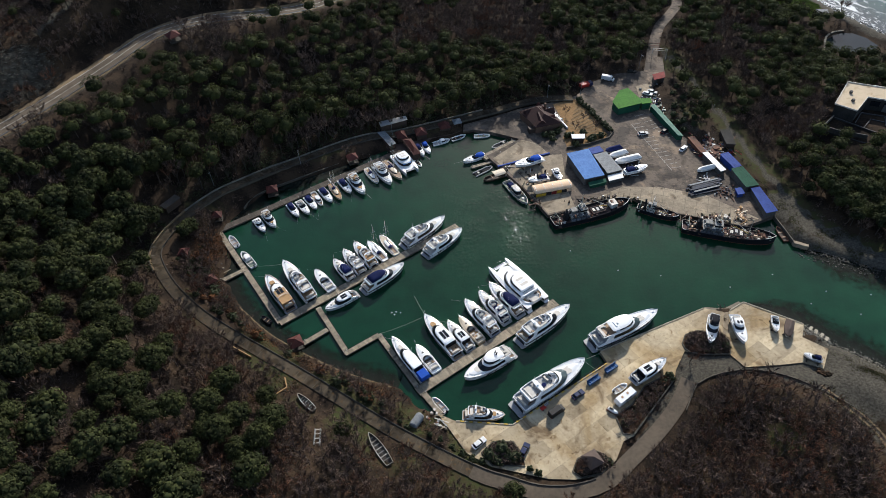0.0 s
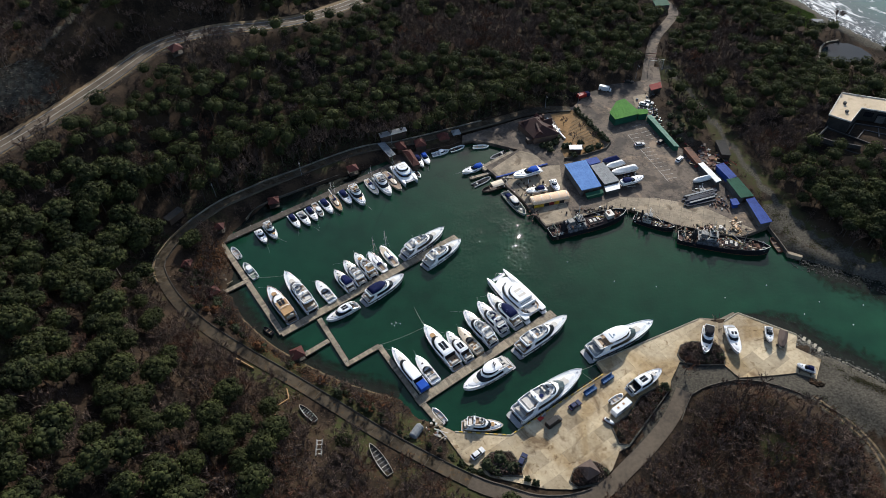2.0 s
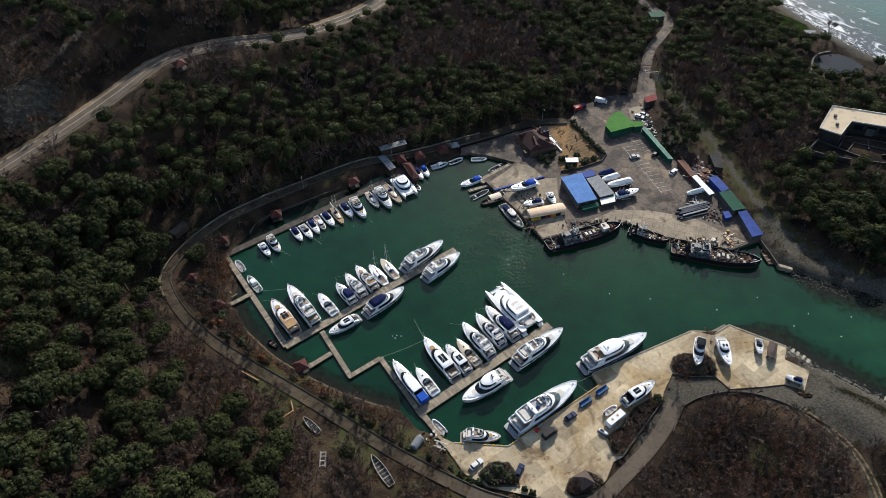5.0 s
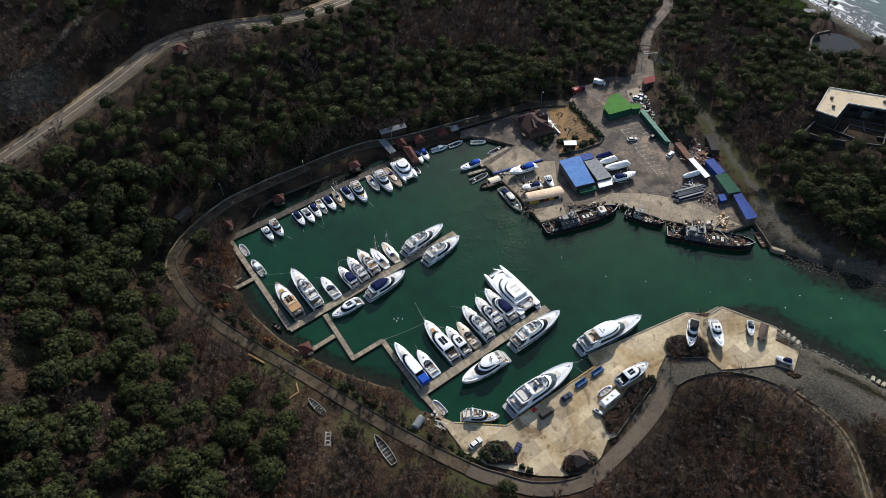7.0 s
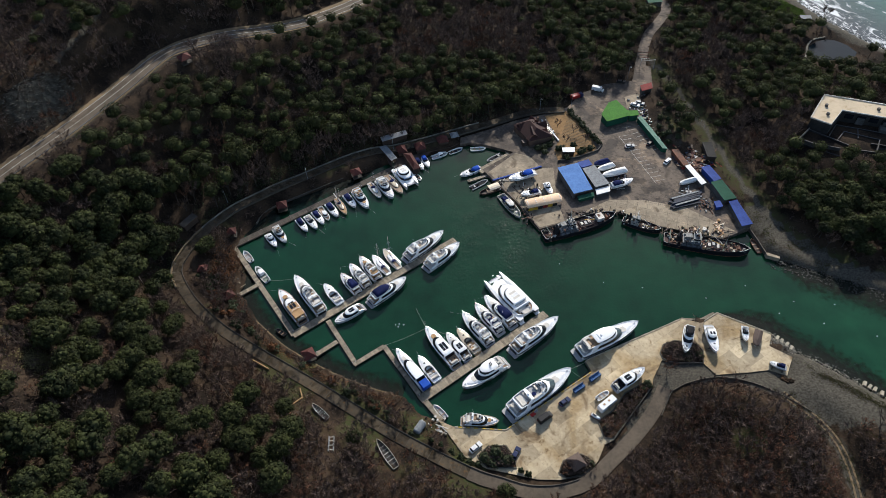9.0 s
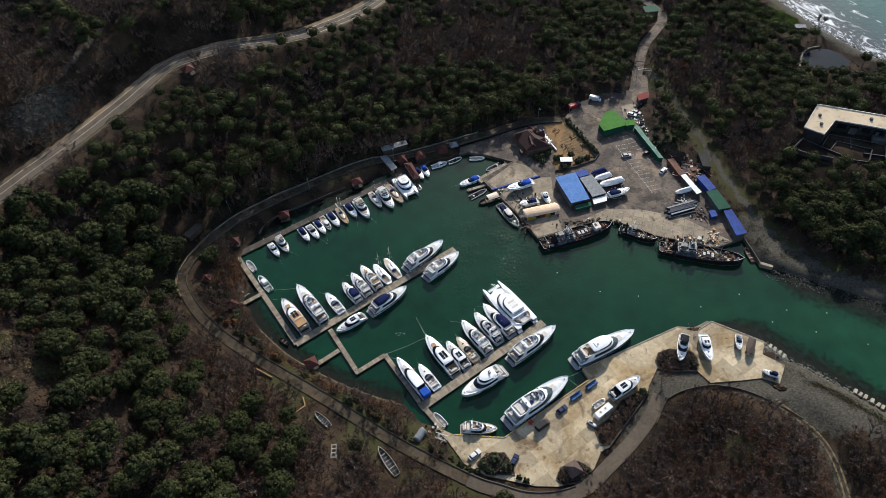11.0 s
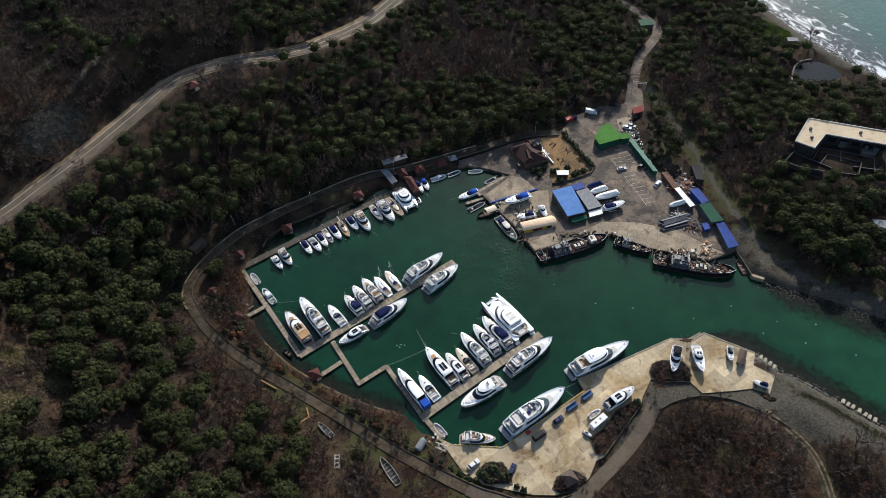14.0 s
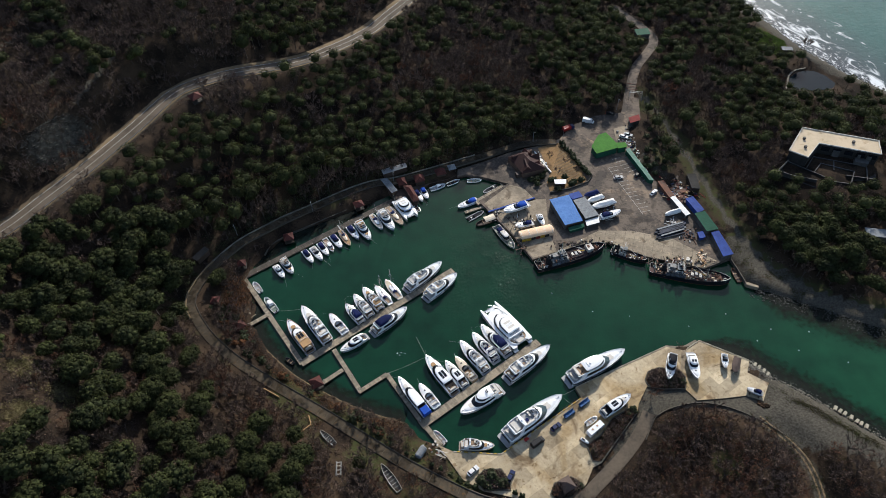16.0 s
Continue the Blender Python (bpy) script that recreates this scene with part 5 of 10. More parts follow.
def small_boat(x, y, turn, L, W, label, inner=None, z=0.0, cabin=False, skin=None, engine=True, name="open_boat"):
    b = thing(name, label, "boat", pose(x, y, z, 0, 0, turn))
    H = 0.35 + 0.05 * L
    r = lambda k, zz, cut=0.0, end=1.0, lift=0.0: plan_ring(-L / 2 + cut, L / 2 * end - cut * 1.5, W / 2 * k - cut, zz, 0.55, 0.85, 9, lift)
    part("hull", Shape().stack([r(0.45, -0.25, 0, 0.88), r(0.85, 0.1, 0, 0.94), r(1, H, 0, 1, 0.3 * H), r(1, H + 0.03, 0.14, 1, 0.3 * H), r(0.95, 0.22, 0.2)], False), skin or GEL, b)
    part("floor", Shape().stack([r(0.94, 0.16, 0.2), r(0.94, 0.26, 0.2)]), inner or GREYDECK, b)
    for u in (-0.22, 0.1):
        part("thwart", Shape().box((u * L, 0, H - 0.12), (0.3, W * 0.78, 0.07)), TEAK if not cabin else CUSHION, b)
    if cabin:
        house(b, "wheelhouse", -0.08 * L, 0.26 * L, W * 0.34, H - 0.1, 1.1, GEL, True, 0.5, 0.5)
    if engine:
        outboard(b, -L / 2, H)
    return b


def inflatable(x, y, turn, L, W, label, z=0.0):
    b = thing("inflatable_boat", label, "boat", pose(x, y, z, 0, 0, turn))
    pts = [(-L / 2, -W * 0.4, 0.35), (L * 0.22, -W * 0.4, 0.4), (L * 0.42, -W * 0.2, 0.5), (L * 0.48, 0, 0.55), (L * 0.42, W * 0.2, 0.5), (L * 0.22, W * 0.4, 0.4), (-L / 2, W * 0.4, 0.35)]
    part("tube", bar(Shape(), pts, 0.25, 8), GREYDECK, b)
    part("floor", Shape().box((-0.03 * L, 0, 0.2), (L * 0.85, W * 0.7, 0.3)), BLACKC, b)
    part("console", Shape().box((-0.1 * L, 0, 0.7), (0.6, 0.7, 0.8), 0, 0.8), BLACKC, b)
    part("seat", Shape().box((-0.28 * L, 0, 0.55), (0.6, 0.9, 0.5)), CUSHION, b)
    outboard(b, -L / 2, 0.5)
    return b


def boat_stand(x, y, turn, L, W, z, h):
    s = thing("boat_stand", "steel and timber cradle under a laid-up boat", "boat stand", pose(x, y, z, 0, 0, turn))
    for u in (-0.3, 0.25):
        part("beam", Shape().box((u * L, 0, 0.12), (0.25, W * 0.9, 0.24)), PILE, s)
        part("keel_block", Shape().box((u * L, 0, h * 0.35 + 0.1), (0.35, 0.5, h * 0.7 - 0.1)), PILE, s)
        for k in (-1, 1):
            part("prop", Shape().tube((u * L, k * W * 0.45, 0.2), (u * L, k * W * 0.30, h + 0.15), 0.07), RUST, s)
    return s


def covered_boat(x, y, turn, L, W, label, cover, z):
    b = thing("covered_boat", label, "boat", pose(x, y, z, 0, 0, turn))
    H = 0.45 + 0.07 * L
    hull_parts(b, L, W, H)
    part("tarpaulin", Shape().stack([plan_ring(-L / 2 - 0.05, L / 2 + 0.05, W / 2 + 0.06, 0.75 * H, 0.55, 0.9, 10, 0.3 * H), plan_ring(-L / 2, L / 2, W / 2 + 0.04, H + 0.1, 0.55, 0.9, 10, 0.35 * H), plan_ring(-L * 0.44, L * 0.38, W * 0.3, H + 0.65, 0.6, 0.8, 10), plan_ring(-L * 0.34, L * 0.2, W * 0.1, H + 1.05, 0.6, 0.8, 10)]), cover, b)
    return b


# outer moorings along the north-west jetty
ROW = "boats along the north-west jetty"
catamaran(-15.1, 211, -62, 14, 7.2, "white power catamaran with pale blue foredeck windows, moored at jetty", glassy=True)
sailing_boat(-19.9, 207.1, -58, 14, 3.9, "old tan and white ketch moored at jetty", 1, CREAM, TEAK)
motor_yacht(-23.7, 204.5, -60, 14.4, 4.5, "white flybridge motor yacht moored bow out", "fly")
sailing_boat(-28.2, 204, -60, 11, 3.4, "small white sailing boat with cream deck", 1, GEL, CREAM)
motor_yacht(-33.8, 198.8, -60, 13.4, 4.4, "white flybridge cruiser with cream deck seats, moored", "fly", deck=TAN)
sport_cruiser(-38.5, 198.2, -57, 10, 3.3, "white sport cruiser under a navy canopy", group=ROW)
sailing_boat(-42, 195, -61, 11, 3.1, "old two-masted wooden sailing boat with tan deck", 2, CREAM, TAN)
sport_cruiser(-45.6, 193.2, -56, 10, 3.3, "white sport cruiser with navy cockpit cover", group=ROW)
small_boat(-48.8, 191.4, -59, 9.2, 2.6, "old grey launch with a wooden deck and small wheelhouse", TEAK, cabin=True, engine=False, name="launch")
sport_cruiser(-51, 189.1, -55, 9.3, 3.0, "white sport cruiser with navy cockpit cover", group=ROW)
sport_cruiser(-53.7, 186.6, -55, 9.9, 3.1, "white open sport cruiser with navy seats", BLACKC, True, group=ROW)
sport_cruiser(-57.3, 185.2, -56, 9.2, 3.0, "white sport cruiser under a dark navy cover", group=ROW)
motor_yacht(-65.6, 180, -55, 10.2, 3.6, "small white flybridge boat with beige deck", "fly", deck=TAN)
sport_cruiser(-68.8, 177.4, -55, 9, 3.0, "white cabin boat with hardtop and two roof windows", hard=True)
small_boat(-9.6, 211.5, -60, 4.8, 1.9, "grey inflatable tender tied to jetty", BLACKC)
sport_cruiser(-9.1, 219.7, -64, 8.8, 3.0, "white boat with faded blue canopy by the pavilions", NAVY)
sport_cruiser(-6.2, 221.2, -68, 8.2, 2.9, "white boat with bright blue canopy by the pavilions", BLUE)
small_boat(0.2, 225.2, 22, 8, 2.9, "white cabin launch by the pavilions", cabin=True, name="launch")
small_boat(7.6, 228, 27, 7, 2.6, "white open boat with dark interior", BLACKC)
small_boat(17.7, 228.6, 2, 7, 2.6, "white open boat with pale green deck", SHIPGREEN, cabin=False)
small_boat(31.6, 225.2, 153, 4, 1.6, "small wooden rowing boat by the quay", TEAK, engine=False, name="rowing_boat", skin=CREAM)
inflatable(24.6, 222.3, -147, 8, 2.6, "grey inflatable boat with black console")
small_boat(-77.2, 169.6, 126, 6.8, 2.5, "white open boat with red seats at the west pier")
small_boat(-70.2, 160.2, 128, 9.4, 3.0, "white work boat with green deck and orange rim", SHIPGREEN, cabin=True, skin=GEL, name="work_boat")
small_boat(-59.2, 133, 142, 4.6, 1.7, "dark little boat under the bank", BLACKC, skin=BLACKC)

# first pontoon
P1 = "motorboats on the first pontoon"
motor_yacht(-56.5, 143.6, 126, 18.4, 5.2, "classic yacht with varnished brown hull and tan canopy", "roof", skin=TEAK, deck=TAN)
part("aft_canopy", Shape().box((-4.6, 0, 3.6), (6.6, 3.9, 0.14)).box((-1.3, 0, 3.72), (0.12, 3.9, 0.1)), TAN, bpy.data.objects["motor_yacht.003"])
motor_yacht(-50.4, 148, 125, 22, 5.3, "long white flybridge motor yacht with open sun deck", "fly")
sport_cruiser(-41.6, 148.5, 127, 12.4, 3.9, "white open sport cruiser with white seats", GEL, True)
motor_yacht(-35.4, 153.1, 128, 12.4, 4.0, "white flybridge cruiser with a navy cover", "fly", cover=NAVY, group=P1)
motor_yacht(-32.1, 156.7, 125, 14, 4.3, "white flybridge cruiser with grey deck seats", "fly", group=P1)
motor_yacht(-28.4, 160.1, 125, 14.3, 4.4, "white flybridge cruiser with brown aft deck", "fly", deck=TAN, group=P1)
sailing_boat(-24.2, 162.1, 126, 11.8, 3.6, "white sailing yacht with a tall mast")
sailing_boat(-20.1, 164.9, 124, 11.7, 3.6, "white sailing yacht with tan cockpit", deck=CREAM)
motor_yacht(-34.7, 139.3, -145, 12.6, 3.9, "low white coupe cruiser with a dark glass sunroof", "roof")
motor_yacht(-21.2, 149, 39, 18.2, 5.0, "white flybridge yacht with a bulging navy canopy", "fly", cover=NAVY, stripe=GLASS)
motor_yacht(-7.3, 170.6, 41, 21, 5.4, "white flybridge yacht with black hull windows", "fly", stripe=GLASS, deck=GREYDECK)
motor_yacht(-0.2, 165, 41, 18.5, 5.2, "white flybridge yacht at the pontoon's end", "fly", deck=CUSHION)

# second pontoon
P2 = "motorboats on the second pontoon"
catamaran(24.2, 144.3, 124, 22, 9.6, "large white power catamaran with grey roof hatch")
motor_yacht(19.8, 137.6, 126, 17, 4.7, "white cruiser with navy flybridge covers", "fly", cover=NAVY, group=P2)
motor_yacht(15.6, 134.6, 124, 15.8, 4.5, "white flybridge cruiser with a navy sun deck", "fly", deck=NAVY, group=P2)
motor_yacht(11.2, 130.5, 125, 17, 4.7, "white flybridge cruiser with black helm seat", "fly", group=P2)
sport_cruiser(7.8, 125.7, 125, 12.8, 3.7, "cream sport cruiser with a tan cockpit", TAN, True, skin=CREAM, deck=TAN)
motor_yacht(4.1, 123.5, 124, 13.4, 4.1, "white coupe cruiser with a navy glass roof", "roof", group=P2)
motor_yacht(-1.6, 123.5, 124, 19.4, 5.0, "long white sport yacht with black sunroof and teak aft deck", "roof", deck=TEAK, stripe=GLASS)
motor_yacht(31.2, 126.7, 36, 22.6, 5.6, "large white flybridge yacht with a black stern", "fly", stripe=GLASS)
sport_cruiser(-6.2, 115, 124, 12.4, 3.8, "white open sport cruiser with beige seats", BLACKC, True)
covered = motor_yacht(-11.8, 114.9, 125, 19.4, 4.2, "slim white launch with bright blue stern cover", "none")
part("stern_cover", Shape().box((-8.1, 0, 2.7), (3.6, 3.6, 1.2), 0, 0.8), BLUE, covered)
motor_yacht(12.8, 112.4, -148, 18.8, 5.6, "white trawler yacht with upper deckhouse and black funnels", "hard")
small_boat(-2.7, 99.5, 130, 6.2, 2.2, "small white runabout near the quay steps")
motor_yacht(10, 95.4, -4, 12.4, 4.0, "cream and white flybridge cruiser beside the quay wall", "fly", skin=CREAM, deck=TEAK)
motor_yacht(30.2, 104.3, 34, 27.6, 6.8, "very large white motor yacht with open flybridge, along the quay", "fly", deck=GREYDECK)
motor_yacht(56, 124, 25.5, 26.6, 6.4, "very large white motor yacht with closed deckhouse, along the quay", "hard", deck=GREYDECK, stripe=GLASS)

# laid up ashore
S = SOUTH_Z
for args, kw, fn in (
    ((60, 107.2, 31, 13.5, 4.2, "white coupe cruiser with black aft deck laid up on quay"), {"deck": BLACKC, "top": "roof"}, motor_yacht),
    ((83.2, 121.8, -112, 11.8, 3.8, "white flybridge boat with black cover laid up on quay"), {"cover": BLACKC, "top": "fly"}, motor_yacht),
    ((91.6, 121.6, -92, 11.6, 3.8, "white hardtop cruiser laid up on quay"), {"hard": True}, sport_cruiser),
    ((103.6, 123.2, -104, 6.6, 2.5, "small white cabin boat on quay"), {"open_cockpit": True}, sport_cruiser),
):
    fn(*args, z=S + 1.0, **kw)
    boat_stand(args[0], args[1], args[2], args[3], args[4], S, 0.75)
covered_boat(107.1, 121.2, -118, 7.2, 2.7, "boat under a brown tarpaulin on quay", BROWNC, S + 0.8)
boat_stand(107.1, 121.2, -118, 7.2, 2.7, S, 0.6)
sport_cruiser(110.6, 110.6, 152, 5.6, 2.1, "small white runabout under a navy cover on quay", NAVY, z=S + 0.45)
boat_stand(110.3, 110, 154, 5.8, 2.2, S, 0.3)
small_boat(50.6, 102.2, 31, 5.1, 2.1, "small white open boat set down on quay", z=S + 0.35)
boat_stand(50.6, 102.2, 31, 5.1, 2.1, S, 0.25)

# yard side
Y = YARD_Z
sport_cruiser(13.7, 213.2, -153, 11, 3.4, "white cabin boat with small blue canopy at the slipway", BLUE)
inflatable(16.8, 205.6, 33, 9, 3.0, "white and black inflatable work boat between the piers")
old = small_boat(21, 201.2, -157, 10.2, 3.4, "old dark wooden boat under a curved cream awning", DARKWOOD, skin=DARKWOOD, engine=False, name="passenger_boat")
part("awning", Shape().stack([[(u, -1.7, 2.3), (u, -1.0, 2.65), (u, 0, 2.8), (u, 1.0, 2.65), (u, 1.7, 2.3), (u, 0, 2.6)] for u in (-4.4, 0.6)]), CREAM, old)
for u in (-4.2, 0.4):
    for s in (-1.5, 1.5):
        part("awning_post", Shape().tube((u, s, 0.5), (u, s, 2.35), 0.05), STEEL, old)
patrol = small_boat(28.8, 191.3, -63, 15.4, 4.2, "grey-white patrol boat with navy cover amidships", SHIPGREEN, skin=SHIPWHITE, engine=False, name="patrol_boat")
house(patrol, "wheelhouse", -2.5, 2.5, 1.4, 0.9, 2.0, SHIPWHITE, True, 0.4, 0.6)
part("navy_cover", Shape().box((-4.4, 0, 1.6), (2.6, 2.4, 1.0), 0, 0.7), NAVY, patrol)
part("mast", Shape().tube((-0.8, 0, 2.6), (-0.8, 0, 6.5), 0.07).tube((-0.8, -0.8, 5), (-0.8, 0.8, 5), 0.04), STEEL, patrol)
part("gun_tub", Shape().tube((4.6, 0, 1.0), (4.6, 0, 1.7), 0.7, 0.5, 10), SHIPWHITE, patrol)
for args, kw, fn in (
    ((35.2, 206.4, -159, 13, 4.0, "white and light blue boat with bright blue canopy on the yard"), {"cover": BLUE}, sport_cruiser),
    ((37.7, 195.8, -168, 8.6, 2.9, "white boat with small navy canopy on stands"), {"cover": NAVY}, sport_cruiser),
    ((45.3, 198.3, -76, 7.4, 2.7, "white cabin boat on tall stands"), {"hard": True}, sport_cruiser),
    ((76.4, 199.6, 17, 10.6, 3.4, "white cruiser with navy cover beside the workshop"), {"cover": NAVY}, sport_cruiser),
):
    fn(*args, z=Y + 1.2, **kw)
    boat_stand(args[0], args[1], args[2], args[3], args[4], Y, 0.95)
for args in ((70.4, 213.2, -158, 7.6, 2.8, "boat under a dark blue tarpaulin beside the workshop", NAVY), (71.6, 209.9, -157, 8.6, 2.8, "boat under a grey-white tarpaulin beside the workshop", WHITEC), (74.6, 206.2, -162, 11.6, 3.2, "long boat under a white tarpaulin beside the workshop", WHITEC)):
    covered_boat(*args[:7], Y + 1.0)
    boat_stand(args[0], args[1], args[2], args[3], args[4], Y, 0.75)
small_boat(121.9, 164.8, 97, 7.4, 2.3, "weathered red-brown wooden boat by the quay wall", DARKWOOD, skin=RUST, engine=False, name="rowing_boat")

# floating pavilion with an orange awning
barge = thing("covered_barge", "yellow barge under a faded orange and white awning", "barge", pose(42.4, 191.2, 0, 0, 0, 13))
part("pontoon", Shape().box((0, 0, 0.4), (15.6, 5.4, 1.4)), YELLOW, barge)
part("deck", Shape().box((0, 0, 1.15), (15.4, 5.2, 0.1)), DECKWOOD, barge)
vault = lambda u, k: [(u, 2.55 * k * math.cos(t), 3.35 + 1.15 * k * math.sin(t)) for t in [i * math.pi / 8 for i in range(9)]]
part("awning", Shape().stack([vault(-8.0, 0.3), vault(-7.7, 0.85), vault(-7.2, 1.0), vault(6.9, 1.0), vault(7.5, 0.8), vault(7.9, 0.3)]), ORANGE, barge, smooth=True)
for u in (-7, -3.5, 0, 3.5, 6.8):
    part("awning_band", Shape().box((u, -1.35, 4.24), (0.22, 0.9, 0.12)).box((u, 0, 4.5), (0.22, 1.8, 0.1)), WHITEC, barge)
    for s in (-2.3, 2.3):
        part("post", Shape().tube((u, s, 1.1), (u, s, 3.7), 0.06), STEEL, barge)
for i, u in enumerate((-6.3, -4.2, -2.1, 0, 2.1, 4.2, 6.2)):
    part("side_curtain", Shape().box((u, -2.45, 2.2), (1.98, 0.08, 1.6)), (YELLOW, YELLOW, BLACKC, REDSHEET, YELLOW, BLACKC, ORANGE)[i], barge)


# ---- old working ships ----
def ship(x, y, turn, L, W, label, skin, fore_house, nets, seed):
    """An old working ship: funnel and stacked deckhouse aft, fender bundles beside it, an open hold, gear and booms forward."""
    rnd = random.Random(seed)
    b = thing("fishing_ship", label, "ship", pose(x, y, 0, 0, 0, turn))
    H, small = 1.15 + 0.03 * L, L < 20
    r = lambda k, z, cut=0.0, lift=0.0: plan_ring(-L / 2 + cut, L / 2 - cut, W / 2 * k - cut, z, 0.45, 0.74, 16, lift, 2.2, 0.66)
    part("hull", Shape().stack([r(0.7, -0.8), r(0.95, 0.3), r(1, H, 0, 0.55 * H), r(1, H + 0.02, 0.14, 0.55 * H), r(0.97, H - 0.9, 0.2, 0.45 * H)], False), skin, b, smooth=True)
    part("bottom_band", Shape().stack([r(0.955, -0.1, -0.02), r(0.958, 0.2, -0.02)], False, False), RUST, b)
    part("deck", Shape().stack([r(0.96, H - 1.1, 0.2, 0.42 * H), r(0.96, H - 0.85, 0.2, 0.42 * H)]), DECKRUST, b)
    zb = H - 0.85
    xb = -0.17 * L
    sheer = lambda u: 0.42 * H * max(0, u / L + 0.5) ** 2.2
    # bulwark cap, pale at bow and stern
    cap = r(1.0, H + 0.05, 0.06, 0.55 * H)
    part("bow_cap", bar(Shape(), [q for q in cap if q[0] > 0.36 * L], 0.12, 5), SHIPWHITE, b)
    part("stern_cap", bar(Shape(), [q for q in cap if q[0] < -0.42 * L][-3:] + [q for q in cap if q[0] < -0.42 * L][:3], 0.1, 5), SHIPWHITE, b)
    # stacked deckhouse with open bridge wings
    lower = part("deckhouse", Shape().box((xb, 0, zb + 1.1), (0.2 * L, W * 0.56, 2.2)), SHIPWHITE, b)
    for q in range(5):
        part("porthole", Shape().tube((xb + (q - 2) * 0.036 * L, -W * 0.285, zb + 1.4), (xb + (q - 2) * 0.036 * L, -W * 0.275, zb + 1.4), 0.22, k=8), GLASS, lower)
    part("boat_deck", Shape().box((xb - 0.005 * L, 0, zb + 2.26), (0.225 * L, W * 0.66, 0.12)), SHIPGREY, b)
    w = part("wheelhouse", Shape().box((xb + 0.045 * L, 0, zb + 3.2), (0.085 * L, W * 0.44, 1.8), 0, 0.92), SHIPWHITE, b)
    part("window_band", Shape().box((xb + 0.045 * L, 0, zb + 3.5), (0.085 * L * 0.97 + 0.06, W * 0.43 + 0.06, 0.62), 0, 0.97), GLASS, w)
    part("wheelhouse_roof", Shape().box((xb + 0.045 * L, 0, zb + 4.16), (0.09 * L, W * 0.48, 0.12)), SHIPGREY, w)
    part("aft_cabin", Shape().box((xb - 0.055 * L, W * 0.08, zb + 2.95), (0.07 * L, W * 0.3, 1.3)), SHIPGREY, b)
    part("funnel", Shape().box((-0.325 * L, 0, zb + 1.9), (0.055 * L, W * 0.26, 3.8), 0, 0.82).tube((-0.32 * L, 0, zb + 3.6), (-0.335 * L, 0, zb + 5.0), 0.4, 0.36, 10), BLACKC, b)
    # mast with yards, lamps and stays
    m = part("mast", Shape().tube((xb + 0.02 * L, 0, zb + 4), (xb + 0.02 * L, 0, zb + (7 if small else 10.5)), 0.12, 0.06).tube((xb + 0.02 * L, -1.5, zb + 6.4), (xb + 0.02 * L, 1.5, zb + 6.4), 0.06).tube((xb + 0.02 * L, -0.9, zb + 5.4), (xb + 0.02 * L, 0.9, zb + 5.4), 0.06), SHIPWHITE, b)
    part("radar_scanner", Shape().box((xb + 0.02 * L, 0, zb + 5.9), (0.25, 1.7, 0.2), 25), SHIPWHITE, m)
    for q in range(5):
        a = rnd.uniform(0, 6.3)
        part("aerial", Shape().tube((xb + (0.01 + 0.02 * q) * L, rnd.uniform(-0.2, 0.2) * W, zb + 4.2), (xb + (0.01 + 0.02 * q) * L + 0.4 * math.cos(a), rnd.uniform(-0.2, 0.2) * W, zb + rnd.uniform(5.6, 7.4)), 0.045, 0.03, 4), SHIPWHITE, w)
    # stacked grey fenders on the water side
    if not small:
        for q in range(7):
            u0 = xb - 0.1 * L + (q % 4) * 0.062 * L + (q // 4) * 0.03 * L
            part("big_fender", Shape().stack([[(u0 + du, -W * 0.34 + 0.9 * (q // 4) * 0.6 + rr * math.cos(t), zb + 0.9 + 1.1 * (q // 4) + rr * math.sin(t)) for t in [i * math.pi / 5 for i in range(10)]] for du, rr in ((-0.03 * L, 0.4), (-0.024 * L, 0.72), (0.024 * L, 0.72), (0.03 * L, 0.4))]), BUNDLE, b)
    # open hold with boards lying over it
    x0, x1 = 0.0 * L, 0.17 * L
    part("hatch_coaming", Shape().box(((x0 + x1) / 2, 0, zb + 0.4 + sheer(x1) * 0.5), (x1 - x0, W * 0.5, 0.7)), DECKRUST, b)
    part("hold_opening", Shape().box(((x0 + x1) / 2, 0, zb + 0.76 + sheer(x1) * 0.5), (x1 - x0 - 0.5, W * 0.42, 0.06)), BLACKC, b)
    for q in range(3):
        part("hatch_board", Shape().box((x0 + (0.2 + 0.3 * q) * (x1 - x0), rnd.uniform(-0.08, 0.08) * W, zb + 0.83 + sheer(x1) * 0.5), (0.03 * L, W * rnd.uniform(0.2, 0.36), 0.07), rnd.uniform(-6, 6)), (SHIPWHITE, GREYDECK, SHIPWHITE)[q], b)
    xm = 0.21 * L
    c = part("cargo_mast", Shape().tube((xm, 0, zb), (xm, 0, zb + (4 if small else 7.5)), 0.16, 0.09), SHIPGREY, b)
    for q in (-1, 1):
        part("derrick", Shape().tube((xm, 0.3 * q, zb + 1.3), (xm - 0.2 * L, q * 1.6, zb + (2.6 if small else 5.2)), 0.11, 0.07), (YELLOW, SHIPWHITE)[q > 0], c)
        part("stay", Shape().tube((xm, 0, zb + (3.8 if small else 7.2)), (xm - 0.2 * L, q * 1.6, zb + (2.6 if small else 5.2)), 0.025, k=3), BLACKC, c)
        part("shroud", Shape().tube((xb + 0.02 * L, 0, zb + (6 if small else 9)), (xm, q * W * 0.42, zb + 0.9), 0.025, k=3), BLACKC, b)
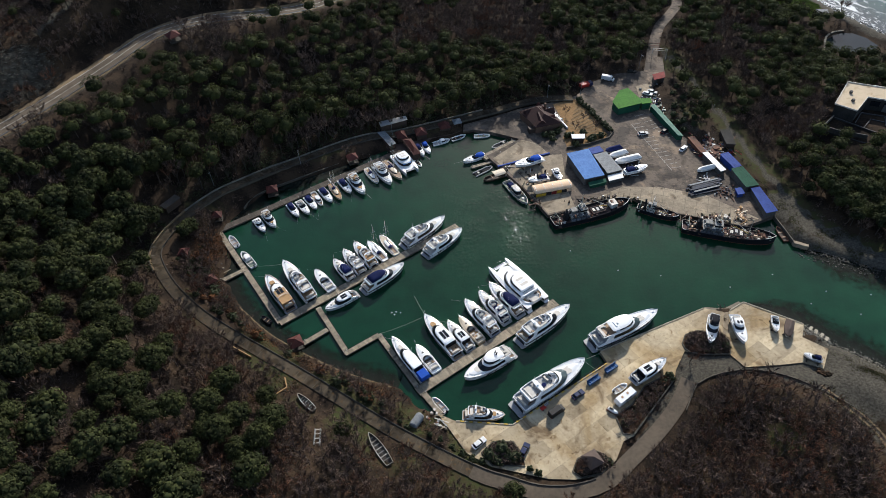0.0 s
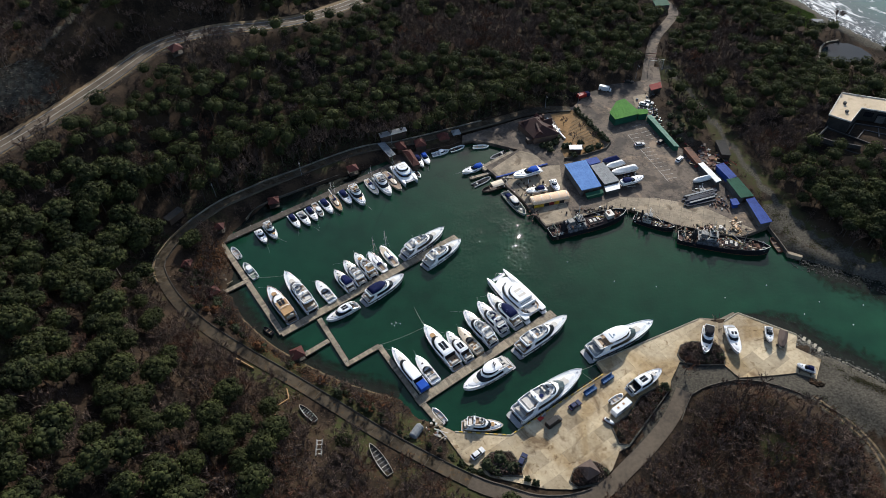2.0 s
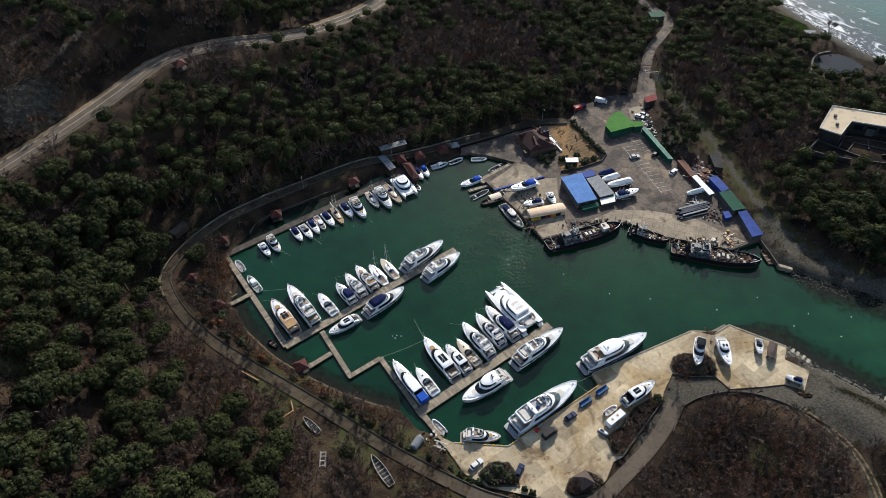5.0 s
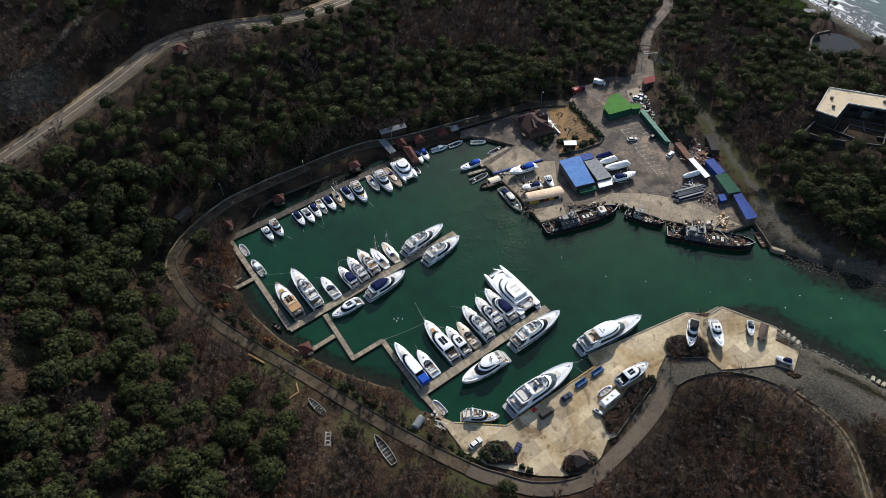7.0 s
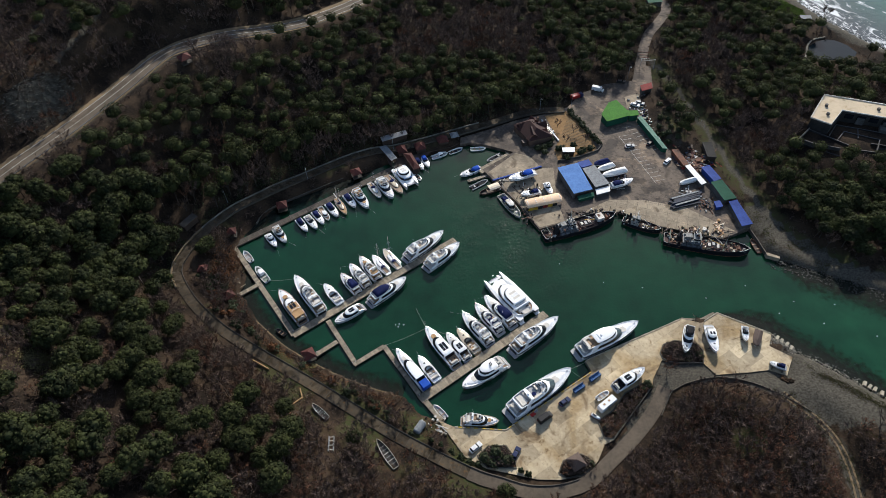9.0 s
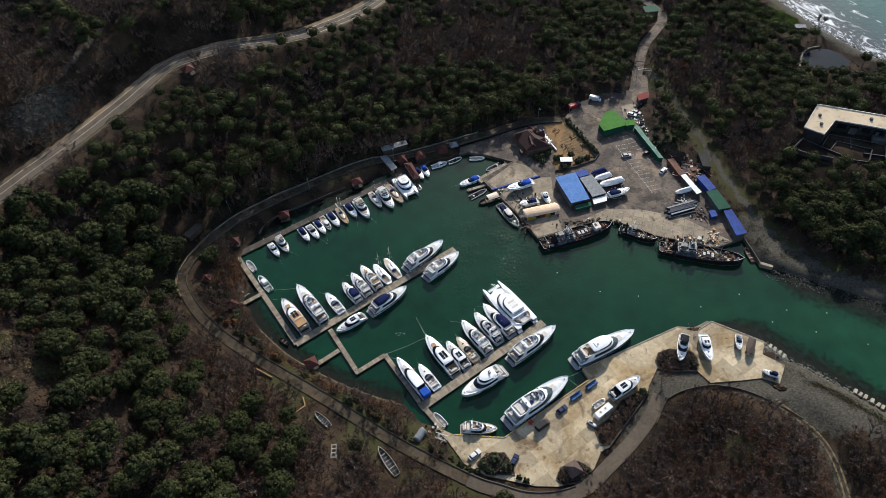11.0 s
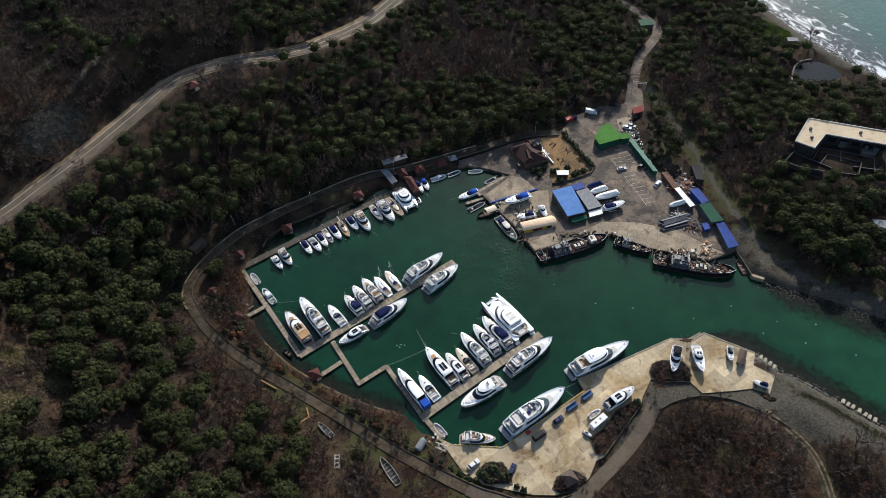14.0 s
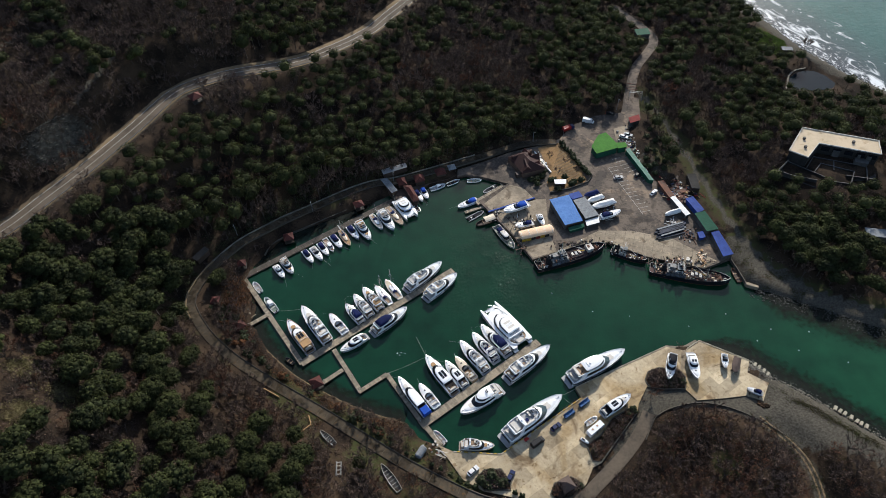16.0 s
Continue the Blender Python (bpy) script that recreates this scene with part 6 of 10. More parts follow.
    if fore_house:
        f = part("fore_house", Shape().box((0.275 * L, 0, zb + 1.1 + sheer(0.275 * L)), (0.08 * L, W * 0.42, 1.9)), SHIPWHITE, b)
        part("fore_house_roof", Shape().box((0.275 * L, 0, zb + 2.1 + sheer(0.275 * L)), (0.085 * L, W * 0.46, 0.12)), SHIPWHITE, f)
        part("roof_patch", Shape().box((0.265 * L, 0.4, zb + 2.2 + sheer(0.275 * L)), (0.03 * L, W * 0.2, 0.1)), RUST, f)
    part("winch", Shape().tube((0.37 * L, -0.9, zb + 0.6 + sheer(0.37 * L)), (0.37 * L, 0.9, zb + 0.6 + sheer(0.37 * L)), 0.5, k=8).box((0.37 * L, 0, zb + 0.25 + sheer(0.37 * L)), (1.5, 2.2, 0.5)), RUST, b)
    part("stern_gantry", bar(Shape(), [(-0.44 * L, -W * 0.3, zb), (-0.44 * L, -W * 0.26, zb + 3.2), (-0.44 * L, W * 0.26, zb + 3.2), (-0.44 * L, W * 0.3, zb)], 0.13, 5), SHIPGREEN, b)
    for i in range(9 if not small else 5):
        u = (-0.38 + (0.09 if not small else 0.16) * i) * L
        ring = [(u + 0.4 * math.cos(t), W * 0.5 + 0.05, H * 0.6 + 0.4 * math.sin(t)) for t in [q * math.pi / 4 for q in range(9)]]
        part("tyre_fender", bar(Shape(), ring, 0.14, 5), TYRE, b)
    # gear on the boat deck and the wheelhouse roof
    for _ in range(34 if not small else 12):
        u, v = xb + rnd.uniform(-0.11, 0.1) * L, rnd.uniform(-0.31, 0.31) * W
        on_roof = abs(u - xb - 0.045 * L) < 0.043 * L and abs(v) < 0.22 * W
        z0 = zb + (4.22 if on_roof else 2.3)
        k, sh_ = rnd.random(), Shape()
        if k < 0.4:
            sh_.tube((u, v, z0), (u, v, z0 + rnd.uniform(0.4, 1.3)), rnd.uniform(0.12, 0.3), k=7)
            nm = "vent_pipe"
        elif k < 0.6:
            sh_.tube((u, v, z0 + 0.2), (u + rnd.uniform(-2, 2), v + rnd.uniform(-1.2, 1.2), z0 + rnd.uniform(0.4, 2.2)), 0.06, k=4)
            nm = "spar"
        else:
            sz = rnd.uniform(0.3, 0.9)
            sh_.box((u, v, z0 + sz / 2), (rnd.uniform(0.4, 1.3), rnd.uniform(0.3, 0.8), sz), rnd.choice((0, 90, rnd.uniform(0, 90))), rnd.uniform(0.75, 1))
            nm = "deck_box"
        part(nm, sh_, rnd.choice((SHIPWHITE, SHIPWHITE, SHIPGREY, BLACKC, DARKHULL, SHIPGREEN, BUNDLE, RUST)), b)
    palette = (RUST, NET, SHIPWHITE, DARKHULL, NET, ORANGE, DARKWOOD, BLACKC, RUST, SHIPGREEN, BLACKC) if nets else (RUST, DARKWOOD, BLACKC, DARKHULL, SHIPWHITE, NET, BLACKC, DECKRUST)
    for _ in range((190 if nets else 130) if not small else 80):
        u = rnd.choice((rnd.uniform(-0.46, -0.27), rnd.uniform(0.16, 0.45), rnd.uniform(-0.06, 0.2))) * L
        v = rnd.uniform(-0.4, 0.4) * W * (1 if u < 0.15 * L else 1 - 1.9 * (u / L - 0.15))
        if x0 < u < x1 and abs(v) < 0.26 * W and rnd.random() < 0.6:
            continue
        zz = zb + sheer(u) - 0.02
        k, sh_ = rnd.random(), Shape()
        if k < 0.3:
            # a lump of net or sacking
            q0 = rnd.uniform(0.3, 0.85)
            sh_.stack([[(u + q0 * kk * rnd.uniform(0.8, 1.2) * math.cos(t), v + q0 * kk * rnd.uniform(0.8, 1.2) * math.sin(t), zz + q0 * hh_) for t in [i * math.pi / 4 for i in range(8)]] for kk, hh_ in ((1, 0), (0.9, 0.35), (0.35, 0.65))])
            nm = "net"
        elif k < 0.5:
            sh_.tube((u, v, zz), (u, v, zz + rnd.uniform(0.5, 1.0)), rnd.uniform(0.25, 0.36), k=8)
            nm = "fuel_drum"
        elif k < 0.68:
            t = rnd.uniform(0, 3.1)
            sh_.tube((u, v, zz + rnd.uniform(0.2, 1.0)), (u + 2.2 * math.cos(t), v + 1.0 * math.sin(t), zz + rnd.uniform(0.3, 1.6)), 0.07, k=4)
            nm = "spar"
        else:
            sz = rnd.uniform(0.2, 0.9)
            sh_.box((u, v, zz + sz / 2), (rnd.uniform(0.3, 1.3), rnd.uniform(0.25, 0.7), sz), rnd.uniform(0, 90), rnd.uniform(0.7, 1))
            nm = "crate"
        part(nm, sh_, rnd.choice(palette), b)
    return b


ship(55.4, 178.2, 18, 32, 7, "old dark blue fishing ship with white deckhouse and grey fenders", DARKHULL, True, False, 3)
ship(80.2, 177.4, -27, 15.2, 4.2, "small rusty dark fishing cutter with white wheelhouse", DARKHULL, False, False, 5)
ship(102.6, 165.5, -15.5, 32, 7.2, "rusty dark blue working ship crowded with nets and gear", DARKHULL, False, True, 8)


# ---- pontoons and jetties ----
def pontoon(label, a, b, w, top=0.7, name="pontoon", deck=None, panel=0.9):
    a, b = Vector((*a, 0)), Vector((*b, 0))
    L, turn = (b - a).length, math.degrees(math.atan2(b.y - a.y, b.x - a.x))
    d = thing(name, label, "pontoon", pose(a.x, a.y, 0, 0, 0, turn))
    n = max(1, round(L / panel))
    s = L / n
    me = Shape().box((0, 0, 0), (s - 0.07, w - 0.3, 0.1)).mesh("deck_panel")
    me.materials.append(deck or DECKWOOD)
    for i in range(n):
        ob = part("deck_panel", me, deck or DECKWOOD, d)
        ob.location = ((i + 0.5) * s, 0.02 * math.sin(i * 2.3), top - 0.05 + 0.012 * math.sin(i * 1.7))
    for k in (-1, 1):
        part("edge_beam", Shape().box((L / 2, k * (w / 2 - 0.08), top - 0.14), (L, 0.16, 0.3)), PILE, d)
    part("float", Shape().box((L / 2, 0, 0.1), (L - 0.3, w - 0.5, 0.85)), QUAY, d)
    for i in range(int(L / 7) + 1):
        k = -1 if i % 2 else 1
        part("bollard", Shape().tube((1 + i * 6.6 if 1 + i * 6.6 < L else L - 0.5, k * (w / 2 - 0.2), top - 0.1), (1 + i * 6.6 if 1 + i * 6.6 < L else L - 0.5, k * (w / 2 - 0.2), top + 0.4), 0.12, 0.15), GREYDECK, d)
    return d


pontoon("grey plank jetty below the north-west bank", (-85.2, 174.6), (-20.5, 217.6), 2.9, deck=SHADEDECK)
pontoon("narrow grey plank pier on the west side", (-84.4, 176), (-54.2, 131.4), 2.1)
pontoon("weathered plank pontoon between moored yachts", (-54.6, 131.4), (5.2, 174), 3.1)
pontoon("narrow plank walkway linking the pontoons", (-42.6, 137.2), (-31.2, 118.4), 1.9)
pontoon("narrow plank walkway linking the pontoons", (-31.9, 118.3), (-21.6, 125.3), 1.9, top=0.72)
pontoon("narrow plank walkway linking the pontoons", (-21.9, 125.5), (-8.2, 104.0), 1.9)
pontoon("weathered plank pontoon between moored yachts", (-9.3, 103.9), (36.6, 136.5), 3.3, top=0.73)
pontoon("narrow plank walkway to the quay steps", (-8, 104.2), (-2.2, 96.4), 2.0, top=0.69)
pontoon("short plank footbridge to a red-roofed shelter", (-78.2, 149.8), (-70.4, 155.2), 1.9, top=0.74, name="footbridge")
pontoon("short plank footbridge to a red-roofed shelter", (-45.6, 122.7), (-38.4, 128), 1.9, top=0.74, name="footbridge")
pontoon("boat pier of the yard with weathered planks", (17.4, 212.6), (31.4, 222.6), 3.6, top=1.5, name="pier")
pontoon("low dark finger pier of the yard", (12, 207.5), (22.5, 211.5), 1.6, top=0.8, name="pier")


def rope(a, b, sag=0.5):
    r = thing("mooring_rope", "thin pale green mooring rope over the water", "rope")
    pts = [Vector(a).lerp(Vector(b), i / 8) - Vector((0, 0, sag * math.sin(math.pi * i / 8))) for i in range(9)]
    part("strand", bar(Shape(), pts, 0.05, 4), SHIPGREEN, r)


rope((-70.2, 156.6, 0.9), (-56.6, 156.4, 1.6), 0.4)
rope((-21.6, 125.4, 0.9), (-6.9, 131.2, 2), 0.6)
rope((-6.9, 131.4, 2.4), (-10.6, 141.4, 0.1), 0.2)
rope((41.8, 112.2, 2.8), (47.6, 115.4, 1.6), 0.3)
rope((41.9, 111.4, 2.6), (45, 109.2, 1.5), 0.3)

# bow lines of the moored boats
for i, (bx0, by0, turn0, L0, H0) in enumerate(BERTHED):
    d0 = Vector((math.cos(radians(turn0)), math.sin(radians(turn0))))
    n0 = Vector((-d0.y, d0.x)) * (1 if i % 2 else -1)
    if 80 < turn0 < 140 or turn0 < -40 and by0 > 170:
        p0 = Vector((bx0, by0)) + d0 * L0 * 0.48
        e0 = p0 + d0 * (3 + i % 3) + n0 * (1.2 + 0.5 * (i % 4))
        ln = thing("mooring_line", "thin pale mooring line from a moored boat's bow", "rope")
        part("strand", bar(Shape(), [(p0.x, p0.y, H0 * 1.25), ((p0.x + e0.x) / 2, (p0.y + e0.y) / 2, H0 * 0.55), (e0.x, e0.y, -0.1)], 0.022, 4), GREYDECK, ln)

# small white floats on the water
for fx0, fy0 in ((-18, 134.5), (-16.5, 134.8), (-15, 134.4), (-17, 133.6), (60, 150), (74, 147), (96, 141), (112, 146), (127, 138), (45, 160), (120, 133), (134, 128), (141, 136), (150, 122)):
    bu = thing("mooring_buoy", "small white float on the harbour water", "buoy", pose(fx0, fy0, 0), "mooring buoys")
    part("float", Shape().stack([[(0.22 * k * math.cos(t), 0.22 * k * math.sin(t), z) for t in [i * math.pi / 4 for i in range(8)]] for k, z in ((0.4, -0.1), (1, 0.05), (0.8, 0.2), (0.25, 0.28))]), WHITEC, bu)


# ---- buildings ----
def inset(plan, d):
    cx, cy = sum(p[0] for p in plan) / len(plan), sum(p[1] for p in plan) / len(plan)
    out = []
    for x, y in plan:
        r = math.hypot(x - cx, y - cy)
        out.append((cx + (x - cx) * (1 - d / r), cy + (y - cy) * (1 - d / r)))
    return out


def shed(name, label, corners, h, roof, wall, z=None, seams=0, slope=0.4, doors=0, category="shed"):
    """A shed under a sheet roof that falls from its first side (corners 0 and 1) to the opposite one; seams run down it."""
    z = YARD_Z if z is None else z
    cx, cy = sum(p[0] for p in corners) / 4, sum(p[1] for p in corners) / 4
    loc = [(x - cx, y - cy) for x, y in corners]
    b = thing(name, label, category, pose(cx, cy, z))
    body = part("wall", Shape().prism(inset(loc, 0.45), -0.3, h - z - slope / 2 - 0.14), wall, b)
    zs = (slope, slope, 0, 0)
    lo = [(x, y, h - z + s - slope / 2 - 0.1) for (x, y), s in zip(loc, zs)]
    hi = [(x, y, h - z + s - slope / 2 + 0.08) for (x, y), s in zip(loc, zs)]
    r = part("roof", Shape().stack([lo, hi]), roof, b)
    part("gable", Shape().stack([[(x, y, h - z - slope / 2 - 0.5) for x, y in inset(loc, 0.5)], [(x, y, q[2] - 0.06 - slope * 0.1) for (x, y), q in zip(inset(loc, 0.5), lo)]]), wall, b)
    for i in range(1, seams):
        t = i / seams
        p, q = Vector(hi[0]).lerp(Vector(hi[1]), t), Vector(hi[3]).lerp(Vector(hi[2]), t)
        part("roof_seam", Shape().tube(p, q, 0.06, k=4), roof, r)
    e, f = Vector(loc[3]), Vector(loc[2])
    for i in range(doors):
        c = e.lerp(f, (i + 0.5) / doors) * 0.955
        part("door", Shape().box((c.x, c.y, 1.15), (2.2, 0.2, 2.3), math.degrees(math.atan2(f.y - e.y, f.x - e.x))), DARKWOOD, b)
    return b


def shelter(x, y, z, size, label, roof=None, h=2.3, turn=0):
    """A small open pavilion: floor, posts, pyramid roof."""
    b = thing("shelter", label, "pavilion", pose(x, y, z, 0, 0, turn))
    s = size / 2
    # floor kept dark to paint in the shade below the roof
    part("floor", Shape().box((0, 0, 0.0), (size * 0.9, size * 0.9, 0.5)), PILE, b)
    for i in (-1, 1):
        for j in (-1, 1):
            part("post", Shape().box((i * s * 0.8, j * s * 0.8, h / 2), (0.16, 0.16, h)), DARKWOOD, b)
        part("railing", Shape().box((i * s * 0.8, 0, 0.9), (0.08, size * 0.8, 0.1)), DARKWOOD, b)
    e = [(-s, -s, h), (s, -s, h), (s, s, h), (-s, s, h)]
    part("roof", Shape().stack([[(px, py, h - 0.12) for px, py, _ in e], e, [(px * 0.04, py * 0.04, h + size * 0.36) for px, py, _ in e]]), roof or REDROOF, b)
    part("table", Shape().box((0, 0, 0.8), (size * 0.4, size * 0.22, 0.08)).box((0, 0, 0.5), (0.2, 0.2, 0.6)), DARKWOOD, b)
    return b


def gabled(name, label, plan, eave, ridge, z, wall, roof, category="house", over=0.5):
    """A house on a four-cornered plan with a hipped roof."""
    cx, cy = sum(p[0] for p in plan) / 4, sum(p[1] for p in plan) / 4
    loc = [Vector((x - cx, y - cy)) for x, y in plan]
    b = thing(name, label, category, pose(cx, cy, z))
    part("wall", Shape().prism([tuple(p) for p in inset([tuple(p) for p in loc], over)], -0.4, eave + 0.15), wall, b)
    a, c = (loc[0] + loc[1]) / 2, (loc[2] + loc[3]) / 2
    r0, r1 = a.lerp(c, 0.3), a.lerp(c, 0.7)
    v = [(*p, eave) for p in loc] + [(*r0, ridge), (*r1, ridge)] + [(*p, eave - 0.15) for p in loc]
    part("roof", Shape().add(v, [(0, 1, 4), (1, 2, 5, 4), (2, 3, 5), (3, 0, 4, 5), (9, 8, 7, 6), (6, 7, 1, 0), (7, 8, 2, 1), (8, 9, 3, 2), (9, 6, 0, 3)]), roof, b)
    return b


# workshop with the sky-blue roof and its grey annexes
ws = shed("workshop", "boat workshop under a sky-blue sheet roof", [(50.4, 208.5), (59.6, 211.1), (63.2, 195.3), (55.1, 193.1)], 5.2, BLUEROOF, GREYWALL, seams=9, slope=0.7, doors=2, category="workshop")
part("canopy", Shape().stack([[(-0.6, -9.2, 1.9), (6.6, -7.2, 1.9), (6.8, -9.0, 1.6), (-0.2, -11.2, 1.6)], [(-0.6, -9.2, 2.05), (6.6, -7.2, 2.05), (6.8, -9.0, 1.75), (-0.2, -11.2, 1.75)]]), DARKGREEN, ws)
part("canopy_wall", Shape().box((3.2, -9.1, 0.9), (6.4, 1.5, 1.7), 15.5), DARKGREEN, ws)
shed("container", "deep blue container behind the workshop", [(59.8, 212.9), (64.8, 214.5), (66.0, 211.0), (61.1, 209.4)], 4.2, DARKBLUE, DARKBLUE, slope=0.05, category="container")
for i in range(4):
    t0, t1 = i / 4, (i + 0.94) / 4
    L0, R0, L1, R1 = Vector((61.3, 208.9)), Vector((66.9, 210.7)), Vector((64.9, 197.0)), Vector((71.2, 199.0))
    shed("container", "long grey sheet-roofed container beside the workshop", [tuple(L0.lerp(L1, t0)), tuple(R0.lerp(R1, t0)), tuple(R0.lerp(R1, t1)), tuple(L0.lerp(L1, t1))], 4.1, GREYROOF, GREYWALL, seams=4, slope=0.15, category="container")
shed("container", "pale grey box container beside the workshop", [(64.8, 196.8), (71.2, 198.7), (70.9, 195.4), (64.9, 193.6)], 3.2, WHITEC, GREYWALL, slope=0.05, category="container")

gh = thing("green_store", "five-sided store under a bright green sheet roof", "building", pose(82, 246, YARD_Z))
store = [(-6.3, -2.2), (-1.6, 5.8), (2.5, 7.5), (6.4, -0.6), (6.2, -3.8), (-4.6, -7.2)]
part("wall", Shape().prism(inset(store, 0.4), -0.3, 3.6), DARKGREEN, gh)
rf_ = part("roof", Shape().stack([[(x, y, 3.45 + 0.05 * (y + 7)) for x, y in store[::-1]][::-1], [(x, y, 3.6 + 0.05 * (y + 7)) for x, y in store]]), GREENROOF, gh)
for i in range(9):
    u = -5.2 + i * 1.3
    ends = clipped(store[::-1], [(u, -20), (u + 0.1, -20), (u + 0.1, 20), (u, 20)]) if i < 9 else []
    ys = [p[1] for p in ends]
    if ys:
        part("roof_seam", Shape().tube((u, min(ys), 3.62 + 0.05 * (min(ys) + 7)), (u, max(ys), 3.62 + 0.05 * (max(ys) + 7)), 0.05, k=4), GREENROOF, rf_)
shed("green_store", "small store under a bright green sheet roof", [(88.5, 246.2), (93.1, 246), (93, 242.9), (88.5, 242.2)], 5.0, GREENROOF, DARKGREEN, slope=0.2, seams=3, category="building")
shed("long_shed", "long narrow shed under a pale teal roof beside the car park", [(92.1, 242.1), (94.3, 242.7), (100.6, 219.5), (98.5, 219.9)], 4.2, TEALROOF, DARKGREEN, slope=0.1, seams=2)
shed("gate_booth", "red-roofed guard booth by the gate", [(98.7, 265.8), (104.7, 268.1), (104.4, 263.9), (98.8, 262)], 4.4, REDSHEET, GREYWALL, slope=0.5, doors=1, seams=5, category="booth")
shed("container", "long white container store", [(105.3, 208.4), (107.6, 209.2), (111.5, 197.6), (109.1, 196.5)], 3.8, WHITEC, GREYWALL, slope=0.05, category="container")
shed("rusty_store", "row of stores under a rusty roof", [(102.3, 219.2), (105.3, 219.8), (107.4, 209.6), (105.0, 208.8)], 3.6, RUST, RUST, slope=0.15, seams=4)
shed("container", "deep blue container with pale end", [(111.6, 206.5), (115.4, 207.8), (118, 199.3), (114.6, 197.6)], 4.3, DARKBLUE, DARKBLUE, slope=0.15, seams=4, category="container")
shed("green_shed", "storage shed under a dark green sheet roof", [(112.7, 196.7), (117.6, 197.8), (120.5, 187.1), (115.1, 186.1)], 4.8, DARKGREEN, GREYWALL, slope=0.4, seams=8, doors=1)
shed("blue_shed", "low store under a deep blue sheet roof", [(117, 185.9), (120.6, 186.6), (122.8, 173.4), (118.1, 172.3)], 4.0, DARKBLUE, GREYWALL, slope=0.3, seams=7)
shed("blue_cabin", "small blue portable cabin", [(111.4, 186.8), (114.1, 187.3), (114.3, 183.8), (111.5, 183.2)], 3.5, DARKBLUE, DARKBLUE, slope=0.05, category="cabin")

# red-roofed restaurant house
rh = gabled("restaurant_house", "brown brick house under a maroon hipped roof", [(34.4, 239.3), (45.2, 244.2), (51.6, 230.2), (40.4, 227.2)], 3.4, 6.6, YARD_Z, WARMWALL, DARKROOF)
part("dormer", Shape().stack([[(-2.0, 3.0, 3.4), (2.6, 5.2, 3.4), (1.0, 0.2, 3.4)], [(-0.6, 3.0, 6.3), (1.0, 3.8, 6.3), (0.6, 1.2, 6.3)]]), DARKROOF, rh)
part("front_gable", Shape().stack([[(-3.2, -7.6, 2.9), (3.0, -6.0, 2.9), (1.0, 0, 2.9), (-3.4, -1.4, 2.9)], [(-0.4, -6.4, 5.6), (0.3, -6.2, 5.6), (-0.6, -0.6, 6.2), (-1.2, -0.8, 6.2)]]), DARKROOF, rh)
for k, (u, v, w_, turn_) in enumerate(((4.2, -2.6, 2.0, 25), (-4.6, 2.4, 2.0, 205), (0.8, 6.0, 1.7, 115), (4.6, 2.8, 1.6, 25))):
    c_, s_ = math.cos(radians(turn_)), math.sin(radians(turn_))
    at = lambda a, b, z: (u + a * c_ - b * s_, v + a * s_ + b * c_, z)
    part("gable", Shape().stack([[at(-2.6, -w_, 3.2), at(1.9, -w_, 3.2), at(1.9, w_, 3.2), at(-2.6, w_, 3.2)], [at(-2.6, -0.06, 5.7), at(1.9, -0.06, 5.5), at(1.9, 0.06, 5.5), at(-2.6, 0.06, 5.7)]]), DARKROOF if k % 2 else REDROOF, rh)
    part("gable_wall", Shape().box(at(1.3, 0, 2.4), (0.5, w_ * 1.5, 1.8), turn_), WARMWALL, rh)
part("chimney", Shape().box((2.6, 4.4, 5.4), (0.8, 0.8, 3.2), 20), WARMWALL, rh)
for k in range(3):
    part("window", Shape().box((1.4 + 1.9 * k, -5.75 + 0.5 * k, 1.7), (1.0, 0.25, 1.2), 15), GLASS, rh)
part("porch", Shape().box((-4.2, -6.2, 1.1), (2.6, 2.2, 2.2), 16), DARKWOOD, rh)
kiosk = shed("kiosk", "small kiosk with flat white roof", [(54.6, 222.9), (60.2, 222.8), (59.9, 219.8), (54.5, 220)], 4.2, WHITEC, DARKWOOD, slope=0.05, category="kiosk")

# waterside pavilions on a timber deck
deck = tagged(part("waterside_deck", Shape().prism([(-28.5, 231), (-18.3, 213.8), (-9.6, 213.4), (-8.5, 222), (-4, 227), (5, 229.5), (9, 231.7), (7.5, 237), (-10, 232.6), (-26.4, 234)], 0.2, 1.3), DARKWOOD), "dark timber deck of the waterside restaurant", "deck", kind="structure")
shed("restaurant", "waterside restaurant under a pale grey sheet roof", [(-26.3, 232.4), (-14.9, 236.6), (-14, 234), (-25.3, 229.5)], 6.4, GREYDECK, DARKWOOD, z=1.3, slope=0.3, seams=6, category="restaurant")
shed("restaurant_annex", "dark timber annex under a grey roof", [(-26.9, 228.4), (-23.8, 229.5), (-18.7, 220.8), (-21.3, 219.1)], 4.0, GREYROOF, DARKWOOD, z=1.3, slope=0.2, seams=3, category="building")
gabled("pavilion", "long dark pavilion under a maroon roof", [(-16.4, 224.2), (-12.4, 224.4), (-8.4, 214.3), (-11.4, 213.1)], 2.2, 3.6, 1.3, DARKWOOD, REDROOF, "pavilion", 0.4)
gabled("pavilion", "dark pavilion under a maroon roof", [(-19.6, 228.6), (-15.4, 229.8), (-14.0, 224.6), (-18.2, 224)], 2.4, 4.2, 1.3, DARKWOOD, REDROOF, "pavilion", 0.4)
gabled("pavilion", "square pavilion under an orange-red roof", [(-11.3, 230.2), (-6.6, 231.2), (-5.6, 226.8), (-10.2, 225.4)], 2.4, 4.3, 1.3, DARKWOOD, REDROOF, "pavilion", 0.4)
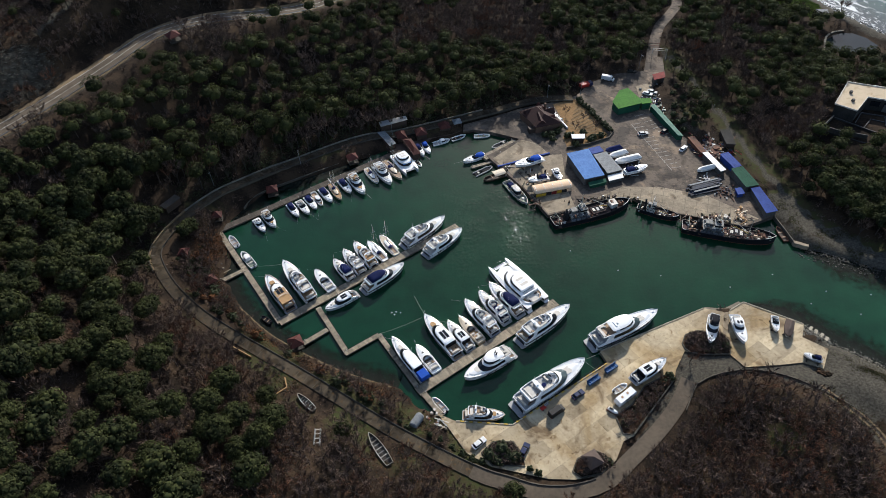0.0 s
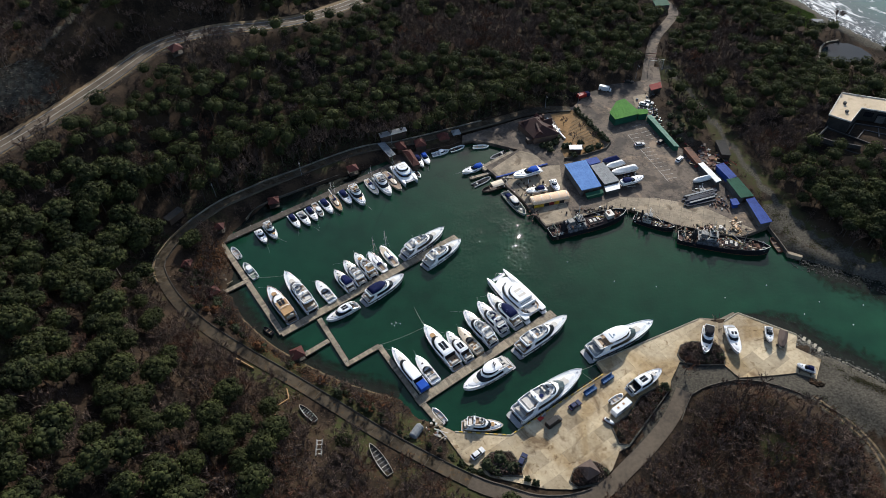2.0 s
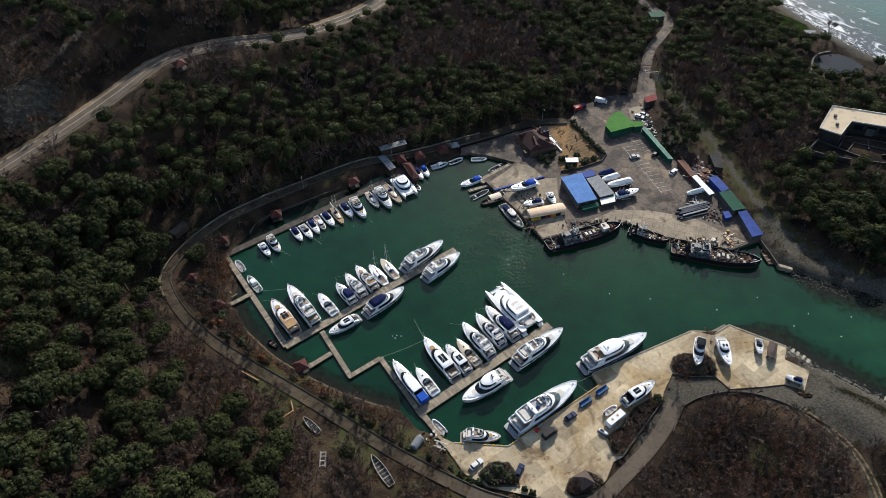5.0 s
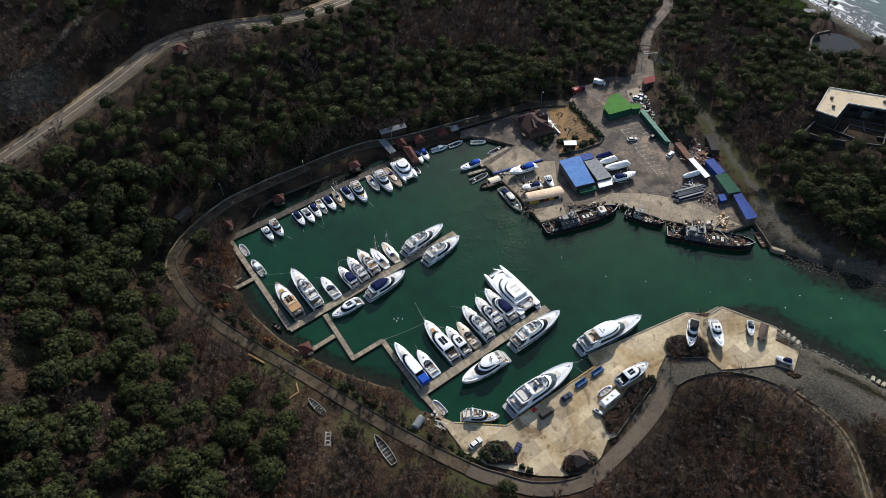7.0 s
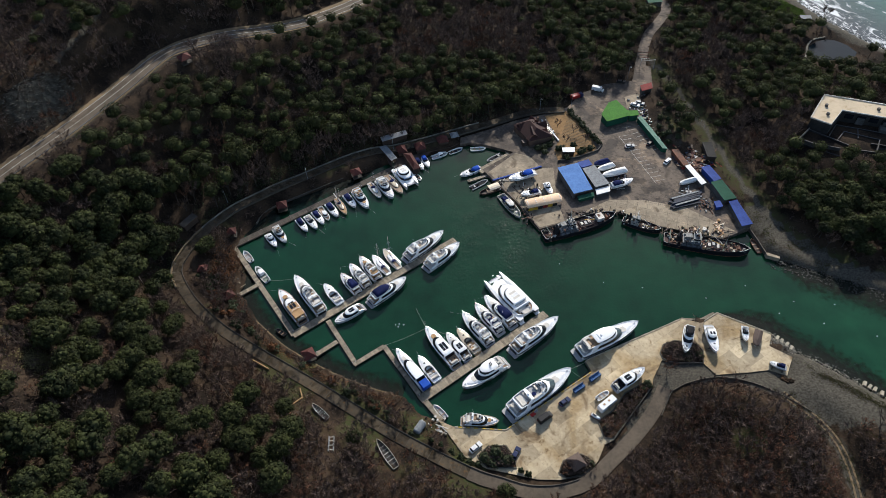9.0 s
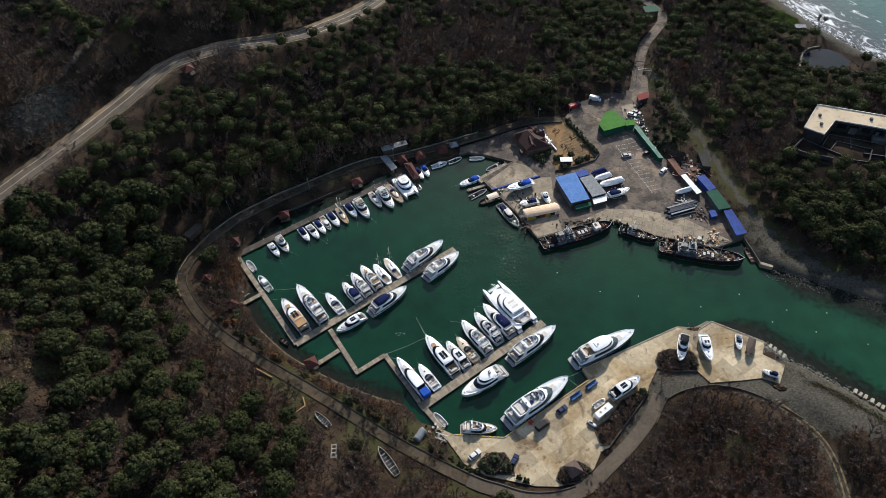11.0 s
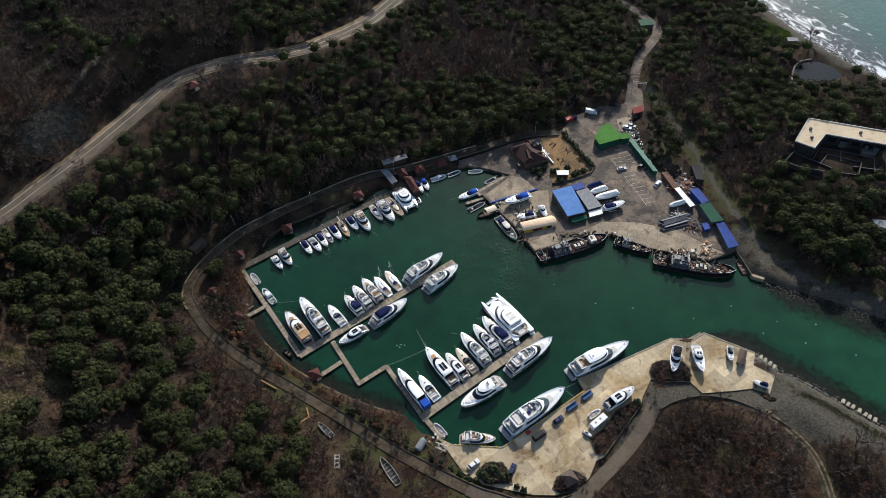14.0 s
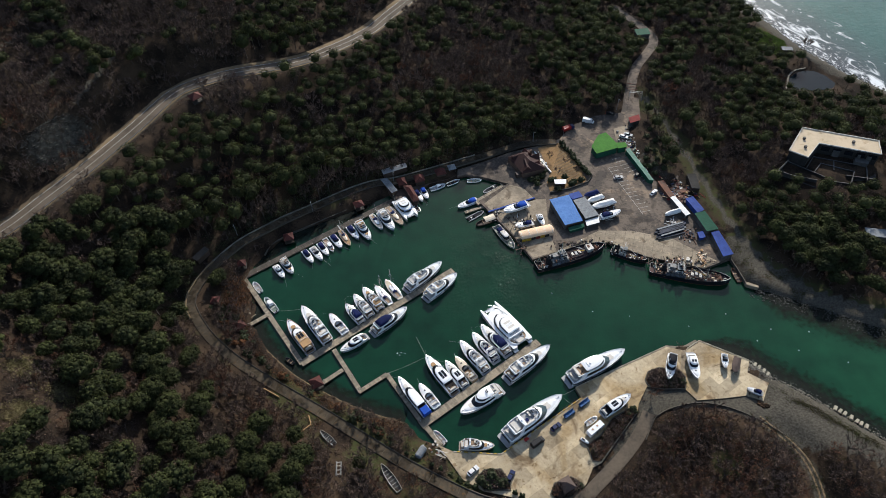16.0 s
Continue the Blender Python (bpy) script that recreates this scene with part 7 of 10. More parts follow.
gabled("pavilion", "square pavilion under a maroon roof", [(-1.4, 234), (3.6, 235), (4.6, 230.8), (-0.2, 229.8)], 2.4, 4.3, 1.3, DARKWOOD, REDROOF, "pavilion", 0.4)
shelter(7.2, 235.6, 1.2, 3.8, "small grey-roofed shelter by the lane", GREYROOF, turn=15)
for x0, y0, z0, s0, l0 in ((-36.6, 213.6, 0.9, 4.4, "red-roofed shelter over the water"), (-66.6, 195, 1.0, 4.4, "maroon-roofed shelter over the water"), (-84.6, 180, 2.2, 3.8, "maroon-roofed shelter by the jetty's end"),
                       (-80.4, 148.6, 1.3, 4.4, "red-roofed shelter at a footbridge"), (-47.4, 121.4, 1.3, 4.4, "red-roofed shelter at a footbridge"), (-91.2, 159.4, 4.2, 3.6, "maroon-roofed shelter below the lane"),
                       (38.2, 79.6, 1.5, 4.6, "brown-roofed hut among shrubs on the quay"), (-108.6, 251.4, float(land_height(-108.6, 251.4)) + 0.4, 5.2, "old maroon-roofed hut below the hillside road")):
    shelter(x0, y0, z0, s0, l0, BROWNC if "brown" in l0 else None, turn=(x0 * 7) % 40)
SHELTER_PLAN = [(-102.8, 177.6), (-98.8, 183.6), (-96.4, 182.0), (-100.4, 176.0)]
SHELTER_Z = max(float(land_height(*q)) for q in SHELTER_PLAN) - 0.6
shed("lane_shelter", "dark wooden shelter beside the lane", SHELTER_PLAN, SHELTER_Z + 2.6, PILE, DARKWOOD, z=SHELTER_Z, slope=0.3)
shed("green_hut", "hut under a turquoise-green roof at the road bend", [(118, 342), (126, 342.6), (126.4, 337), (118.4, 336.4)], 8.2, DARKGREEN, GREYWALL, z=5, slope=0.4, seams=5, category="hut")
shed("beach_hut", "grey-roofed beach hut above the shingle", [(198.6, 324.4), (204.4, 323.6), (204, 320.4), (198.2, 321.2)], 3.9, GREYROOF, DARKWOOD, z=1.2, slope=0.3, category="hut")

# concrete house to the east
villa = thing("concrete_house", "unfinished grey concrete house with a flat cream roof terrace", "house", pose(0, 0, 0))
top_plan = [(162.6, 226.1), (174.8, 241.7), (205.6, 229.9), (202.6, 220.5), (177.9, 230.1), (169.2, 220.8)]
part("upper_wall", Shape().prism(inset(top_plan, 0.5), 4, 12.8), RAWWALL, villa)
rf = part("roof", Shape().prism(top_plan, 12.75, 13.0), TERRACE, villa)
for a, b in zip(top_plan, top_plan[1:] + top_plan[:1]):
    c = ((a[0] + b[0]) / 2, (a[1] + b[1]) / 2, 13.15)
    part("parapet", Shape().box(c, (math.dist(a, b), 0.3, 0.55), math.degrees(math.atan2(b[1] - a[1], b[0] - a[0]))), SHIPWHITE, rf)
for c in ((172.4, 233.6), (170.6, 227.6), (193.6, 229.4)):
    part("roof_vent", Shape().box((*c, 13.5), (1.0, 1.0, 1.1)), GREYWALL, rf)
part("lower_terrace", Shape().prism([(156.4, 217.8), (162.8, 226), (169.2, 220.6), (178, 229.8), (202.4, 220.4), (199, 211), (176, 211.5), (170, 208)], 1, 6.2), RAWWALL, villa)
for i in range(5):
    u = (i + 0.5) / 5
    part("window", Shape().box((178.8 + 23.2 * u, 229.3 - 9.0 * u, 10.9), (3.4, 0.5, 2.0), -21.2), GLASS, villa)
part("wing", Shape().prism([(195.3, 227.6), (202, 225.2), (197.6, 218.8), (192.2, 220.7)], 5, 9.2), GREYWALL, villa)
for a, b, top in (((156.5, 218.4), (161.2, 215), 8.2), ((161.2, 215), (171.4, 210.9), 8.2), ((155.6, 217.6), (163.8, 225.2), 8.2)):
    c = ((a[0] + b[0]) / 2, (a[1] + b[1]) / 2, (top + 1.5) / 2)
    part("front_wall", Shape().box(c, (math.dist(a, b), 0.4, top - 1.5), math.degrees(math.atan2(b[1] - a[1], b[0] - a[0]))), GREYWALL, villa)
for a, b, top in (((163.4, 224.6), (175.9, 213.1), 7.8), ((172.4, 216.6), (178, 222.4), 7.8), ((178, 222.4), (190.6, 216), 7.6), ((190.6, 216), (186, 208.6), 7.8), ((186, 214), (197.4, 210.6), 7.4),
                  ((176, 227), (192, 220.8), 7.8), ((184.4, 223.6), (182, 217.6), 7.6), ((170, 219.4), (175.6, 226.2), 8.0), ((176, 211.6), (186.2, 208.7), 7.0), ((197.6, 218.8), (194, 210), 7.4)):
    c = ((a[0] + b[0]) / 2, (a[1] + b[1]) / 2, (top + 6) / 2)
    wall_ = part("partition", Shape().box(c, (math.dist(a, b), 0.32, top - 6), math.degrees(math.atan2(b[1] - a[1], b[0] - a[0]))), RAWWALL, villa)
    part("coping", Shape().box((c[0], c[1], top + 0.03), (math.dist(a, b) - 0.1, 0.4, 0.06), math.degrees(math.atan2(b[1] - a[1], b[0] - a[0]))), GREYWALL, wall_)
for u, w_ in ((0.29, 3.0), (0.66, 1.2), (0.82, 2.0)):
    part("wall_panel", Shape().box((178.5 + 24.2 * u, 228.9 - 9.4 * u, 9.6), (w_, 0.5, 3.2), -21.2), GREYWALL, villa)
shed("far_house", "pale house corner beyond the trees", [(181, 183), (190, 181), (189, 176.6), (180.4, 178.4)], 6, GREYROOF, GREYWALL, z=2.6, slope=0.2, category="house")

# ---- yard surface ----
pl = tagged(part("pavement_sand", Shape().prism([(50.5, 249), (60.6, 252.4), (63.1, 248.8), (68.6, 235.1), (70.6, 225), (69, 222.6), (60.6, 219.6), (52.4, 217.8), (51.6, 224), (54.6, 231.4)], 1.3, YARD_Z + 0.06), SAND), "sandy restaurant garden ground", "garden", kind="structure")
tagged(part("pavement_carpark", Shape().prism([(80.6, 240), (92, 241.5), (98.2, 220), (101, 206), (92, 196), (83, 200), (80, 222)], 1.3, YARD_Z + 0.01), YARD), "grey asphalt car park with white bay lines", "car park", kind="structure")
tagged(part("pavement_entry", Shape().prism([(62, 254), (71, 265), (83, 271.8), (99, 273.6), (97, 262), (94, 256), (80, 255), (74, 246), (72.5, 232), (69.8, 236), (64, 250)], 1.3, YARD_Z + 0.015), YARD), "grey asphalt entry between yard and gate", "road", kind="structure")
tagged(part("pavement_pad", Shape().prism([(90.7, 261.3), (97.6, 263.5), (98.1, 258.1), (90.1, 252.4)], 1.4, YARD_Z + 0.03), PALE), "beige concrete pad beside the gate booth", "pad", kind="structure")
gardenwall = [(61.8, 252.6, 1.6), (64.2, 248.6, 1.6), (69.6, 235.4, 1.6), (73.6, 227, 1.6), (70.6, 222.6, 1.6), (61, 218.6, 1.6), (52, 216.6, 1.6)]
tagged(part("garden_wall", ribbon(Shape(), gardenwall, -0.15, 0.15, 0.9, 1), STONEWALL), "low stone wall round the sandy garden", "wall", kind="structure")
park = bpy.data.objects["pavement_carpark"]
a, b = Vector((82.2, 232)), Vector((91.6, 200.5))
part("bay_line", Shape().box(((a.x + b.x) / 2, (a.y + b.y) / 2, YARD_Z + 0.02), ((b - a).length, 0.13, 0.03), math.degrees(math.atan2(b.y - a.y, b.x - a.x))), PAINTOLD, park)
for i in range(13):
    p = a.lerp(b, i / 12.6)
    part("bay_line", Shape().box((p.x + 2.3, p.y + 0.5, YARD_Z + 0.02), (4.6, 0.13, 0.03), 11), PAINTOLD, park)
for i in range(8):
    p = Vector((86, 238.4)).lerp(Vector((97.5, 220)), i / 8)
    part("bay_line", Shape().box((p.x + 1.2, p.y + 0.2, YARD_Z + 0.02), (4.4, 0.13, 0.03), 20), PAINTOLD, park)
# blue rail of the slipway
part("slip_rail", ribbon(Shape(), [(22.6, 206.1, 1.6), (33, 209.8, 1.6), (44.5, 213.8, 1.6)], -0.35, 0.35, 0.5, 0.6), DARKBLUE, bpy.data.objects["quay_yard"])
tagged(part("slipway", Shape().prism([(21, 211.6), (24.5, 206.8), (44, 214.2), (40, 221), (34, 223.6)], 1.2, YARD_Z + 0.012), PALE), "pale concrete slipway apron", "slipway", kind="structure")
tagged(part("quay_apron", Shape().prism([(73, 185.2), (87.5, 176), (109.6, 168.4), (116, 172), (100, 186), (84, 191), (70, 192), (50, 181)], 1.2, YARD_Z + 0.008), PALE), "pale concrete quay apron beside the old ships", "quay", kind="structure")


apron = bpy.data.objects["quay_apron"]
apron_plan = [(73, 185.2), (87.5, 176), (109.6, 168.4), (116, 172), (100, 186), (84, 191), (70, 192), (50, 181)]
turned = apron_plan if sum(a[0] * b[1] - a[1] * b[0] for a, b in zip(apron_plan, apron_plan[1:] + apron_plan[:1])) > 0 else apron_plan[::-1]
for i in range(22):
    for d_, n_ in ((Vector((0.94, -0.34)), Vector((0.34, 0.94))), (Vector((0.34, 0.94)), Vector((-0.94, 0.34)))):
        o = Vector((83, 182)) + n_ * (4.1 * (i - 11)) - d_ * 50
        e = o + d_ * 100
        joint = clipped(turned, [tuple(o), tuple(e), tuple(e + n_ * 0.09), tuple(o + n_ * 0.09)])
        if len(joint) >= 3 and area(joint) > 0.1:
            part("joint", Shape().prism(joint, YARD_Z, YARD_Z + 0.014), STONEWALL, apron)
tagged(part("boat_apron", Shape().prism([(31.6, 194), (39.4, 178), (50, 181), (48.4, 192), (49, 203), (49.6, 213), (45.4, 213), (25.4, 206.2)], 1.2, YARD_Z + 0.006), PALE), "pale worn concrete of the boatyard", "yard", kind="structure")
tagged(part("quay_ramp", Shape().prism([(86.95, 121), (88.85, 121.2), (91.55, 129.85), (89.85, 129.65)], -2, SOUTH_Z - 0.3), PALE), "narrow boat slip between two quay parts", "slipway", kind="structure")
tagged(part("hill_kerb", ribbon(Shape(), curve_line([(67.8, 94.3, 2.1), (73.4, 102.9, 2.1), (76.6, 104.6, 2.1), (81.4, 106.2, 2.2), (90.4, 107.2, 2.3), (100.2, 104.6, 2.4), (108.9, 99.2, 2.4), (115.4, 93.6, 2.4)]), -0.13, 0.13, 0.25, 1.2), STONEWALL), "low curved stone kerb round the wooded mound", "kerb", kind="structure")


# ---- vehicles ----
def car(x, y, turn, paint, label, z, L=4.5, W=1.8, kind="car"):
    b = thing("van" if kind == "van" else "truck" if kind == "truck" else "car", label, kind, pose(x, y, z, 0, 0, turn))
    r = lambda a, c, w, zz, k=0.12: [(a + k, -w, zz), (c - k, -w, zz), (c, -w + k, zz), (c, w - k, zz), (c - k, w, zz), (a + k, w, zz), (a, w - k, zz), (a, -w + k, zz)]
    h, w = L / 2, W / 2
    if kind == "car":
        part("body", Shape().stack([r(-h + 0.05, h - 0.05, w - 0.06, 0.28), r(-h, h, w, 0.5), r(-h, h, w, 0.72), r(-h + 0.08, h - 0.12, w - 0.07, 0.92)]), paint, b)
        part("glasshouse", Shape().stack([r(-h + 0.35, h - 1.25, w - 0.09, 0.9), r(-h + 0.75, h - 1.95, w - 0.24, 1.36)]), GLASS, b)
        part("roof", Shape().stack([r(-h + 0.72, h - 1.9, w - 0.22, 1.36), r(-h + 0.85, h - 2.05, w - 0.3, 1.44)]), paint, b)
    elif kind == "van":
        part("body", Shape().stack([r(-h, h, w, 0.35), r(-h, h, w, 1.0), r(-h, h - 0.7, w - 0.03, 1.2), r(-h, h - 1.2, w - 0.08, 2.2), r(-h + 0.1, h - 1.4, w - 0.2, 2.32)]), paint, b)
        part("windscreen", Shape().stack([r(h - 1.6, h - 0.66, w - 0.08, 1.22), r(h - 1.8, h - 1.14, w - 0.13, 2.0)]), GLASS, b)
    else:
        part("cab", Shape().stack([r(h - 1.9, h, w, 0.6), r(h - 1.9, h, w, 1.5), r(h - 1.85, h - 0.35, w - 0.1, 2.3)]), CARPAINT["navy"], b)
        part("windscreen", Shape().stack([r(h - 1.0, h - 0.0, w - 0.05, 1.52), r(h - 1.2, h - 0.3, w - 0.12, 2.15)]), GLASS, b)
        part("load_body", Shape().box((-0.9, 0, 1.45), (L - 2.2, W, 1.5)), paint, b)
        part("chassis", Shape().box((0, 0, 0.55), (L - 0.2, W * 0.6, 0.3)), BLACKC, b)
    rw = 0.33 if kind == "car" else 0.42
    for u in (-0.31, 0.31):
        for s in (-1, 1):
            wh = part("wheel", Shape().tube((u * L, s * (w - 0.2), rw), (u * L, s * (w + 0.01), rw), rw, k=12), TYRE, b)
            part("rim", Shape().tube((u * L, s * (w - 0.02), rw), (u * L, s * (w + 0.03), rw), rw * 0.55, k=8), STEEL, wh)
    for s in (-1, 1):
        part("headlight", Shape().box((h - 0.06, s * (w - 0.3), 0.68), (0.12, 0.35, 0.16)), LAMP, b)
        part("tail_light", Shape().box((-h + 0.02, s * (w - 0.25), 0.75), (0.1, 0.3, 0.18)), CARPAINT["red"], b)
    return b


P, QZ, YZ = CARPAINT, SOUTH_Z, YARD_Z + 0.015
car(8.1, 86.2, 38, P["white"], "white saloon car parked on the quay", QZ)
car(37.9, 100.6, 34, P["navy"], "dark blue off-road car parked on the quay", QZ, 4.2)
car(30.8, 95.2, 34, P["black"], "black van beside the large yacht", QZ, 5.2, 2.0, "van")
car(20.4, 83.8, 60, P["navy"], "dark blue car parked behind shrubs", QZ)
car(78.7, 267.2, -25, P["white"], "white van parked by the entry", YZ, 5.8, 2.0, "van")
car(67.6, 262, 22, P["red"], "small truck with red load body and blue cab", YZ, 6.4, 2.2, "truck")
car(91.2, 273, -12, P["black"], "dark car parked under trees by the gate", YZ)
car(85.4, 224.6, 8, P["silver"], "silver car parked in the car park", YZ)
car(94.8, 226, 48, P["black"], "dark car parked beside the long shed", YZ)
car(99.4, 213.6, 45, P["white"], "white car parked by the stores", YZ)
car(94.2, 254, -30, P["white"], "white car parked behind the green store", YZ)
car(96.7, 255.4, -30, P["silver"], "silver car parked behind the green store", YZ)
caravan = thing("caravan", "white caravan parked among shrubs on the quay", "caravan", pose(51.4, 99, SOUTH_Z, 0, 0, 36))
part("body", Shape().stack([[(-3.6, -1.15, 0.5), (3.4, -1.15, 0.5), (3.4, 1.15, 0.5), (-3.6, 1.15, 0.5)], [(-3.7, -1.15, 1.4), (3.5, -1.15, 1.4), (3.5, 1.15, 1.4), (-3.7, 1.15, 1.4)], [(-3.4, -1.1, 2.5), (3.0, -1.1, 2.5), (3.0, 1.1, 2.5), (-3.4, 1.1, 2.5)]]), GEL, caravan)
for u in (-1.6, 0.6):
    part("roof_hatch", Shape().box((u, 0.1, 2.55), (0.6, 0.6, 0.12)), TAN, caravan)
part("window", Shape().box((0, -1.16, 1.7), (2.4, 0.06, 0.6)), GLASS, caravan)
for s in (-1, 1):
    part("wheel", Shape().tube((-0.2, s * 0.95, 0.35), (-0.2, s * 1.15, 0.35), 0.35, k=10), TYRE, caravan)
ski = thing("jet_ski", "white and black jet ski on a trailer", "jet ski", pose(47, 95, SOUTH_Z + 0.5, 0, 0, -38))
part("hull", Shape().stack([plan_ring(-1.5, 1.6, 0.5, -0.1, 0.5, 0.8, 7), plan_ring(-1.5, 1.7, 0.6, 0.3, 0.5, 0.8, 7), plan_ring(-1.2, 1.3, 0.35, 0.55, 0.5, 0.8, 7)]), GEL, ski)
part("saddle", Shape().box((-0.5, 0, 0.65), (1.3, 0.4, 0.3)), BLACKC, ski)
part("trailer", Shape().box((0, 0, -0.3), (3.6, 1.3, 0.12)).tube((-0.3, -0.75, -0.28), (-0.3, 0.75, -0.28), 0.22, k=8), RUST, ski)
for x0, y0 in ((49.4, 109.2), (43.4, 105.2)):
    bn = thing("blue_bench", "blue steel bench box at the quay edge", "bench", pose(x0, y0, SOUTH_Z, 0, 0, 33), "blue bench boxes")
    part("box", Shape().box((0, 0, 0.45), (4.4, 1.1, 0.9)), STEELBLUE, bn)
    part("backrest", Shape().box((0, 0.75, 1.0), (4.4, 0.15, 1.1)), STEELBLUE, bn)
    for u in (-1.4, 0, 1.4):
        part("divider", Shape().box((u, 0, 0.95), (0.12, 1.1, 0.12)), BLUEROOF, bn)
tank = thing("steel_tank", "silver horizontal steel tank below the lane", "tank", pose(-9.2, 93, 1.7, 0, 0, 57))
part("shell", Shape().stack([[(u, 1.3 * k * math.cos(t), 1.5 + 1.3 * k * math.sin(t)) for t in [i * math.pi / 8 for i in range(16)]] for u, k in ((-2.3, 0.3), (-2.1, 0.85), (-1.8, 1), (1.8, 1), (2.1, 0.85), (2.3, 0.3))]), GREYROOF, tank, smooth=False)
for u in (-1.2, 1.2):
    part("saddle", Shape().box((u, 0, 0.2), (0.3, 2.0, 1.2)), QUAY, tank)
cart = thing("hand_cart", "red hand cart loaded with pale crates", "cart", pose(27.2, 96.6, SOUTH_Z, 0, 0, 34))
part("bed", Shape().box((0, 0, 0.5), (1.8, 1.1, 0.12)), P["red"], cart)
for i in range(3):
    part("crate", Shape().box((0.9 + 0.5 * i, 0.3, 0.45), (0.4, 0.6, 0.85)), GREYDECK, cart)
for s in (-1, 1):
    part("wheel", Shape().tube((-0.4, s * 0.5, 0.25), (-0.4, s * 0.62, 0.25), 0.25, k=8), TYRE, cart)

# beams, pallets and yard scrap
for i in range(12):
    bm_ = thing("steel_beam", "long blue-grey steel beam stacked on the yard", "beam", pose(101.9 - 0.3 * (i % 7) + 0.7 * math.sin(i * 2.4), 192.6 - 0.98 * (i % 7) - 0.6 * (i // 7), YARD_Z + 0.4 + 0.55 * (i // 7), 0, 0, 15.5 + 1.6 * math.sin(i * 1.9)), "stacked steel beams")
    part("flange", Shape().box((0, 0, 0.2), (14.6 - 0.3 * i, 0.74, 0.12)), (DARKSTEEL, DARKSTEEL, DARKSTEEL, GREYROOF)[i % 4], bm_)
    part("web", Shape().box((0, 0, -0.05), (14.6 - 0.3 * i, 0.2, 0.5)), DARKSTEEL, bm_)
for i in range(3):
    sk = thing("timber_skid", "timber skid under stacked beams", "timber", pose(96 + 5.5 * i, 188.4 + 1.6 * i, YARD_Z, 0, 0, -73))
    part("beam", Shape().box((0, 0, 0.07), (6.5, 0.3, 0.14)), PILE, sk)
covered_boat(104.4, 199.6, -161, 8.4, 2.2, "white sailing dinghy hull on the yard", WHITEC, YARD_Z + 0.7)
boat_stand(104.4, 199.6, -161, 8.4, 2.2, YARD_Z, 0.45)


def heap(name, label, x, y, z, rx, ry, n, seed, mats, smin=0.4, smax=1.8, tall=1.2):
    """Loose yard clutter: crates, drums, sheets and timber lying about."""
    rnd = random.Random(seed)
    h = thing(name, label, "scrap")
    for _ in range(n):
        px, py = x + rnd.gauss(0, rx), y + rnd.gauss(0, ry)
        sx, sy, sz = rnd.uniform(smin, smax), rnd.uniform(smin, smax) * 0.7, rnd.uniform(0.2, tall)
        s = Shape()
        k = rnd.random()
        if k < 0.2:
            s.tube((px, py, z), (px, py, z + 0.9), 0.32, k=8)
            nm = "drum"
        elif k < 0.45:
            t = rnd.uniform(0, 3.1)
            s.box((px, py, z + 0.15 + rnd.uniform(0, 0.5)), (rnd.uniform(2, 5), 0.25, 0.15), math.degrees(t))
            nm = "plank"
        else:
            s.box((px, py, z + sz / 2), (sx, sy, sz), rnd.uniform(0, 90), rnd.uniform(0.7, 1))
            nm = "crate"
        part(nm, s, rnd.choice(mats), h)
    return h


shed("dark_shed", "low dark grey shed under the trees behind the scrap", [(116.6, 222.8), (120.8, 222.6), (120.2, 212.6), (116.4, 213.4)], 4.2, RAWWALL, DARKWOOD, slope=0.2, seams=3)
heap("scrap_heap", "heap of rusty scrap and orange sheets behind the stores", 109.5, 214, YARD_Z - 0.4, 2.8, 3.0, 120, 11, (RUST, RUST, ORANGE, DARKWOOD, BLUEROOF, SHIPWHITE, REDROOF, DECKRUST))
heap("gear_heap", "nets, crates and gear on the quay by the ships", 100, 172.6, YARD_Z, 6.5, 1.3, 60, 12, (RUST, NET, SHIPWHITE, ORANGE, DARKWOOD, DECKRUST, NET), tall=0.9)
heap("pallet_heap", "stacked pallets and timber on the quay", 110.2, 173, YARD_Z, 0.9, 2.6, 36, 13, (ORANGE, CREAM, TAN, DARKWOOD, DECKWOOD), tall=0.9)
heap("boat_junk", "boats, sheets and junk behind the green store", 99.5, 248, YARD_Z - 0.3, 3.0, 6.0, 150, 14, (WHITEC, SHIPWHITE, RUST, DARKWOOD, NAVY, GREYROOF, NET, SHIPGREEN))
heap("quay_gear", "ropes, drums and gear beside the workshop quay", 62, 184.6, YARD_Z, 7.5, 0.9, 40, 15, (RUST, NET, SHIPWHITE, DARKWOOD, DARKWOOD, BLACKC), tall=0.8)
heap("pier_junk", "black tyres, ropes and dark timber at the yard piers", 25.5, 204.2, YARD_Z - 0.4, 1.6, 1.8, 40, 19, (BLACKC, DARKWOOD, TYRE, BOOT, SHIPWHITE, NET), 0.3, 1.1, 0.8)
heap("pier_junk", "dark gear and tyres along the yard's quay edge", 35.5, 185.4, YARD_Z, 1.0, 3.4, 26, 20, (BLACKC, DARKWOOD, TYRE, RUST, NET), 0.3, 1.0, 0.7)
heap("beam_scrap", "short beams and rusty offcuts beside the stacked beams", 108.6, 186.4, YARD_Z, 2.2, 1.6, 44, 21, (RUST, DARKSTEEL, SHIPGREY, DARKWOOD, RUST), 0.3, 1.2, 0.5)
heap("sheet_heap", "rusty and orange roof sheets lying behind the stores", 108.2, 211.4, YARD_Z + 0.2, 2.2, 3.4, 60, 22, (RUST, RUST, ORANGE, REDROOF, REDSHEET, DECKRUST), 1.2, 3.4, 0.3)
fence_w = thing("white_screen", "low white screen wall beside the restaurant house", "screen")
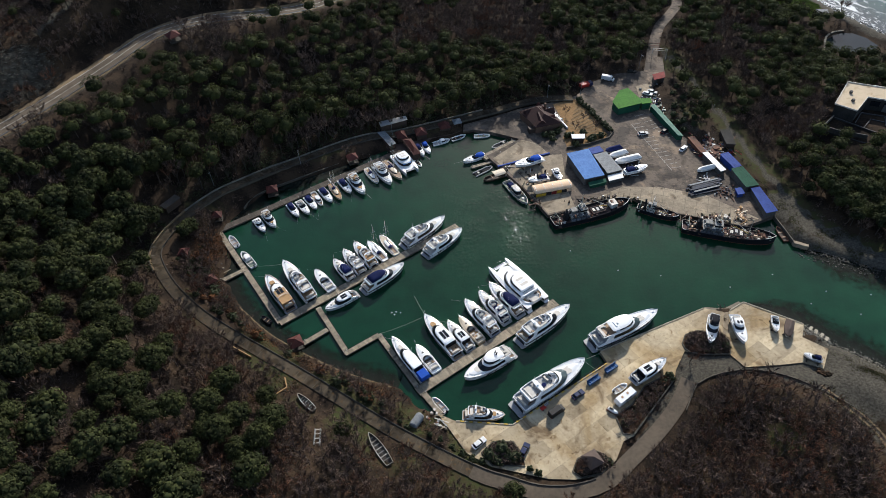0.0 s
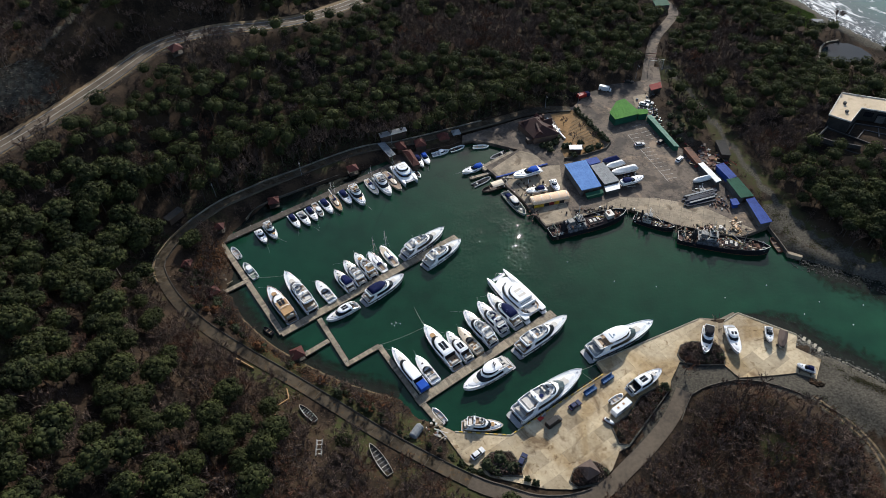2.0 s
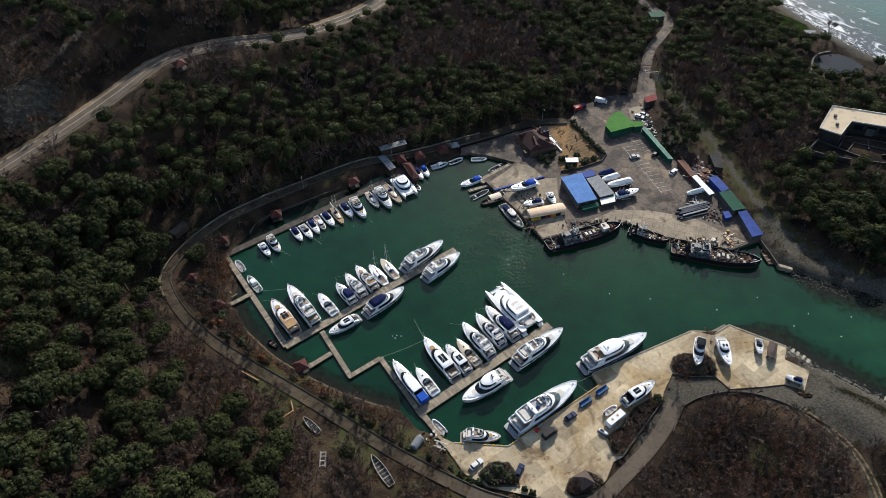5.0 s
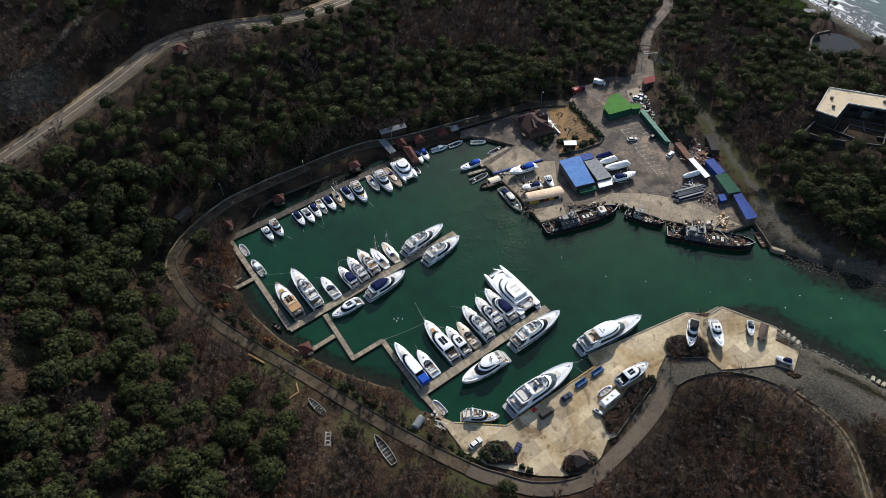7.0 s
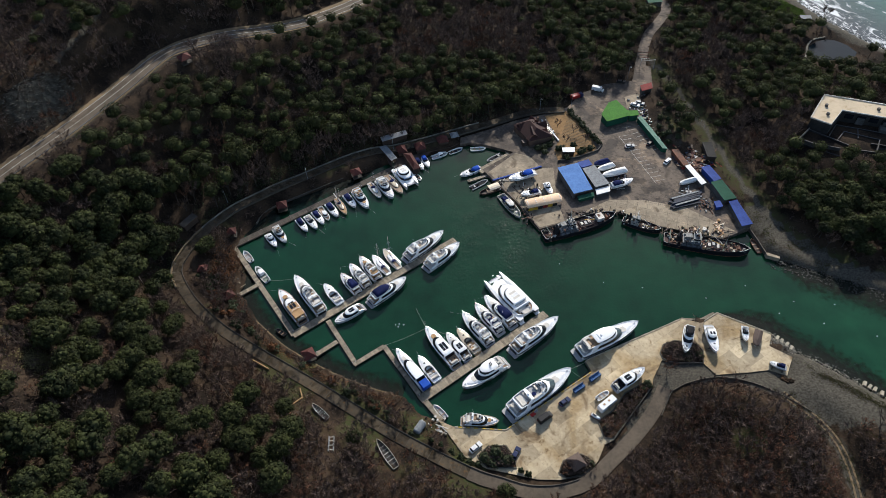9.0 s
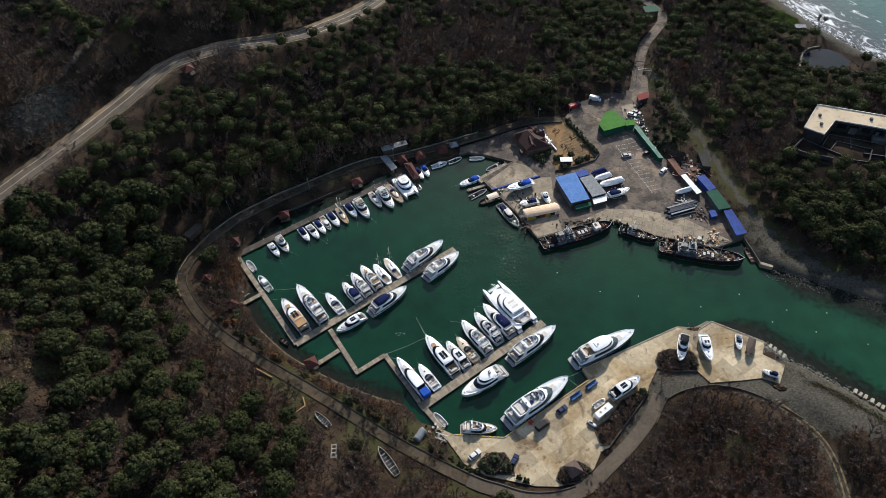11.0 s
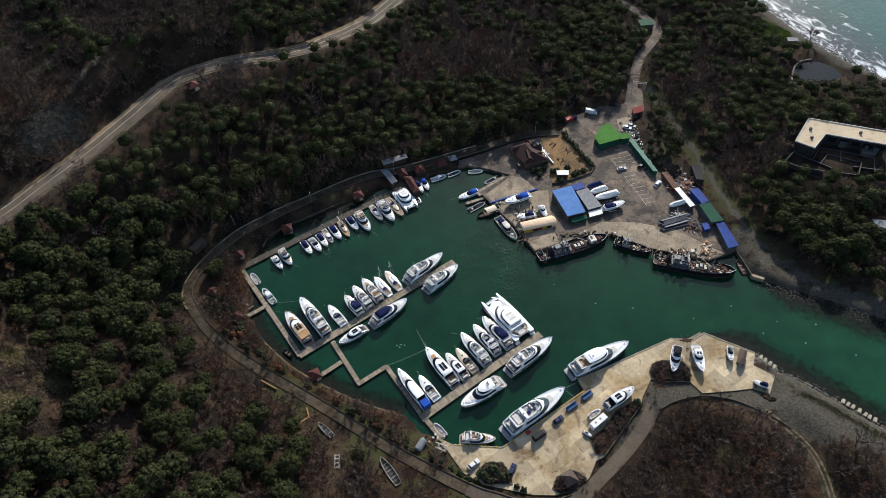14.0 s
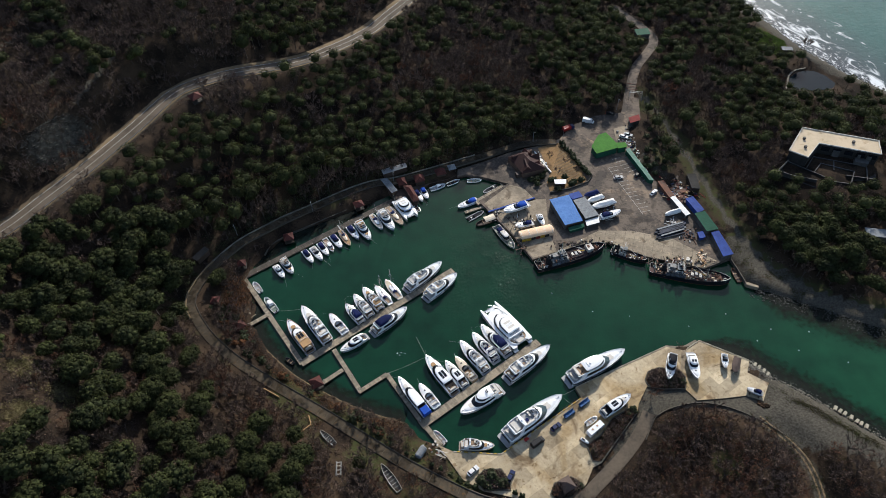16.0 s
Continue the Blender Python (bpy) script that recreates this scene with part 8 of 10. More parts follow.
part("panel", ribbon(Shape(), [(48.5, 245.6, 1.6), (51.4, 237.8, 1.6), (54.4, 230.4, 1.6)], -0.3, 0.3, 0.8, 1.0), WHITEC, fence_w)
# raked furrows of the garden
sand_plan = [(52, 247.5), (60, 250.4), (61.8, 247.6), (67, 234.6), (68.4, 226), (61.4, 223.6), (56, 231.4)]
for i in range(34):
    o = Vector((50, 218)) + Vector((0.35, 0.94)) * (i * 1.0)
    strip = [(o.x, o.y), (o.x + 26, o.y - 9.7), (o.x + 26.1, o.y - 9.4), (o.x + 0.1, o.y + 0.3)]
    cut_ = clipped(sand_plan if area(sand_plan) > 0 else sand_plan[::-1], strip)
    if len(cut_) >= 3 and abs(area(cut_)) > 0.5:
        part("furrow", Shape().prism(cut_, YARD_Z, YARD_Z + 0.12), SHOULDER, pl)
heap("scrap_heap", "wide heap of rust-red sheets, boards and pipes between the stores", 112.2, 215.4, YARD_Z - 0.2, 4.4, 4.0, 190, 23, (RUST, REDSHEET, REDROOF, GREYROOF, DARKWOOD, RUST, DARKWOOD, DARKSTEEL, TAN), 0.5, 3.0, 1.3)
heap("board_heap", "grey planks and pipes lying by the white store", 104.2, 193.6, YARD_Z, 2.0, 1.8, 34, 24, (SHIPWHITE, GREYDECK, DARKWOOD, RUST, NAVY), 0.5, 2.2, 0.5)
heap("yard_litter", "tyres, props and boards under the boats ashore", 76.5, 203.4, YARD_Z, 2.2, 3.6, 34, 25, (BLACKC, DARKWOOD, RUST, NAVY, SHIPWHITE), 0.3, 1.1, 0.5)
heap("yard_litter", "props and gear round the boats ashore", 36.6, 199.4, YARD_Z, 3.4, 2.6, 44, 26, (BLACKC, DARKWOOD, DARKWOOD, RUST, SHIPWHITE, NET), 0.3, 1.2, 0.5)
heap("garden_rubble", "pale rubble and furniture beside the restaurant house", 51, 239, YARD_Z + 0.06, 1.2, 3.4, 26, 16, (WHITEC, CREAM, DARKWOOD, GREYDECK), tall=0.6)
heap("shore_junk", "boards and crates by the quay steps", -5, 92.5, 1.3, 2.0, 2.0, 34, 17, (DARKWOOD, SHIPWHITE, RUST, DECKWOOD, GREYDECK), 0.3, 1.2, 0.8)
heap("stone_heap", "stones and boards on the west bank", -80, 154.5, 0.5, 1.6, 1.6, 24, 18, (GREYWALL, SHIPGREEN, DECKWOOD), 0.4, 1.4, 0.6)


def wreck(x, y, z, turn, L, W, label, skin=SHIPWHITE):
    """The open skeleton of a boat: dark bottom, pale gunwales, ribs and thwarts."""
    b = thing("old_boat", label, "boat", pose(x, y, z, 0, 0, turn))
    ring = lambda k, zz, cut=0.0: plan_ring(-L / 2 + cut, L / 2 - 1.6 * cut, W / 2 * k - cut, zz, 0.6, 0.75, 12, 0.25, 2.0, 0.7)
    part("hull", Shape().stack([ring(0.5, -0.2), ring(0.9, 0.3), ring(1, 0.75), ring(1, 0.75, 0.12), ring(0.9, 0.1, 0.14)], False), skin, b)
    part("floor", Shape().stack([ring(0.9, -0.05, 0.14), ring(0.9, 0.08, 0.14)]), PILE, b)
    edge = ring(1, 0.78, 0.05)
    part("gunwale", bar(Shape(), edge + edge[:1], 0.07, 4), SHIPWHITE, b)
    for i in range(7):
        u = (i - 3) * L * 0.115
        half = W * 0.46 * min(1, 1.35 - max(0, u / L) * 2.2)
        part("rib", Shape().box((u, 0, 0.62), (0.1, 2 * half, 0.1)).box((u, half * 0.3, 0.4), (0.1, 0.1, 0.5)), SHIPWHITE if i % 2 else SHIPGREY, b)
    return b


wreck(-41.0, 98.7, float(land_height(-41.0, 98.7)) + 0.25, 136, 7.6, 2.0, "decayed grey boat frame lying among bare trees", PILE)
wreck(-19.3, 84.0, float(land_height(-19.3, 84.0)) + 0.25, 124, 11.2, 2.7, "long dark old boat with pale ribs lying among bare trees", PILE)
cr = thing("drying_rack", "white timber frame standing among bare trees", "frame", pose(-36.1, 86.8, float(land_height(-36.1, 86.8)), 0, 0, 92))
for s in (-0.75, 0.75):
    part("long_rail", Shape().box((0, s, 0.6), (4.8, 0.24, 1.2)), SHIPGREY, cr)
for u in (-2, -0.6, 0.8, 2):
    part("cross_rail", Shape().box((u, 0, 1.1), (0.18, 1.5, 0.18)), SHIPWHITE, cr)
bent = thing("bank_wall", "low ochre timber edging on the bank", "edging")
zz = float(land_height(-48, 104))
part("board", ribbon(Shape(), [(-48.5, 107.6, zz), (-47.3, 104, zz + 0.2), (-52.8, 98.9, zz + 1.2)], -0.15, 0.15, 0.5, 0.9), TAN, bent)
part("board", ribbon(Shape(), [(-66, 119, 4.9), (-60, 115.4, 4.6)], -0.15, 0.15, 0.5, 0.9), TAN, bent)

gate = thing("road_gate_frame", "tall pale steel gate frame across the access road", "gate")
for q in ((103.2, 284.6), (109.6, 283.2)):
    part("post", Shape().tube((*q, 2.2), (*q, 7.4), 0.14, k=6), SHIPWHITE, gate)
for h_ in (6.4, 7.3):
    part("cross_bar", Shape().tube((103.2, 284.6, h_), (109.6, 283.2, h_), 0.08, k=5), SHIPWHITE, gate)
fence = thing("wire_fence", "rusty wire fence with pale posts beside the bank track", "fence")
fl = [Vector((109.8, 283)).lerp(Vector((122.2, 232)), i / 17) for i in range(18)]
for q in fl:
    part("post", Shape().tube((q.x, q.y, float(land_height(q.x, q.y)) - 0.3), (q.x, q.y, float(land_height(q.x, q.y)) + 2.2), 0.07, k=5), SHIPGREY, fence)
for h_ in (0.5, 1.3, 2.1):
    part("wire", bar(Shape(), [(q.x, q.y, float(land_height(q.x, q.y)) + h_) for q in fl], 0.03, 3), RUST, fence)

# lamp posts and the power line by the lane
for x0, y0, z0 in ((48.5, 252.6, 2.4), (-20.6, 228, 2.9), (-57, 209.2, 3.9), (64, 255.6, 1.6), (95, 275.5, 2.4), (-88, 194, 7)):
    lp = thing("lamp_post", "slim grey lamp post beside the lane", "lamp post", pose(x0, y0, z0), "lamp posts by the lane")
    part("pole", Shape().tube((0, 0, -0.3), (0, 0, 7), 0.11, 0.07), GREYROOF, lp)
    part("arm", Shape().tube((0, 0, 6.9), (0.3, -1.1, 7.1), 0.05), GREYROOF, lp)
    part("lamp_head", Shape().box((0.35, -1.3, 7.08), (0.22, 0.6, 0.12)), GREYDECK, lp)

# ---- planting beds on the quay ----
BEDS = [[(73.2, 117.8), (73.5, 115.8), (75, 114.3), (78.9, 113.5), (86.7, 113.3), (88.0, 118.2), (86.3, 121.4), (79.2, 122.4), (75, 121)], [(8.6, 83.6), (12, 86.6), (17.6, 86.6), (19.6, 83), (20.2, 79.4), (11.4, 79.8)],
        [(32.8, 77.4), (34.6, 81), (40.5, 83), (44.2, 80), (40.5, 76.6), (35, 75.6)], [(47.6, 93.4), (48.6, 88), (51.4, 87.6), (67.4, 105), (67.2, 107.6), (58, 103), (53, 97)]]
for bed in BEDS:
    pb = thing("planting_bed", "kerbed planting bed with dark shrubs on the quay", "planting bed")
    part("soil", Shape().prism(bed, SOUTH_Z - 0.1, SOUTH_Z + 0.14), LITTER, pb)
    part("kerb", ribbon(Shape(), [(x, y, SOUTH_Z) for x, y in bed + bed[:1]], -0.18, 0.18, 0.3, 0.4), STONEWALL, pb)
tagged(part("shore_wall", ribbon(Shape(), curve_line([(-76.6, 187.1, 0.6), (-74.4, 192.6, 0.6), (-68.6, 197.9, 0.6), (-60.6, 202.4, 0.6), (-51.4, 207.6, 0.6), (-43.2, 212, 0.6), (-34.2, 217.4, 0.6), (-28.4, 221, 0.6)]), -0.18, 0.18, 0.4, 2.0), STONEWALL), "dark rough stone edge of the shaded north bank", "wall", kind="structure")
tagged(part("pond_wall", ribbon(Shape(), curve_line([(188.6, 288, 1.1), (191.4, 293.4, 1.1), (194.6, 300, 1.1), (200, 305, 1.1), (206.4, 306.4, 1.1)]), -0.4, 0.4, 0.4, 1.2), ROCK), "pale stone bank round the pond's far side", "wall", kind="structure")
tagged(part("shore_edge", ribbon(Shape(), curve_line([(-69, 138.4, 0.3), (-58.9, 128.6, 0.3), (-52, 123.4, 0.3), (-43.6, 118.1, 0.3), (-34.7, 113.1, 0.3), (-24.2, 108.5, 0.3), (-16, 105.4, 0.3)]), -0.22, 0.22, 0.3, 1.6), SHOULDER), "narrow ochre stone edge of the west bank", "edging", kind="structure")
run = [(x, y, float(land_height(x, y)) + 0.02) for x, y, _ in curve_line(TRACK_LINE[3:], 1.5)]
for s in (-0.75, 0.75):
    tagged(part("track_rut", ribbon(Shape(), run, s - 0.3, s + 0.3, 0.05, 0.2), SHOULDER), "worn tan wheel rut of the mound track", "track", kind="structure")
tagged(part("channel_wall", ribbon(Shape(), [(121.9, 174.2, 1.3), (123.2, 167, 1.3), (124.2, 160.0, 1.3)], -0.16, 0.16, 0.4, 3.0), STONEWALL), "weathered concrete wall along the channel bank", "wall", kind="structure")
tagged(part("channel_wall_end", Shape().prism([(123.9, 160.0), (124.5, 160.2), (128.6, 158.0), (128.2, 156.9), (124.0, 158.8)], -1.5, 1.75), PALE), "pale concrete block at the channel wall's end", "wall", kind="structure")
tagged(part("quay_toe", Shape().prism([(83.6, 131.0), (90, 129.2), (91.6, 129.6), (97.3, 133.3), (96.2, 134.2), (90.6, 131.4), (84.4, 132.3)], -2, 0.9), QUAY), "low concrete toe of the quay at the boat slip", "quay", kind="structure")


# ---- trees ----
def joined(name, chunks, material, label, category, split=None):
    """One mesh from many (vertices, faces) arrays; faces all have the same count of corners in a chunk."""
    me = bpy.data.meshes.new(name)
    vs = np.concatenate([c[0] for c in chunks])
    starts = np.cumsum([0] + [len(c[0]) for c in chunks[:-1]])
    loops = np.concatenate([(c[1] + s).ravel() for c, s in zip(chunks, starts)])
    sizes = np.concatenate([np.full(len(c[1]), c[1].shape[1]) for c in chunks])
    me.vertices.add(len(vs))
    me.vertices.foreach_set("co", vs.astype(np.float32).ravel())
    me.loops.add(len(loops))
    me.loops.foreach_set("vertex_index", loops.astype(np.int32))
    me.polygons.add(len(sizes))
    me.polygons.foreach_set("loop_start", np.concatenate([[0], np.cumsum(sizes)[:-1]]).astype(np.int32))
    me.update(calc_edges=True)
    me.materials.append(material)
    ob = new(name, me)
    if label:
        tagged(ob, label, category, kind="stuff")
    return ob


def tufts(rng, centres, normals, size, droop=0.25):
    """Small leaf sprays: kites lying roughly along the given normals."""
    n = len(centres)
    u = np.cross(normals, rng.normal(size=(n, 3)))
    u /= np.linalg.norm(u, axis=1, keepdims=True) + 1e-9
    w = np.cross(normals, u)
    s = size * rng.uniform(0.6, 1.3, (n, 1))
    tip = normals * s * rng.uniform(-droop, 0.35, (n, 1))
    p = np.stack([centres - u * s * 0.55, centres - w * s * 0.42 + tip * 0.4, centres + u * s * 0.6 + tip, centres + w * s * 0.42 + tip * 0.4], 1)
    return p.reshape(-1, 3), np.arange(4 * n).reshape(n, 4)


ICO = np.array([(0, 0, 1)] + [(0.894 * math.cos(i * 1.2566 + o), 0.894 * math.sin(i * 1.2566 + o), h) for h, o in ((0.447, 0), (-0.447, 0.628)) for i in range(5)] + [(0, 0, -1)])
ICO_F = np.array([(0, i + 1, (i + 1) % 5 + 1) for i in range(5)] + [(i + 1, i + 6, (i + 1) % 5 + 1) for i in range(5)] + [((i + 1) % 5 + 1, i + 6, (i + 1) % 5 + 6) for i in range(5)] + [(11, (i + 1) % 5 + 6, i + 6) for i in range(5)])


def pine_crown(seed, lobes, per, width, height, size, cores=True):
    """A broad pine crown: many lumps of needle sprays round leafy cores, thin at its foot."""
    rng = np.random.default_rng(seed)
    cs, ns, cv, cf = [], [], [], []
    balls = []
    mid = np.array([0, 0, height - 0.42 * width])
    for i in range(lobes):
        # lumps spread over a dome
        a, up = i * 2.4 + rng.uniform(-0.35, 0.35), 1 - 0.98 * (i + 0.4) / lobes + rng.uniform(-0.06, 0.06)
        flat_ = math.sqrt(max(0, 1 - up * up))
        balls.append((mid + width * 0.335 * rng.uniform(0.88, 1.08) * np.array([flat_ * math.cos(a), flat_ * math.sin(a), up * 0.78]), width * rng.uniform(0.085, 0.15)))
    squash = np.array([1, 1, 0.85])
    cv.append(mid + ICO * width * 0.34 * rng.uniform(0.9, 1.05, (12, 1)) * np.array([1, 1, 0.7]))
    cf.append(ICO_F)
    for i, (c, r) in enumerate(balls):
        if cores:
            cv.append(c + ICO * r * rng.uniform(0.55, 0.85, (12, 1)) * squash)
            cf.append(ICO_F + 12 * (i + 1))
        d = rng.normal(size=(per * 3, 3))
        d[:, 2] = d[:, 2] * 0.8 + 0.45
        d /= np.linalg.norm(d, axis=1, keepdims=True)
        p = c + d * r * squash * rng.uniform(0.8, 1.22, (len(d), 1))
        buried = np.zeros(len(p), bool)
        for k, (c2, r2) in enumerate(balls):
            if k != i:
                buried |= np.linalg.norm((p - c2) / squash, axis=1) < 0.86 * r2
        buried |= np.linalg.norm((p - mid) / np.array([1, 1, 0.75]), axis=1) < 0.33 * width
        p, d = p[~buried][:per], d[~buried][:per]
        cs.append(p)
        # sprays lean out of their lump and out of the whole crown
        out = (p - mid) / width * 2.2
        jit = d * 0.5 + out + rng.normal(size=d.shape) * 0.42
        ns.append(jit / np.linalg.norm(jit, axis=1, keepdims=True))
    return [(np.concatenate(cv), np.concatenate(cf)), tufts(rng, np.concatenate(cs), np.concatenate(ns), size)]


def sticks(segments, k=3):
    """Tapered three-sided limbs from (from, to, thickness, end thickness)."""
    vs, fs = [], []
    for a, b, r0, r1 in segments:
        a, b = Vector(a), Vector(b)
        d = (b - a).normalized()
        u = d.orthogonal().normalized()
        w = d.cross(u)
        n = len(vs)
        for c, r in ((a, r0), (b, r1)):
            vs += [c + (u * math.cos(t) + w * math.sin(t)) * r for t in [2 * math.pi * i / k for i in range(k)]]
        fs += [(n + i, n + (i + 1) % k, n + k + (i + 1) % k, n + k + i) for i in range(k)]
    return np.array([tuple(v) for v in vs]), np.array(fs)


def pine_trunk(seed, height, limbs=6):
    rnd = random.Random(seed)
    lean = (rnd.uniform(-0.4, 0.4), rnd.uniform(-0.4, 0.4))
    top = (lean[0], lean[1], height * 0.8)
    seg = [((0, 0, -0.5), (lean[0] * 0.5, lean[1] * 0.5, height * 0.45), 0.2, 0.14), ((lean[0] * 0.5, lean[1] * 0.5, height * 0.45), top, 0.14, 0.05)]
    for i in range(limbs):
        t, a = rnd.uniform(0.4, 0.75), rnd.uniform(0, 6.3)
        base = Vector((lean[0] * t, lean[1] * t, height * t))
        seg.append((base, base + Vector((math.cos(a), math.sin(a), 0.5)) * height * 0.2, 0.07, 0.02))
    return sticks(seg)


def bare_limbs(seed, height, width, fine=True):
    """Trunk, limbs and first twigs of a leafless tree, and its twig ends."""
    rnd = random.Random(seed)
    seg, ends = [((0, 0, -0.4), (0.1, 0.05, height * 0.3), 0.15, 0.11)], []
    for i in range(rnd.randint(5, 7)):
        a, q = i * 2.4 + rnd.uniform(-0.4, 0.4), rnd.uniform(0.35, 1)
        b0 = Vector((0.1, 0.05, height * rnd.uniform(0.18, 0.32)))
        b1 = Vector((math.cos(a) * width * 0.26 * q, math.sin(a) * width * 0.26 * q, height * rnd.uniform(0.5, 0.65)))
        seg.append((b0, b1, 0.09, 0.05))
        for j in range(3):
            b2 = b1 + Vector((math.cos(a + rnd.uniform(-1.2, 1.2)) * width * 0.2, math.sin(a + rnd.uniform(-1.2, 1.2)) * width * 0.2, height * rnd.uniform(0.15, 0.33)))
            if fine:
                seg.append((b1, b2, 0.045, 0.015))
            ends += [(b1.lerp(b2, t), (b2 - b1).normalized()) for t in (0.35, 0.6, 0.8, 1.0)]
    return sticks(seg), ends


def bare_twigs(seed, ends, per, length, thick):
    rng = np.random.default_rng(seed)
    c = np.repeat(np.array([tuple(e[0]) for e in ends]), per, 0)
    d = np.repeat(np.array([tuple(e[1]) for e in ends]), per, 0) + rng.normal(size=(len(ends) * per, 3)) * 0.62
    d /= np.linalg.norm(d, axis=1, keepdims=True)
    w = np.cross(d, rng.normal(size=d.shape))
    w /= np.linalg.norm(w, axis=1, keepdims=True)
    L = length * rng.uniform(0.5, 1.25, (len(c), 1))
    p = np.stack([c - w * thick, c + w * thick, c + d * L], 1)
    return p.reshape(-1, 3), np.arange(3 * len(c)).reshape(-1, 3)


PINES = [(pine_crown(40 + i, 25, 20, 7.6 + 0.6 * (i % 3), 7.6 + 0.4 * i, 0.42), pine_trunk(60 + i, 7.0 + 0.4 * i, 3)) for i in range(6)]
FARPINES = [(pine_crown(240 + i, 16, 13, 7.2 + 0.6 * (i % 3), 7.6 + 0.4 * i, 0.52, False), pine_trunk(260 + i, 7.4 + 0.3 * i, 0)) for i in range(6)]
BARES = []
for i in range(6):
    (lv, lf), ends = bare_limbs(80 + i, 5.6 + 0.25 * i, 5.8)
    BARES.append(((lv, lf), bare_twigs(90 + i, ends, 3, 1.05, 0.08)))
FARBARES = []
for i in range(6):
    (lv, lf), ends = bare_limbs(280 + i, 5.6 + 0.25 * i, 5.8, False)
    FARBARES.append(((lv, lf), bare_twigs(290 + i, ends, 3, 1.15, 0.095)))
FINE = [(pine_crown(140 + i, 26, 30, 7.6, 7.8 + 0.3 * i, 0.36), pine_trunk(160 + i, 7.6 + 0.3 * i)) for i in range(4)]
FINEBARE = []
for i in range(4):
    (lv, lf), ends = bare_limbs(180 + i, 5.8 + 0.25 * i, 5.8)
    FINEBARE.append(((lv, lf), bare_twigs(190 + i, ends, 11, 1.0, 0.042)))

rng = np.random.default_rng(7)
tx, ty, sort_ = [], [], []
for is_pine, STEP in ((True, 5.2), (False, 3.4)):
    ax, ay = np.meshgrid(np.arange(-310, 300, STEP), np.arange(52, 445, STEP))
    ax[::2] += STEP / 2
    tx.append((ax + rng.uniform(-0.38, 0.38, ax.shape) * STEP).ravel())
    ty.append((ay + rng.uniform(-0.38, 0.38, ay.shape) * STEP).ravel())
    sort_.append(np.full(ax.size, is_pine))
tx, ty, sort_ = np.concatenate(tx), np.concatenate(ty), np.concatenate(sort_)
seen = (tx > -128 - (ty - 60) * 0.49) & (tx < 132 + (ty - 60) * 0.52)
tx, ty, sort_ = tx[seen], ty[seen], sort_[seen]
dlane, dhigh, dbank, dtrack, dgate = (reach(tx, ty, q)[0] for q in (LANE_LINE, HIGH_LINE, BANK_LINE, TRACK_LINE, GATE_LINE))
dbasin, dsea, dpond, dyard, dquay = (reach(tx, ty, q, True)[0] for q in (BASIN, SEA_PLAN, POND_PLAN, YARD_PLAN, SOUTH_QUAY))
above0 = (ty > np.interp(tx, [p[0] for p in HIGH_LINE], [p[1] for p in HIGH_LINE])) & (tx < 0)
inner = inside(tx, ty, [p[:2] for p in LANE_LINE])
south_land = (tx > 30) & (ty < 118)
upper = (ty > np.interp(tx, [p[0] for p in HIGH_LINE], [p[1] for p in HIGH_LINE])) & (tx > -108) & (tx < 30)
free = (dlane > np.where((ty > 165) & ~inner & (tx < 40), 3.4, np.where(inner & (ty < 150), 3.3, 4.6))) & (dhigh > np.where(upper, np.where((tx > -62) | (tx < -94), 8.5, 5.2), np.where(above0 & ~sort_, 5.8, 8.5))) & ~((dhigh < np.where(tx > -84, 5.5, np.where(sort_, 17, 7))) & ~above0 & ~upper) & (dbank > np.where(ty > 195, np.where(sort_, 4.6, 3.2), 5)) & (dtrack > 4.2) & (dgate > 4.8) & (dsea > np.where(ty > 318, 11, 15)) & (dpond > 4)
free &= ~inside(tx, ty, BASIN) & ~inside(tx, ty, SEA_PLAN) & ~inside(tx, ty, POND_PLAN) & ~inside(tx, ty, YARD_PLAN) & ~inside(tx, ty, SOUTH_QUAY)
free &= (dbasin > 3) & (dyard > 3) & (dquay > 2.5)
free &= ~inside(tx, ty, [(154, 217), (174, 245), (209, 232), (204, 209), (170, 205)])
free &= ~inside(tx, ty, BANK_PLAN) & ~(inside(tx, ty, EAST_BANK) | (reach(tx, ty, EAST_BANK, True)[0] < np.where(sort_, 2.5, 0.5))) & ~((tx > 117) & (tx < 128.5) & (ty > 180) & (ty < 206))
free &= ~((np.abs(tx + 8) < 24) & (ty > 216) & (ty < 240) & (dlane > 0) & inner)
free &= ~((tx > 104) & (tx < 124) & (ty > 196) & (ty < 227))
free &= ~inside(tx, ty, [(92, 240), (90, 275), (107, 292), (108, 262), (105, 240), (109, 224), (98, 222)])
free &= np.hypot(*cut_place(tx, ty)) > 0.95
free &= np.hypot(tx + 112, ty - 257) > 5
free &= ~(sort_ & (ty < 150) & (tx < 40) & (dlane < 9))
for q in TRAILS:
    free &= reach(tx, ty, q)[0] > 1.8
free &= (reach(tx, ty, [(192, 341), (196, 334), (198, 326), (203, 319)])[0] > 7)
free &= ~((tx > 192) & (tx < 218) & (ty > 277) & (ty < 288))
free &= ~((np.abs(tx + 108.6) < 4.5) & (ty > 242) & (ty < 256))
free &= (np.hypot(tx - 122, ty - 339.5) > 7) & (np.hypot(tx - 185, ty - 178) > 8)
for a_, b_ in CLEARINGS:
    free &= np.hypot(tx - a_, (ty - b_ + 1.5) / 1.3) > np.where(sort_, 6.5, 5.0)
free &= ~(np.hypot(tx + 9, ty - 93) < 6)
